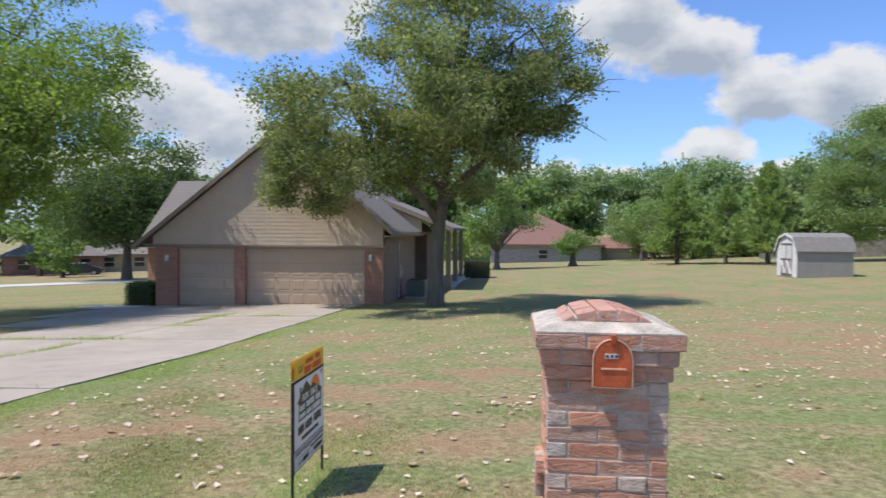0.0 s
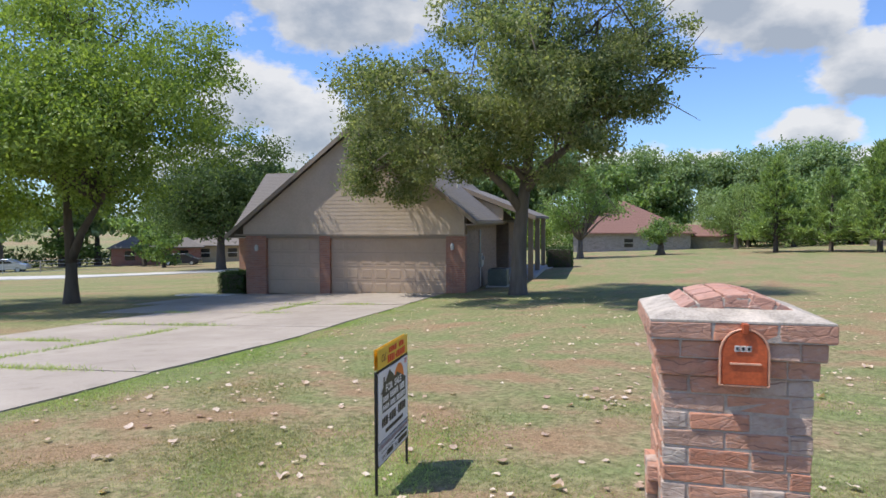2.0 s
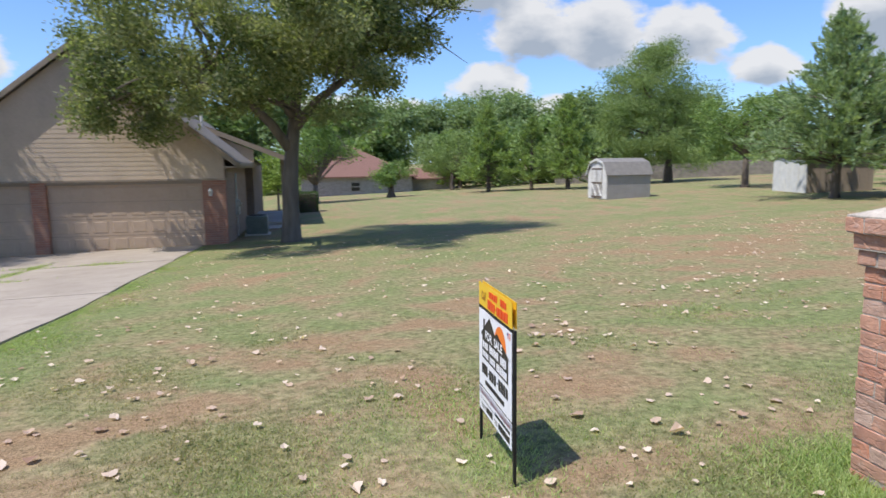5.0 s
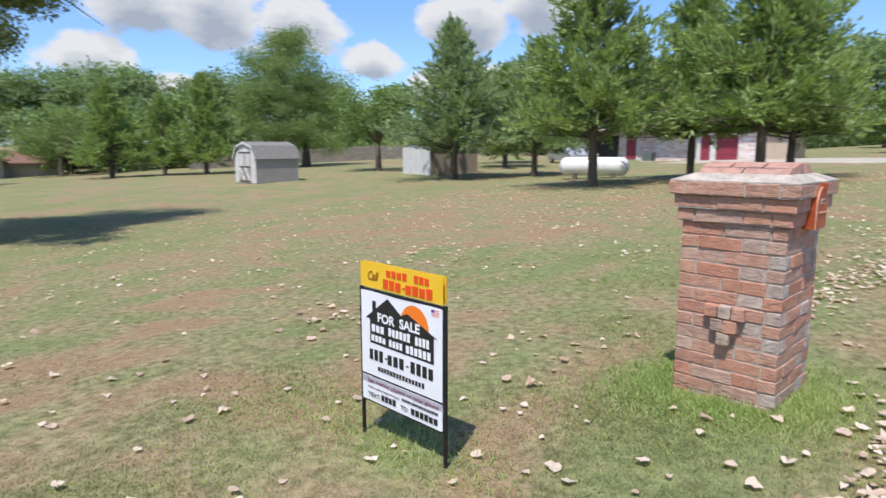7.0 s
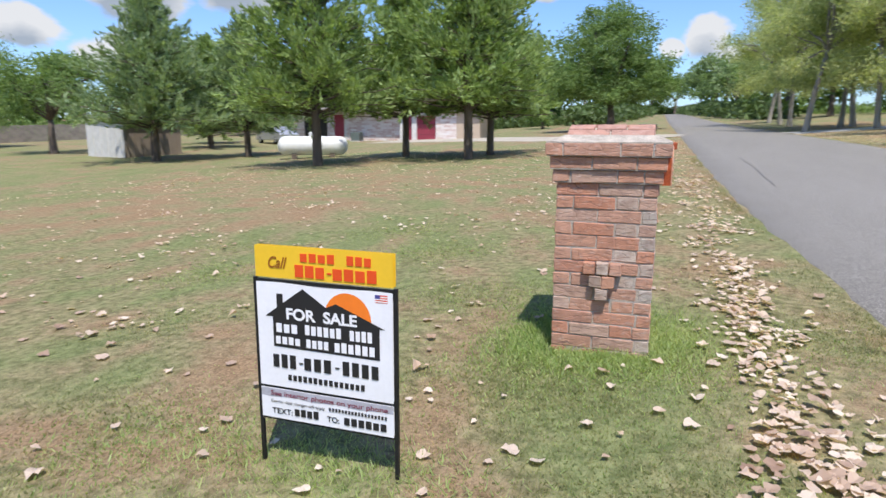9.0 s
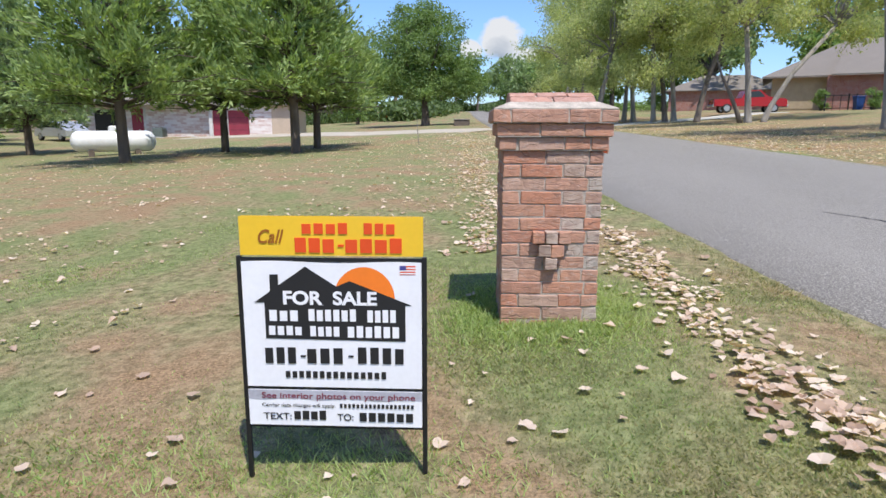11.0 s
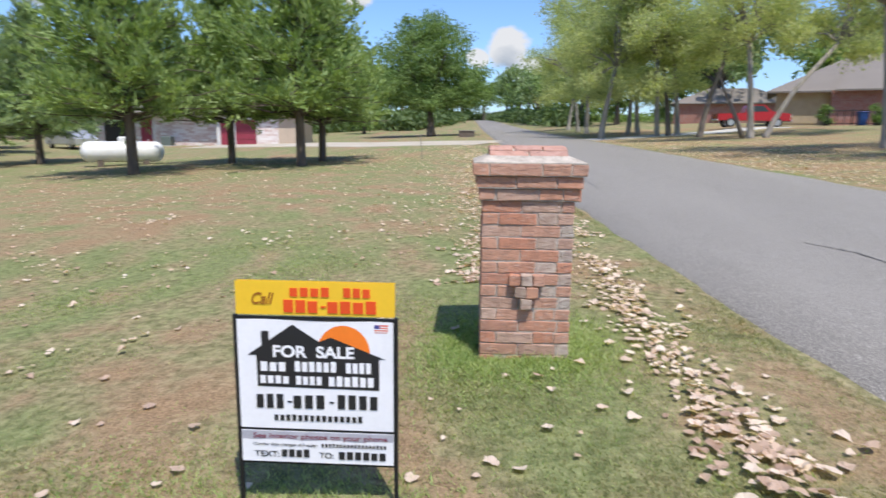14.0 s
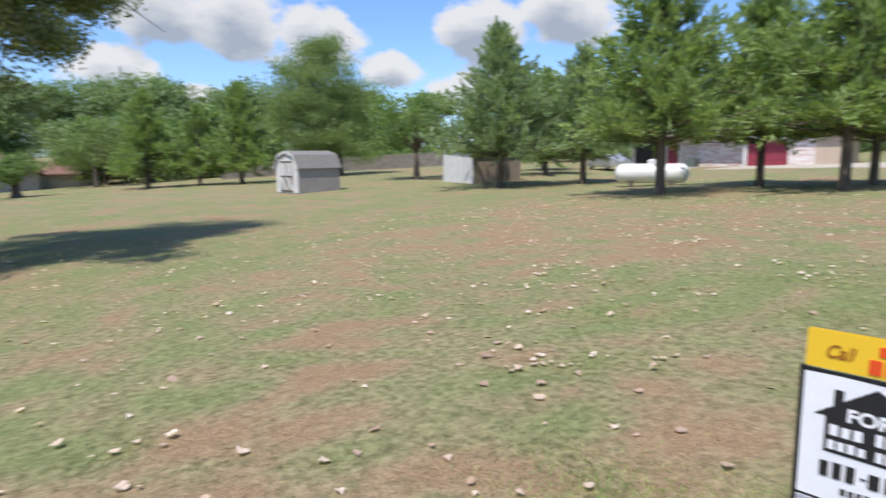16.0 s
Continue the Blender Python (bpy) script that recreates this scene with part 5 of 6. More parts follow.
        # shade of the fold above, painted as a wavy grey strip
        fold_shade = [(-0.302, 0.239)] + [(u, 0.206 + 0.004 * math.sin(u * 31)) for u in np.linspace(-0.302, 0.302, 25)] + [(0.302, 0.239)]
        flat(fold_shade, MAT["fold_shade"], low, "painted_fold_shade", 0.0020)
        letters(low, "See interior photos on your phone", MAT["maroon_ink"], X(412), Z(550, 708), 0.021, X(688) - X(412))
        letters(low, "Carrier data charges will apply.", MAT["ink"], X(412), Z(550, 723), 0.012, X(545) - X(412))
        bars(low, X(553), X(688), Z(620, 724), Z(620, 717), 18, MAT["ink"], 0.4)
        letters(low, "TEXT:", MAT["ink"], X(414), Z(550, 746), 0.024, X(465) - X(414))
        letters(low, "TO:", MAT["ink"], X(548), Z(550, 746), 0.024, X(577) - X(548))
        bars(low, X(470), X(531), Z(500, 745), Z(500, 729), 4, MAT["ink"], 0.25)
        bars(low, X(588), X(688), Z(640, 748), Z(640, 732), 6, MAT["ink"], 0.25)
        letters(top, "Call", MAT["brown_ink"], X(417), 0.758, 0.045, X(466) - X(417), 0.35)
        bars(top, X(497), X(580), 0.790, 0.827, 4, MAT["red_ink"], 0.26)
        bars(top, X(603), X(660), 0.790, 0.827, 3, MAT["red_ink"], 0.26)
        bars(top, X(484), X(556), 0.727, 0.777, 3, MAT["red_ink"], 0.2)
        bars(top, X(558), X(568), 0.747, 0.755, 1, MAT["red_ink"], 0.0)
        bars(top, X(571), X(672), 0.727, 0.777, 4, MAT["red_ink"], 0.2)
    return s


build_sign()


# ---- the house with the garage ----
def wall_box(name, parent, x0, x1, y0, y1, z0, z1, mat):
    return part(name, boxed(x0, x1, y0, y1, z0, z1), mat, parent)


def roof_plane(parent, pts, thick, mat, name="roof"):
    """A roof slope as a slab: four corners, given its thickness downwards."""
    bm = shape()
    hi = [bm.verts.new(p) for p in pts]
    lo = [bm.verts.new((p[0], p[1], p[2] - thick)) for p in pts]
    bm.faces.new(hi)
    bm.faces.new(lo[::-1])
    n = len(pts)
    for i in range(n):
        bm.faces.new((lo[i], lo[(i + 1) % n], hi[(i + 1) % n], hi[i]))
    return part(name, bm, mat, parent)


def sectional_door(parent, x0, x1, z0, z1, y, cols, name="garage_door"):
    d = part(name, boxed(x0, x1, y, y + 0.05, z0, z1), MAT["taupe_door"], parent, "closed taupe panelled garage door")
    rows = 4
    ph, pw = (z1 - z0) / rows, (x1 - x0) / cols
    for r in range(rows):
        part("joint", boxed(x0, x1, y - 0.004, y + 0.002, z0 + r * ph - 0.006, z0 + r * ph + 0.006), MAT["taupe_trim"], d)
        for c in range(cols):
            a, b = x0 + c * pw + 0.07, x0 + (c + 1) * pw - 0.07
            bm = shape()
            zz0, zz1 = z0 + r * ph + 0.09, z0 + (r + 1) * ph - 0.09
            o = [bm.verts.new(p) for p in ((a, y - 0.002, zz0), (b, y - 0.002, zz0), (b, y - 0.002, zz1), (a, y - 0.002, zz1))]
            i1 = [bm.verts.new(p) for p in ((a + 0.03, y - 0.009, zz0 + 0.03), (b - 0.03, y - 0.009, zz0 + 0.03), (b - 0.03, y - 0.009, zz1 - 0.03), (a + 0.03, y - 0.009, zz1 - 0.03))]
            for k in range(4):
                bm.faces.new((o[k], o[(k + 1) % 4], i1[(k + 1) % 4], i1[k]))
            bm.faces.new(i1)
            part("panel", bm, MAT["taupe_door"], d)
    return d


def build_house():
    h = thing("house", None, "brick house with a taupe garage gable and grey shingle roof", "house")
    zb, F = -1.62, 21.3
    XR, XL = -5.5, -15.05
    trim = 1.08
    # garage front: brick posts between the doors
    for x0, x1 in ((-6.27, XR), (-11.66, -11.2), (XL, -14.1)):
        wall_box("wall", h, x0, x1, F, F + 0.4, zb, trim, MAT["house_brick"])
    sectional_door(h, -11.2, -6.27, -1.33, trim - 0.1, F + 0.16, 8)
    sectional_door(h, -14.1, -11.66, -1.36, trim - 0.1, F + 0.16, 4)
    for x0, x1 in ((-11.2, -6.27), (-14.1, -11.66)):
        part("head_trim", boxed(x0, x1, F + 0.03, F + 0.3, trim - 0.1, trim), MAT["taupe_trim"], h)
    part("fascia_band", boxed(XL - 0.5, XR + 0.06, F - 0.07, F + 0.3, trim, trim + 0.07), MAT["taupe_trim"], h)
    # side and back walls
    wall_box("wall", h, XR - 0.25, XR, F + 0.402, 29.4, zb, 1.78, MAT["side_brick"])
    wall_box("wall", h, XL, XL + 0.25, F + 0.402, 26.6, zb, 1.08, MAT["side_brick"])
    wall_box("wall", h, -18.6, XL - 0.003, 26.6, 26.85, zb, 1.1, MAT["house_brick"])
    wall_box("wall", h, -18.6, -18.35, 26.853, 39, zb, 1.1, MAT["house_brick"])
    # wall below the porch roof, the deep shade there put into its colour
    wall_box("wall", h, -7.2, -6.95, 29.4, 34.2, zb, 2.2, MAT["dark"])
    wall_box("wall", h, -7.2, XR, 34.2, 34.45, zb, 1.9, MAT["side_brick"])
    wall_box("wall", h, XR - 0.25, XR, 34.453, 42, zb, 1.78, MAT["side_brick"])
    wall_box("wall", h, -18.35, XR, 39.0, 39.25, zb, 1.78, MAT["side_brick"])
    # gable of lapped boards
    pk = (-9.9, 5.62)
    lslope = lambda z: -15.75 + (z - 1.08) / (pk[1] - 1.08) * (pk[0] + 15.75)
    rslope = lambda z: min(XR + 0.02, -5.2 - (z - 1.72) / (pk[1] - 1.72) * (-5.2 - pk[0]))
    z, step = trim + 0.07, 0.155
    while z < pk[1] - 0.2:
        z1 = min(z + step, pk[1] - 0.1)
        a0, b0, a1, b1 = max(lslope(z) + 0.1, XL - 0.1), rslope(z) - 0.04, max(lslope(z1) + 0.1, XL - 0.1), rslope(z1) - 0.04
        bm = shape()
        y0, y1 = F - 0.019, F - 0.013
        v = [bm.verts.new(p) for p in ((a0, y0, z), (b0, y0, z), (b1, y1, z1), (a1, y1, z1), (a0, F + 0.1, z), (b0, F + 0.1, z), (b1, F + 0.1, z1), (a1, F + 0.1, z1))]
        for q in ((0, 1, 2, 3), (4, 7, 6, 5), (0, 4, 5, 1), (1, 5, 6, 2), (2, 6, 7, 3), (3, 7, 4, 0)):
            bm.faces.new([v[i] for i in q])
        part("board", bm, MAT["taupe"], h)
        z += step
    # garage roof, ridge running back from the front gable
    yb, yf = 34.0, F - 0.28
    roof_plane(h, [(-15.85, yf, 1.12), (pk[0], yf, pk[1] + 0.12), (pk[0], yb, pk[1] + 0.12), (-15.85, yb, 1.12)], 0.12, MAT["shingle"])
    roof_plane(h, [(pk[0], yf, pk[1] + 0.12), (-5.05, yf, 1.72), (-5.05, 30.0, 1.72), (-5.05, yb, 1.72), (pk[0], yb, pk[1] + 0.12)], 0.12, MAT["shingle"])
    for a, b in (((-15.87, 1.10), (pk[0], pk[1] + 0.10)), ((pk[0], pk[1] + 0.10), (-5.03, 1.70))):
        part("rake_board", prism([a, b, (b[0], b[1] - 0.2), (a[0], a[1] - 0.2)], yf - 0.035, yf - 0.003), MAT["taupe_trim"], h)
    part("soffit", boxed(-5.45, -5.06, yf + 0.05, 29.4, 1.50, 1.56), MAT["taupe_trim"], h)
    part("gutter", boxed(-5.05, -4.95, yf + 0.02, 29.3, 1.56, 1.68, 0.01), MAT["taupe_trim"], h)
    # main block with its ridge along the front
    roof_plane(h, [(-18.95, 26.2, 0.98), (-10.0, 26.2, 0.98), (-10.0, 30.2, 4.45), (-18.95, 30.2, 4.45)], 0.14, MAT["shingle"])
    roof_plane(h, [(-18.95, 30.2, 4.45), (-8.5, 30.2, 4.45), (-7.5, 39.6, 1.2), (-18.95, 39.6, 1.2)], 0.14, MAT["shingle"])
    part("wall", prism([(26.6, 1.0), (30.2, 4.25), (39.0, 1.2)], -18.6, -18.4, "x"), MAT["taupe"], h)
    # porch roof over the side entrance, with posts
    roof_plane(h, [(-7.6, 28.2, 3.62), (-3.4, 28.2, 1.95), (-3.4, 38.0, 1.95), (-7.6, 38.0, 3.62)], 0.13, MAT["shingle"])
    part("rake_board", prism([(-7.6, 3.60), (-3.38, 1.93), (-3.38, 1.71), (-7.6, 3.38)], 28.15, 28.195), MAT["taupe_trim"], h)
    part("gable_infill", prism([(-7.0, 3.1), (-5.0, 2.3), (-5.0, 1.75), (-7.0, 1.75)], 28.3, 28.45), MAT["taupe"], h)
    for y in (29.3, 33.2, 37.4):
        part("porch_post", boxed(-3.85, -3.6, y - 0.12, y + 0.12, gz(-3.7, y) - 0.1, 1.9, 0.01), MAT["taupe_trim"], h)
    part("porch_slab", boxed(-6.9, -3.5, 29.42, 38.0, -1.7, -1.12), MAT["street"], h)
    d = part("entry_door", boxed(-6.94, -6.90, 30.4, 31.4, -1.1, 0.95), MAT["dark"], h, "dark entrance door")
    part("door_trim", boxed(-6.94, -6.89, 30.25, 30.4, -1.1, 1.05), MAT["white_paint"], d)
    part("vent_pipe", cylinder(shape(), (-6.9, 26.5, 3.1), (-6.9, 26.5, 3.75), 0.05), MAT["white_paint"], h)
    part("vent_pipe", cylinder(shape(), (-8.4, 29.5, 4.2), (-8.4, 29.5, 5.0), 0.05), MAT["white_paint"], h)
    return h


build_house()


def wall_lamp(x, y, z):
    w = thing("wall_lamp", pose(x, y, z), "small pale wall lantern on a brick post", "lamp", "garage lanterns")
    part("bracket", boxed(-0.05, 0.05, -0.03, 0.0, -0.12, 0.1, 0.006), MAT["metal"], w)
    part("shade", tube(shape(), [(0, -0.11, -0.14), (0, -0.11, 0.04), (0, -0.11, 0.13)], [0.055, 0.075, 0.015], 8), MAT["white_paint"], w)


wall_lamp(-6.0, 21.3, 0.68)
wall_lamp(-14.5, 21.3, 0.58)


def air_unit(x, y):
    z = gz(x, y)
    a = thing("air_conditioner", pose(x, y, z), "grey-green outdoor cooling unit beside the wall", "air conditioner")
    part("pad", boxed(-0.5, 0.5, -0.5, 0.5, -0.15, 0.06), MAT["street"], a)
    part("body", boxed(-0.42, 0.42, -0.42, 0.42, 0.06, 0.80, 0.03), MAT["ac"], a)
    for i in range(9):
        zz = 0.14 + i * 0.065
        part("louvre", boxed(-0.44, 0.44, -0.44, -0.425, zz, zz + 0.035), MAT["ac"], a)
    part("fan_guard", tube(shape(), [(0, 0, 0.79), (0, 0, 0.83)], [0.36, 0.34], 20), MAT["iron"], a)


air_unit(-4.75, 25.2)


def meter(x, y):
    m = thing("power_meter", pose(x, y, 0), "grey electricity meter with conduit on the side wall", "meter")
    part("cabinet", boxed(0.0, 0.14, -0.16, 0.16, -0.35, 0.25, 0.01), MAT["metal"], m)
    part("dial", tube(shape(), [(0.13, 0, 0.05), (0.22, 0, 0.05)], [0.09, 0.085], 14), MAT["metal"], m)
    part("conduit", cylinder(shape(), (0.05, 0, 0.25), (0.05, 0, 1.3), 0.035), MAT["metal"], m)
    part("conduit", cylinder(shape(), (0.05, 0.05, -1.2), (0.05, 0.05, -0.35), 0.03), MAT["white_paint"], m)
    part("junction_box", boxed(0.0, 0.1, 0.4, 0.62, -0.3, 0.1, 0.01), MAT["white_paint"], m)


meter(-5.5, 24.4)


def hedge(name, x, y, w, d, h, label):
    rng = np.random.default_rng(int(abs(x * 10)))
    t = thing(name, on_ground(x, y), label, "hedge")
    bm = boxed(-w / 2 + 0.08, w / 2 - 0.08, -d / 2 + 0.08, d / 2 - 0.08, 0, h - 0.08)
    part("stem_mass", bm, MAT["brown_board"], t)
    n = 5200
    p = rng.uniform(-0.5, 0.5, (n, 3)) * (w, d, h) + (0, 0, h / 2)
    k = rng.integers(0, 5, n)
    p[k == 0, 0], p[k == 1, 0], p[k == 2, 1], p[k == 3, 1], p[k == 4, 2] = -w / 2, w / 2, -d / 2, d / 2, h
    p += rng.normal(0, 0.03, (n, 3))
    V, Fc = leaves_at(p, rng.uniform(0.05, 0.1, n), rng, 0, 0.6)
    from_arrays("foliage", V, Fc, MAT["leaf_hedge"], t)


hedge("boxwood_hedge", -15.85, 22.0, 1.1, 1.3, 0.95, "clipped dark green bush at the garage corner")


def shrub(x, y, w, h, label):
    rng = np.random.default_rng(int(abs(x * 10)))
    t = thing("garden_shrub", on_ground(x, y), label, "shrub")
    bm = shape()
    for k in range(7):
        a = k * 0.9
        tube(bm, [(0, 0, -0.1), (0.2 * w * math.cos(a), 0.2 * w * math.sin(a), h * 0.4), (0.4 * w * math.cos(a), 0.4 * w * math.sin(a), h * 0.8)], [0.04, 0.03, 0.01], 5)
    part("stems", bm, MAT["bark"], t)
    cen, pts = crown_points([((0, 0, h * 0.55), (w / 2, w / 2, h * 0.45))], 60, 34, rng, 0.16)
    V, Fc = leaves_at(pts, rng.uniform(0.1, 0.17, len(pts)), rng, 0.1, 0.6)
    from_arrays("foliage", V, Fc, MAT["leaf_deep"], t)


shrub(50.2, -28.7, 1.3, 1.5, "leafy green shrub beside the tan garage")
shrub(47.0, -31.0, 1.0, 1.6, "leafy green shrub behind the iron fence")
hedge("boxwood_hedge", -2.8, 39.5, 1.6, 1.8, 1.25, "clipped dark green bush beside the house path")


# ---- outbuildings ----
def barn_shed():
    s = thing("garden_shed", pose(15.3, 33.7, gz(15.3, 33.7) - 0.02, 0, 0, 4), "grey barn-style garden shed with white trim and a shingle roof", "shed")
    L, W, e, t = 3.05, 2.3, 1.62, 2.5
    prof = [(0, 0), (W, 0), (W, e), (W - 0.42, t - 0.22), (W / 2, t), (0.42, t - 0.22), (0, e)]
    part("body", prism(prof, 0, L, "x"), MAT["shed"], s)
    outer = [(-0.1, e - 0.1), (0.36, t - 0.18), (W / 2, t + 0.05), (W - 0.36, t - 0.18), (W + 0.1, e - 0.1)]
    for (a, b) in zip(outer[:-1], outer[1:]):
        roof_plane(s, [(-0.12, a[0], a[1]), (-0.12, b[0], b[1]), (L + 0.12, b[0], b[1]), (L + 0.12, a[0], a[1])], 0.05, MAT["shed_roof"])
    for (a, b) in zip(outer[:-1], outer[1:]):
        part("trim", prism([a, b, (b[0], b[1] - 0.13), (a[0], a[1] - 0.13)], -0.14, -0.121, "x"), MAT["white_paint"], s)
    part("face", prism([(0.03, 0.05), (W - 0.03, 0.05), (W - 0.03, e), (W - 0.45, t - 0.26), (W / 2, t - 0.05), (0.45, t - 0.26), (0.03, e)], -0.02, -0.003, "x"), MAT["white_paint"], s, "white boarded front")
    for k in (0, 1):
        y0 = W / 2 - 0.62 + k * 0.64
        d = part("door", boxed(-0.05, -0.022, y0, y0 + 0.60, 0.1, 1.95), MAT["shed"], s, "grey door with white cross-braces")
        for z in (0.12, 0.98, 1.85):
            part("rail", boxed(-0.07, -0.05, y0, y0 + 0.60, z, z + 0.09), MAT["brown_board"], d)
        part("batten", boxed(-0.07, -0.05, y0 + 0.07, y0 + 0.26, 1.08, 1.82), MAT["white_paint"], d)
        part("batten", boxed(-0.07, -0.05, y0 + 0.33, y0 + 0.53, 1.08, 1.82), MAT["white_paint"], d)
        for sgn in (0, 1):
            ya, yb = (y0 + 0.05, y0 + 0.55) if sgn else (y0 + 0.55, y0 + 0.05)
            part("brace", cylinder(shape(), (-0.06, ya, 0.22), (-0.06, yb, 0.97), 0.04, 4), MAT["white_paint"], d)
    for i in range(15):
        x = 0.1 + i * 0.195
        part("groove", boxed(x, x + 0.012, -0.006, 0.002, 0.05, e - 0.1), MAT["fence"], s)


barn_shed()


def white_outbuilding():
    s = thing("outbuilding", pose(25.85, 29.6, gz(25.85, 29.6), 0, 0, -12), "small boarded outbuilding with a white end and a shade-darkened side under a juniper", "shed")
    L, W, H = 3.9, 3.7, 2.15
    # the juniper's shade on this side is put into its darker colour
    part("body", boxed(0, L, 0, W, -0.1, H), MAT["taupe_trim"], s, "boarded side, grey-brown darkened for the juniper's shade")
    part("face", boxed(-0.03, -0.003, 0.0, W, 0.0, H), MAT["white_paint"], s, "white painted end")
    roof_plane(s, [(-0.2, -0.2, H + 0.02), (-0.2, W + 0.2, H + 0.3), (L + 0.2, W + 0.2, H + 0.3), (L + 0.2, -0.2, H + 0.02)], 0.1, MAT["shingle"])
    for i in range(5):
        part("batten", boxed(-0.055, -0.03, 0.15 + i * 0.7, 0.2 + i * 0.7, 0.02, H), MAT["white_paint"], s)
    # battens in the same shade-darkened colour
    for i in range(8):
        part("batten", boxed(0.2 + i * 0.48, 0.24 + i * 0.48, -0.02, -0.002, 0.02, H), MAT["taupe_trim"], s)


white_outbuilding()


def propane_tank():
    t = thing("propane_tank", pose(24.8, 16.4, gz(24.8, 16.4), 0, 0, -60), "long white propane tank standing on the lawn", "tank")
    L, r, zc = 3.5, 0.47, 0.62
    path, rad = [], []
    for a in np.linspace(0.02, math.pi / 2, 7):
        path.append((-L / 2 + r * 0.8 * (1 - math.cos(a)), 0, zc))
        rad.append(r * math.sin(a) if a > 0.1 else 0.04)
    path += [(-x, 0, zc) for x, _, _ in path[::-1]]
    rad += rad[::-1]
    part("vessel", tube(shape(), path, rad, 24), MAT["tank"], t, smooth=True)
    for x in (-0.95, 0.95):
        part("saddle", boxed(x - 0.12, x + 0.12, -0.4, 0.4, -0.1, zc - 0.38), MAT["brown_board"], t)
    part("dome", tube(shape(), [(0, 0, zc + r - 0.05), (0, 0, zc + r + 0.16), (0, 0, zc + r + 0.22)], [0.2, 0.2, 0.1], 14), MAT["tank"], t)
    for x in (-1.1, 1.1):
        ring = shape()
        tube(ring, [(x, 0.05 * math.cos(a), zc + r + 0.03 + 0.05 * math.sin(a)) for a in np.linspace(0, math.pi, 6)], 0.012, 5)
        part("lifting_lug", ring, MAT["tank"], t)


propane_tank()


# ---- neighbouring houses ----
def white_brick_house():
    h = thing("neighbour_house", pose(50, 0, 0.35), "whitewashed brick house with maroon doors", "house")
    H = 2.7
    z0 = -0.7
    part("wall", boxed(0, 0.25, 21.8, 33.5, z0, H), MAT["white_brick"], h)
    part("wall", boxed(-0.6, -0.35, 16.5, 18.4, z0, H), MAT["white_brick"], h)
    part("wall", boxed(-0.6, -0.35, 14.4, 16.497, z0, H), MAT["taupe"], h, "plain grey-brown end wall")
    part("wall", boxed(-0.6, 0.0, 21.5, 21.797, z0, H), MAT["white_paint"], h)
    part("wall", boxed(-0.6, -0.35, 18.4, 21.5, 2.15, H), MAT["white_paint"], h)
    part("wall", boxed(-0.35, 2.6, 14.4, 14.6, z0, H), MAT["taupe"], h)
    part("wall", boxed(0.25, 2.6, 33.3, 33.5, z0, H), MAT["white_brick"], h)
    for y0, y1 in ((18.4, 20.2), (20.65, 21.5)):
        d = part("garage_door", boxed(-0.42, -0.37, y0, y1, 0.02, 2.15), MAT["maroon"], h, "closed maroon garage door")
        for k in range(4):
            part("joint", boxed(-0.43, -0.42, y0, y1, 0.5 * k + 0.03, 0.5 * k + 0.05), MAT["dark"], d)
    part("door_post", boxed(-0.6, -0.35, 20.2, 20.65, z0, 2.15), MAT["white_paint"], h)
    part("entry_door", boxed(-0.06, -0.02, 27.6, 28.6, 0.1, 2.3), MAT["maroon"], h, "maroon entrance door")
    part("door_trim", boxed(-0.05, 0.0, 27.4, 27.6, 0.0, 2.4), MAT["white_paint"], h)
    # the porch is only its shade: a near-black sheet on the wall
    part("porch_shade", boxed(-0.05, -0.003, 29.4, 31.8, 0.0, 2.2), MAT["dark"], h)
    roof_plane(h, [(-1.1, 13.8, H), (-1.1, 34.2, H), (1.2, 32, 3.9), (1.2, 16.0, 3.9)], 0.15, MAT["shingle_tan"])
    roof_plane(h, [(-1.1, 13.8, H), (1.2, 16.0, 3.9), (3.5, 13.8, H)], 0.15, MAT["shingle_tan"])
    roof_plane(h, [(-1.1, 34.2, H), (3.5, 34.2, H), (1.2, 32, 3.9)], 0.15, MAT["shingle_tan"])
    part("wall", boxed(2.4, 2.6, 14.6, 33.3, z0, H), MAT["white_brick"], h)
    return h


white_brick_house()
air_unit(48.9, 25.8)


def brown_hip_house():
    h = thing("far_house", pose(3.4, 76, -2.0), "grey brick house with a red-brown hip roof", "house")
    part("wall", boxed(-6.5, 7.0, 0, 10, -0.3, 2.35), MAT["grey_brick"], h)
    w = part("window", boxed(-0.5, 0.5, -0.05, -0.003, 0.55, 1.55), MAT["glass"], h, "small dark window")
    part("window_frame", boxed(-0.55, 0.55, -0.07, -0.052, 1.02, 1.08), MAT["white_paint"], w)
    e = 2.3
    roof_plane(h, [(-7.1, -0.6, e), (7.6, -0.6, e), (-0.4, 4, 6.2), (-1.0, 4, 6.2)], 0.15, MAT["shingle_red"])
    roof_plane(h, [(7.6, -0.6, e), (7.6, 10.6, e), (-0.4, 6.5, 6.2), (-0.4, 4, 6.2)], 0.15, MAT["shingle_red"])
    roof_plane(h, [(-7.1, -0.6, e), (-1.0, 4, 6.2), (-1.0, 6.5, 6.2), (-7.1, 10.6, e)], 0.15, MAT["shingle_red"])
    part("wing", boxed(7.0, 13.0, 2, 9, -0.3, 1.9), MAT["grey_brick"], h)
    roof_plane(h, [(6.9, 1.5, 1.9), (13.6, 1.5, 1.9), (11, 5, 3.2), (6.9, 5, 3.2)], 0.15, MAT["shingle_red"])


brown_hip_house()


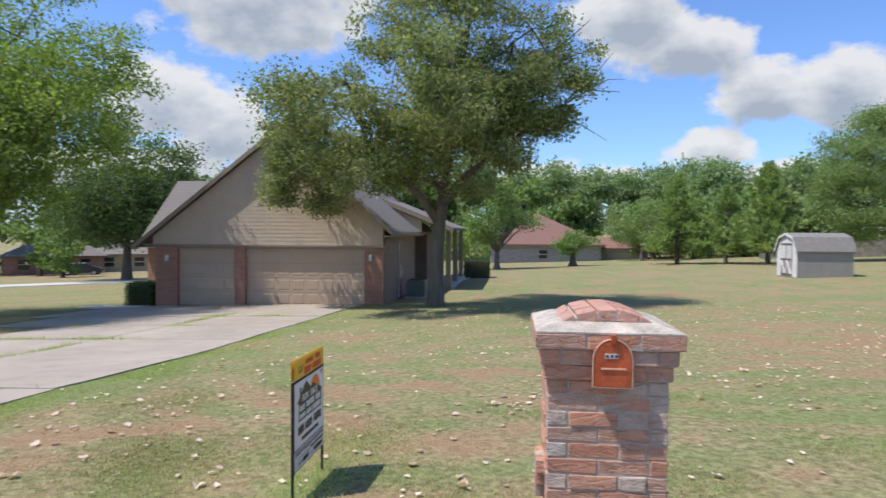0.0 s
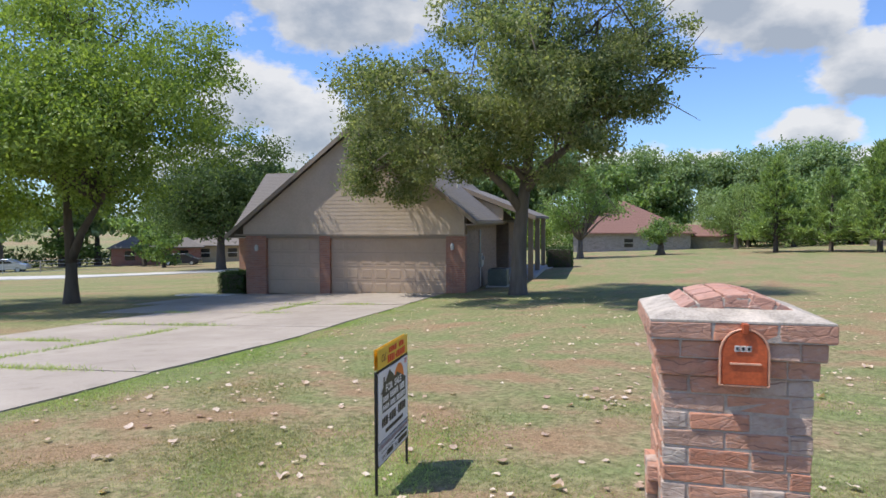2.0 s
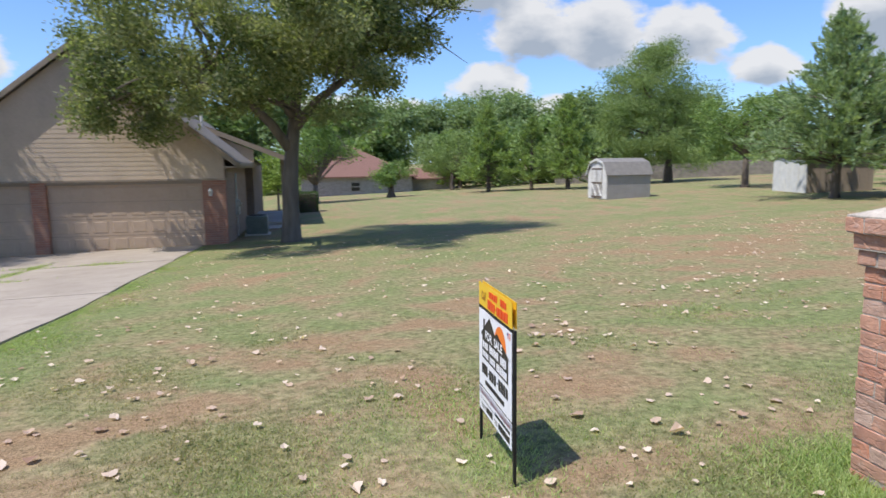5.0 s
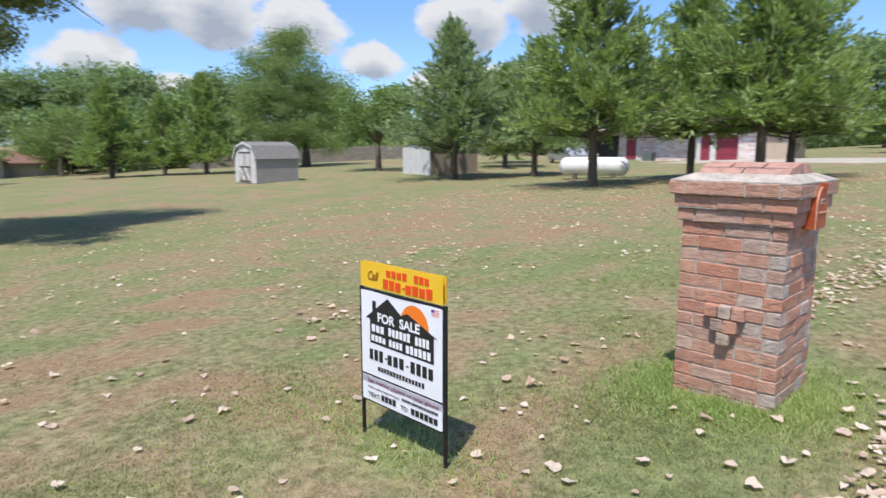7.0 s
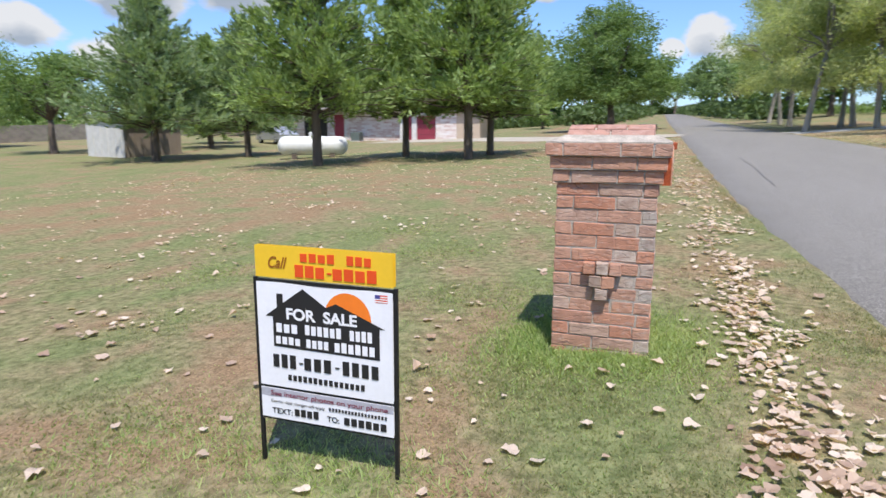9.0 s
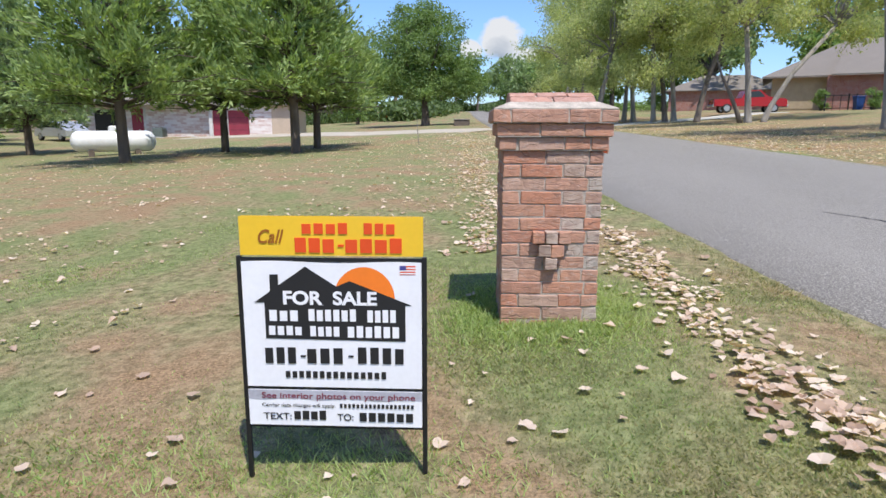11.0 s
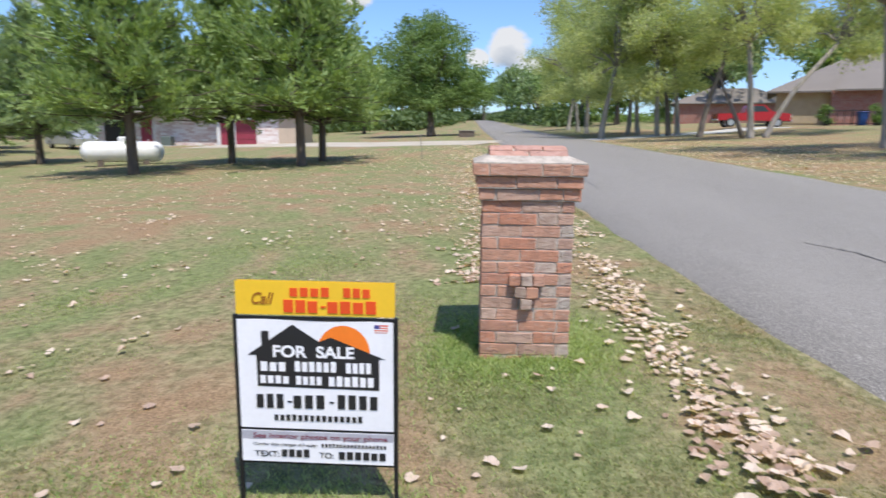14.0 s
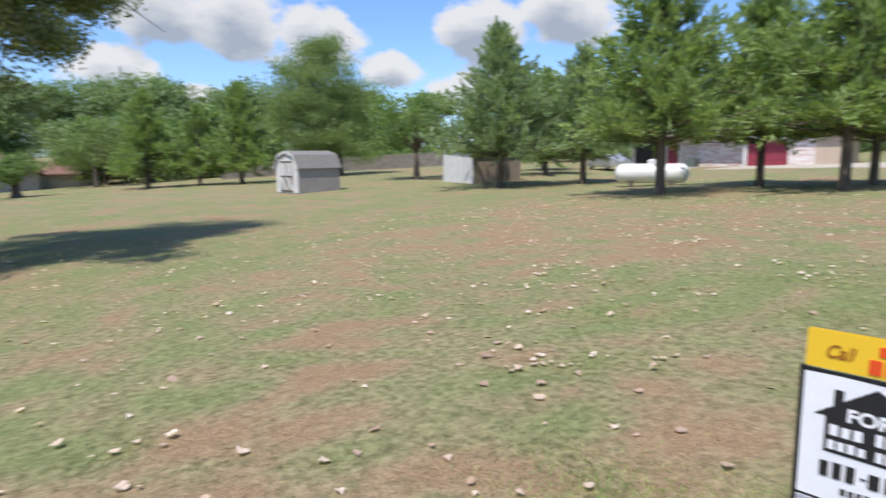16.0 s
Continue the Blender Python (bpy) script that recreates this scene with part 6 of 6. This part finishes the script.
def right_house():
    x, y = 55.0, -26.8
    zb = gz(x, y - 5) + 0.05
    h = thing("opposite_house", pose(x, y, zb, 0, 0, -25), "tan and red brick house with a wide shingle roof", "house")
    H = 2.75
    part("wall", boxed(0, 0.25, -4.2, 0, -0.6, H), MAT["tan_wall"], h)
    part("wall", boxed(-0.8, -0.55, -8.8, -4.2, -0.6, H), MAT["red_brick"], h)
    part("wall", boxed(-0.55, 0.0, -4.4, -4.2, -0.6, H), MAT["red_brick"], h)
    part("wall", boxed(1.4, 1.65, -18, -8.8, -0.6, H), MAT["red_brick"], h)
    part("wall", boxed(0.25, 10, -0.25, 0, -0.6, H), MAT["red_brick"], h)
    # near-black sheet that paints the shade of a recessed porch
    part("porch_shade", boxed(1.3, 1.395, -14, -10, 0.0, 2.4), MAT["dark"], h)
    part("garage_door", boxed(-0.04, -0.003, -3.4, -0.6, 0.0, 2.2), MAT["tan_wall"], h, "closed tan garage door")
    roof_plane(h, [(-0.7, 0.8, H), (-0.7, -4.6, H), (5.5, -8.0, 6.2), (5.5, -5.6, 6.1)], 0.15, MAT["shingle_tan"])
    roof_plane(h, [(-1.5, -4.4, H + 0.05), (-1.5, -9.4, H + 0.05), (5.5, -13, 6.3), (5.5, -6.0, 6.3)], 0.15, MAT["shingle_tan"])
    roof_plane(h, [(-0.4, -8.9, H), (-0.4, -19, H), (5.8, -19, 7.2), (5.8, -11.5, 7.2)], 0.15, MAT["shingle_tan"])
    roof_plane(h, [(-0.7, 0.8, H), (5.5, -5.6, 6.1), (11, 0.8, H)], 0.15, MAT["shingle_tan"])
    return h


right_house()


def iron_fence():
    f = thing("iron_fence", None, "black iron rail fence beside the brick house", "fence")
    (x0, y0), (x1, y1) = (49.5, -28.6), (44.3, -37.4)
    n = 19
    for i in range(n + 1):
        x, y = x0 + (x1 - x0) * i / n, y0 + (y1 - y0) * i / n
        z = gz(x, y)
        w = 0.04 if i % 3 == 0 else 0.02
        part("post", boxed(x - w, x + w, y - w, y + w, z - 0.1, z + 1.3), MAT["iron"], f)
    for dz in (0.2, 1.2):
        part("rail", cylinder(shape(), (x0, y0, gz(x0, y0) + dz), (x1, y1, gz(x1, y1) + dz), 0.03, 6), MAT["iron"], f)


iron_fence()


def wheelie_bin(x, y, mat, label):
    b = thing("wheelie_bin", on_ground(x, y), label, "bin", "bins")
    bm = shape()
    lo = [bm.verts.new(p) for p in ((-0.22, -0.24, 0.03), (0.22, -0.24, 0.03), (0.22, 0.24, 0.03), (-0.22, 0.24, 0.03))]
    hi = [bm.verts.new(p) for p in ((-0.3, -0.32, 1.0), (0.3, -0.32, 1.0), (0.3, 0.32, 1.0), (-0.3, 0.32, 1.0))]
    for i in range(4):
        bm.faces.new((lo[i], lo[(i + 1) % 4], hi[(i + 1) % 4], hi[i]))
    bm.faces.new(hi)
    bm.faces.new(lo[::-1])
    part("body", bm, mat, b)
    part("lid", boxed(-0.34, 0.34, -0.36, 0.36, 1.0, 1.08, 0.03), mat, b)
    for s in (-1, 1):
        part("wheel", cylinder(shape(), (0.24, s * 0.2 - 0.03, 0.1), (0.24, s * 0.2 + 0.03, 0.1), 0.1), MAT["tyre"], b)


wheelie_bin(48.4, -30.6, MAT["bin_blue"], "blue plastic wheeled bin beside the brick wall")
wheelie_bin(48.0, -31.7, MAT["bin_green"], "grey-green plastic wheeled bin beside the brick wall")


def wheel(parent, x, y, r, w):
    t = part("wheel", tube(shape(), [(x, y - w / 2, r), (x, y - w / 2 + 0.03, r), (x, y + w / 2 - 0.03, r), (x, y + w / 2, r)], [r * 0.9, r, r, r * 0.9], 20), MAT["tyre"], parent)
    for s in (-1, 1):
        part("rim", cylinder(shape(), (x, y + s * (w / 2 + 0.002), r), (x, y + s * (w / 2 + 0.012), r), r * 0.62, 14), MAT["metal"], t)


def pickup(m, paint, label):
    t = thing("pickup_truck", m, label, "truck")
    body = [(-2.9, 0.55), (-2.9, 1.12), (-0.75, 1.12), (-0.72, 1.2), (-0.42, 1.82), (0.75, 1.86), (1.35, 1.28), (2.75, 1.16), (2.88, 1.0), (2.9, 0.5)]
    bm = prism(body, -0.92, 0.92)
    bmesh.ops.bevel(bm, geom=[e for e in bm.edges if abs(e.verts[0].co.y - e.verts[1].co.y) < 0.01], offset=0.05, segments=2, affect="EDGES")
    part("body", bm, paint, t, smooth=False)
    part("bed", boxed(-2.82, -0.85, -0.78, 0.78, 1.0, 1.125), MAT["dark"], t)
    for s in (-1, 1):
        part("side_window", prism([(-0.45, 1.25), (-0.28, 1.74), (0.68, 1.77), (1.1, 1.3)], s * 0.925 - 0.004, s * 0.925 + 0.004), MAT["glass"], t)
        for x in (-1.85, 1.85):
            wheel(t, x, s * 0.8, 0.39, 0.26)
        part("headlight", boxed(2.84, 2.915, s * 0.7 - 0.16, s * 0.7 + 0.16, 0.82, 1.02, 0.02), MAT["white_paint"], t)
        part("tail_light", boxed(-2.92, -2.88, s * 0.82 - 0.06, s * 0.82 + 0.06, 0.75, 1.08), MAT["maroon"], t)
    part("windscreen", prism([(0.80, 1.80), (1.33, 1.30), (1.36, 1.33), (0.83, 1.83)], -0.8, 0.8), MAT["glass"], t)
    part("bumper", boxed(2.88, 3.0, -0.9, 0.9, 0.45, 0.65, 0.03), MAT["metal"], t)
    part("bumper", boxed(-3.0, -2.9, -0.9, 0.9, 0.5, 0.66, 0.03), MAT["metal"], t)


pickup(on_ground(51.8, -23.4, -96), MAT["red_car"], "red pickup truck parked on a drive")


def saloon(m, paint, label):
    t = thing("parked_car", m, label, "car", "parked cars")
    body = [(-2.2, 0.3), (-2.25, 0.8), (-1.7, 0.95), (-1.1, 1.42), (0.5, 1.45), (1.25, 0.98), (2.1, 0.82), (2.25, 0.6), (2.2, 0.3)]
    bm = prism(body, -0.86, 0.86)
    bmesh.ops.bevel(bm, geom=list(bm.edges), offset=0.05, segments=1, affect="EDGES")
    part("body", bm, paint, t)
    for s in (-1, 1):
        part("side_window", prism([(-1.35, 0.98), (-1.0, 1.35), (0.45, 1.38), (1.0, 1.0)], s * 0.865 - 0.004, s * 0.865 + 0.004), MAT["glass"], t)
        for x in (-1.4, 1.4):
            wheel(t, x, s * 0.76, 0.31, 0.2)


saloon(on_ground(-50.5, 66.0, 20), MAT["dark_car"], "dark car parked before a far house")
saloon(on_ground(-62, 52, 30), MAT["silver_car"], "silver car parked beside the far fence")
saloon(on_ground(112, 12.6, 75), MAT["red_car"], "red car parked beyond the road tree")
saloon(on_ground(43.2, 30.5, 60), MAT["silver_car"], "silver car parked beside the white brick house")


def plain_house(name, x, y, turn, w, d, wall, roof, label):
    h = thing(name, on_ground(x, y, turn), label, "house", "far houses")
    part("wall", boxed(-w / 2, w / 2, -d / 2, d / 2, -0.5, 2.5), wall, h)
    roof_plane(h, [(-w / 2 - 0.5, -d / 2 - 0.5, 2.45), (w / 2 + 0.5, -d / 2 - 0.5, 2.45), (w / 2 - d * 0.45, 0, 4.6), (-w / 2 + d * 0.45, 0, 4.6)], 0.12, roof)
    roof_plane(h, [(-w / 2 - 0.5, d / 2 + 0.5, 2.45), (-w / 2 + d * 0.45, 0, 4.6), (w / 2 - d * 0.45, 0, 4.6), (w / 2 + 0.5, d / 2 + 0.5, 2.45)], 0.12, roof)
    roof_plane(h, [(-w / 2 - 0.5, -d / 2 - 0.5, 2.45), (-w / 2 + d * 0.45, 0, 4.6), (-w / 2 - 0.5, d / 2 + 0.5, 2.45)], 0.12, roof)
    roof_plane(h, [(w / 2 + 0.5, -d / 2 - 0.5, 2.45), (w / 2 + 0.5, d / 2 + 0.5, 2.45), (w / 2 - d * 0.45, 0, 4.6)], 0.12, roof)
    for k in (-0.3, 0.0, 0.3):
        wd = part("window", boxed(k * w - 0.6, k * w + 0.6, -d / 2 - 0.04, -d / 2 - 0.003, 0.8, 2.0), MAT["glass"], h)
        part("window_frame", boxed(k * w - 0.68, k * w + 0.68, -d / 2 - 0.06, -d / 2 - 0.042, 1.36, 1.44), MAT["white_paint"], wd)


plain_house("distant_house", -60, 74, 35, 11, 8, MAT["red_brick"], MAT["shingle"], "red brick house far beyond the drive")
plain_house("distant_house", -52, 80, 30, 12, 8, MAT["tan_wall"], MAT["shingle_tan"], "tan house far beyond the drive")
plain_house("distant_house", -84, 60, 40, 14, 8, MAT["white_paint"], MAT["street"], "low pale house behind the far fence")
plain_house("distant_house", 122, 27, 80, 16, 9, MAT["tan_wall"], MAT["shingle_tan"], "tan house far along the road")
plain_house("distant_house", 86, -35, 70, 14, 9, MAT["red_brick"], MAT["shingle_tan"], "red brick house far across the road")


# ---- fences ----
def board_fence(pts, label):
    f = thing("board_fence", None, label, "fence")
    rng = np.random.default_rng(17)
    V, Fc = [], []
    for (x0, y0), (x1, y1) in zip(pts[:-1], pts[1:]):
        L = math.hypot(x1 - x0, y1 - y0)
        n = int(L / 0.3)
        dx, dy = (x1 - x0) / L, (y1 - y0) / L
        for i in range(n):
            cx, cy = x0 + dx * (i + 0.5) * 0.3, y0 + dy * (i + 0.5) * 0.3
            z, hh, off = gz(cx, cy), 1.75 + rng.normal(0, 0.025), rng.normal(0, 0.012)
            b = len(V)
            for s in (-0.135, 0.135):
                for w in (-0.012, 0.012):
                    for zz in (z - 0.1, z + hh):
                        V.append((cx + dx * s - dy * (w + off), cy + dy * s + dx * (w + off), zz))
            Fc += [(b, b + 1, b + 3, b + 2), (b + 4, b + 6, b + 7, b + 5), (b, b + 4, b + 5, b + 1), (b + 2, b + 3, b + 7, b + 6), (b + 1, b + 5, b + 7, b + 3)]
    tagged(from_arrays("boarding", np.array(V), np.array([list(q) for q in Fc]), MAT["fence"], f), kind="stuff")
    bm = shape()
    for (x0, y0), (x1, y1) in zip(pts[:-1], pts[1:]):
        for dz in (0.4, 1.4):
            cylinder(bm, (x0, y0 + 0.06, gz(x0, y0) + dz), (x1, y1 + 0.06, gz(x1, y1) + dz), 0.045, 4)
    part("rails", bm, MAT["fence"], f)


board_fence([(26, 68), (40, 66), (58, 60), (70, 50)], "weathered grey board fence behind the back lots")


def wire_fence(pts, label):
    f = thing("wire_fence", None, label, "fence")
    for (x0, y0), (x1, y1) in zip(pts[:-1], pts[1:]):
        L = math.hypot(x1 - x0, y1 - y0)
        n = max(2, int(L / 3))
        for i in range(n):
            x, y = x0 + (x1 - x0) * i / n, y0 + (y1 - y0) * i / n
            part("post", cylinder(shape(), (x, y, gz(x, y) - 0.1), (x, y, gz(x, y) + 1.2), 0.035, 6), MAT["metal"], f)
        for dz in (0.15, 0.5, 0.85, 1.2):
            part("rail", cylinder(shape(), (x0, y0, gz(x0, y0) + dz), (x1, y1, gz(x1, y1) + dz), 0.02, 4), MAT["metal"], f)


wire_fence([(-62, 42), (-56.4, 46.7), (-49.8, 53.2)], "grey wire fence along the far drive")


# ---- small things by the road ----
stake = thing("marker_stake", on_ground(21.7, 2.3), "thin leaning wooden stake in the grass", "stake")
part("shaft", cylinder(shape(), (0, 0, -0.1), (0.02, 0.08, 1.0), 0.015, 6), MAT["fence"], stake)
crate = thing("culvert_headwall", on_ground(54.3, 0.7), "low dark block beside the gravel drive", "culvert")
part("block", boxed(-0.3, 0.3, -0.7, 0.7, -0.1, 0.5, 0.03), MAT["brown_board"], crate)
part("top", boxed(-0.36, 0.36, -0.76, 0.76, 0.5, 0.6, 0.02), MAT["fence"], crate)


# ---- grass and fallen leaves ----
def scatter_blades(name, xy, height, rng, mat, label, width=0.006):
    n = len(xy)
    z = ground_z(xy[:, 0], xy[:, 1])
    a = rng.random(n) * 2 * math.pi
    lean = rng.uniform(0.4, 1.9, n)
    side = np.stack([np.cos(a), np.sin(a), np.zeros(n)], 1) * (width * rng.uniform(0.6, 1.4, n))[:, None]
    b = rng.random(n) * 2 * math.pi
    tip = np.stack([np.cos(b) * lean, np.sin(b) * lean, np.ones(n)], 1)
    tip *= (height / np.linalg.norm(tip, axis=1))[:, None]
    p = np.stack([xy[:, 0], xy[:, 1], z - 0.012], 1)
    V = np.stack([p - side, p + side, p + tip], 1).reshape(-1, 3)
    i = np.arange(n) * 3
    ob = from_arrays(name, V, np.stack([i, i + 1, i + 2], 1), mat)
    mark_dry(ob, np.repeat(xy[:, 0], 3), np.repeat(xy[:, 1], 3))
    tagged(ob, label, "grass", kind="stuff")


def grass():
    rng = np.random.default_rng(51)
    n = 500000
    x = rng.normal(-1.8, 3.6, n)
    y = -1.7 + np.abs(rng.normal(0, 4.0, n))
    # thin out with distance from the path of the walk
    near = np.hypot(x + 2.5, y - 1.0)
    keep = rng.random(n) < np.clip(1.25 - near / 9.5, 0.25, 1)
    keep &= ~((np.abs(x) < 0.29) & (np.abs(y) < 0.29))
    keep &= x > -6.25
    keep &= y > road_edge(x) + 0.02
    keep &= rng.random(n) > np.clip((dryness(x, y) - 0.45) * 2.0, 0, 0.8)
    x, y = x[keep], y[keep]
    h = rng.uniform(0.012, 0.034, len(x))
    scatter_blades("lawn_grass", np.stack([x, y], 1), h, rng, MAT["blade"], "short mown grass blades on the lawn")
    # taller tufts round the pillar's foot, the sign's legs and the road's edge
    pts = []
    a = rng.random(16000) * 2 * math.pi
    r = 0.3 + np.abs(rng.normal(0, 0.22, 16000))
    q = np.stack([np.cos(a), np.sin(a)], 1)
    q = q / np.max(np.abs(q), axis=1)[:, None] * r[:, None]
    pts.append(q[np.max(np.abs(q), axis=1) > 0.288])
    pts.append(rng.normal((-1.87, 0.95), (0.12, 0.35), (3500, 2)))
    xe = rng.uniform(-5, 18, 14000)
    edge = np.stack([xe, road_edge(xe) + 0.02 + np.abs(rng.normal(0, 0.14, 14000))], 1)
    xy = np.concatenate(pts)
    scatter_blades("grass_tuft", xy, 0.022 + 0.065 * rng.random(len(xy)) ** 1.6, rng, MAT["green_blade"], "taller fresh green grass round the pillar and sign", 0.0045)
    scatter_blades("verge_grass", edge, rng.uniform(0.02, 0.055, len(edge)), rng, MAT["blade"], "uncut straw-coloured grass along the road edge", 0.0045)
    # fresh green patches
    gp = []
    for c, r, m in (((0.3, 0.2), 0.75, 19000), ((2.5, 2.2), 1.0, 14000), ((-1.9, 1.5), 0.5, 9000), ((-6.0, 4.0), 0.35, 9000), ((-0.8, -0.9), 0.5, 5000), ((1.2, 3.6), 0.8, 9000), ((-2.9, 0.2), 0.5, 8000)):
        q = rng.normal(c, (r, r), (m, 2))
        gp.append(q)
    q = np.stack([-6.2 + np.abs(rng.normal(0, 0.35, 30000)), rng.uniform(0, 14, 30000)], 1)
    gp.append(q)
    gp.append(np.stack([rng.normal(-6.2, 0.05, 26000), -1.6 + 22 * rng.random(26000) ** 1.2], 1))
    xy = np.concatenate(gp)
    xy = xy[(xy[:, 1] > road_edge(xy[:, 0]) + 0.05) & (xy[:, 0] > -6.33) & ~((np.abs(xy[:, 0]) < 0.29) & (np.abs(xy[:, 1]) < 0.29))]
    scatter_blades("green_grass", xy, rng.uniform(0.015, 0.04, len(xy)), rng, MAT["green_blade"], "patches of fresh green grass on the lawn", 0.006)
    # weeds in the driveway joints
    w = []
    for y0 in (1.3, 4.2, 7.1, 10.0, 12.9, 15.8):
        for k in range(3):
            c = rng.uniform(-12.6, -6.8)
            m = rng.integers(120, 460)
            w.append(np.stack([rng.normal(c, 0.4, m), rng.normal(y0, 0.08, m)], 1))
    for k in range(7):
        c = rng.uniform(3, 17)
        w.append(np.stack([rng.normal(-9.68, 0.06, 500), rng.normal(c, 0.5, 500)], 1))
    xy = np.concatenate(w)
    scatter_blades("joint_weeds", xy, rng.uniform(0.05, 0.16, len(xy)), rng, MAT["green_blade"], "green weeds growing in the driveway joints", 0.008)


grass()


# tar-sealed cracks in the road
def road_crack(name, pts, width):
    rng = np.random.default_rng(len(pts) + int(pts[0][0] * 10))
    bm = shape()
    prev = None
    for (x0, y0), (x1, y1) in zip(pts[:-1], pts[1:]):
        for u in np.linspace(0, 1, 14):
            x, y = x0 + (x1 - x0) * u, y0 + (y1 - y0) * u + rng.normal(0, 0.007)
            r = (road_edge(x) - y) / (road_edge(x) - ROAD_FAR)
            z = max(gz(x, y), float(along_z(x)) + 0.05) + 0.017 + 0.05 * (1 - (2 * r - 1) ** 2)
            w = width * rng.uniform(0.5, 1.3)
            row = [bm.verts.new((x, y - w, z)), bm.verts.new((x, y + w, z))]
            if prev:
                bm.faces.new((prev[0], prev[1], row[1], row[0]))
            prev = row
    tagged(part(name, bm, MAT["tar"]), "dark tar-filled crack across the worn asphalt", "road crack", kind="structure")


road_crack("road_crack", [(1.2, -4.1), (2.1, -3.92), (2.84, -3.87), (3.4, -3.6)], 0.014)
road_crack("road_crack", [(9.0, -2.35), (11.0, -2.42), (13.5, -2.55), (17.0, -2.6)], 0.009)


def fallen_leaves():
    rng = np.random.default_rng(61)
    pts = []
    n = 2600
    p = np.stack([rng.uniform(-7, 30, n), -1.5 + 20 * rng.random(n) ** 1.3], 1)
    pts.append(p[p[:, 0] > -6.2])
    # loose groups
    for k in range(38):
        c = (rng.uniform(-5.5, 9), rng.uniform(-0.3, 9))
        m = rng.integers(4, 14)
        pts.append(rng.normal(c, (0.28, 0.25), (m, 2)))
    # the drift along the road's edge, thickest beside the pillar
    pts.append(rng.normal((-0.6, -0.97), (0.5, 0.13), (60, 2)))
    m, heaps = 1050, 80
    hx = -1.9 + 13.3 * rng.random(heaps) ** 1.3
    hy = -0.94 + 0.03 * np.sin(hx * 2.1) + rng.normal(0, 0.075, heaps) * (0.9 + 0.06 * (hx + 3))
    k = rng.integers(0, heaps, m)
    x, y = hx[k] + rng.normal(0, 0.15, m), hy[k] + rng.normal(0, 0.085, m) * (0.9 + 0.05 * (hx[k] + 3))
    pts.append(np.stack([x, y], 1))
    m = 1500
    x = 1.6 + 24 * rng.random(m) ** 1.2
    y = 0.22 + 0.1 * np.sin(x * 0.9) + rng.normal(0, 0.2, m) * (0.7 + 0.04 * x)
    pts.append(np.stack([x, y], 1))
    m = 2600
    pts.append(np.stack([rng.uniform(4, 40, m), rng.normal(0.2, 1.3, m)], 1))
    m = 11500
    pts.append(np.stack([rng.uniform(4, 46, m), -8.8 - np.abs(rng.normal(0, 3.4, m))], 1))
    m = 1600
    pts.append(np.stack([rng.uniform(8, 30, m), rng.uniform(3, 16, m)], 1))
    p = np.concatenate(pts)
    p = p[~((np.abs(p[:, 0]) < 0.38) & (np.abs(p[:, 1]) < 0.38))]
    p = p[(p[:, 1] > road_edge(p[:, 0]) + 0.08) | (p[:, 1] < -8.7)]
    n = len(p)
    z = ground_z(p[:, 0], p[:, 1])
    drift = np.exp(-((p[:, 1] + 0.98) / 0.25) ** 2) * (p[:, 1] > -3)
    z = z + rng.uniform(0.010, 0.022, n) + drift * rng.uniform(0, 0.03, n)
    size = 0.030 + 0.052 * rng.random(n) ** 1.4
    # a cottonwood leaf: broad triangle, curled along the midrib
    outline = np.array([(-0.46, 0.0), (-0.50, 0.16), (-0.36, 0.42), (-0.08, 0.50), (0.16, 0.36), (0.34, 0.20), (0.62, 0.0), (0.34, -0.20), (0.16, -0.36), (-0.08, -0.50), (-0.36, -0.42), (-0.50, -0.16), (0.02, 0.0)])
    a = rng.random(n) * 2 * math.pi
    tx, ty = rng.normal(0, 0.15, n), rng.normal(0, 0.15, n)
    curl = np.abs(rng.normal(0.05, 0.3, n)) + 0.03
    V = np.zeros((n, 13, 3))
    wave = rng.normal(0, 0.045, (n, 13))
    bend = rng.normal(0.15, 0.3, n)
    for k, (u, v) in enumerate(outline):
        uu, vv = u * size, v * size * rng.uniform(0.8, 1.2, n)
        h = curl * np.abs(v) * size * 1.0 + bend * size * u * u + wave[:, k] * size
        V[:, k, 0] = p[:, 0] + np.cos(a) * uu - np.sin(a) * vv
        V[:, k, 1] = p[:, 1] + np.sin(a) * uu + np.cos(a) * vv
        V[:, k, 2] = z + h + tx * uu + ty * vv + np.abs(tx) * size * 0.3
    i = np.arange(n) * 13
    Fc = np.concatenate([np.stack([i + q, i + (q + 1) % 12, i + 12], 1) for q in range(12)])
    ob = from_arrays("fallen_leaves", V.reshape(-1, 3), Fc, MAT["dead_leaf"])
    tagged(ob, "dry pale brown cottonwood leaves scattered over the grass", "leaves", kind="stuff")


fallen_leaves()
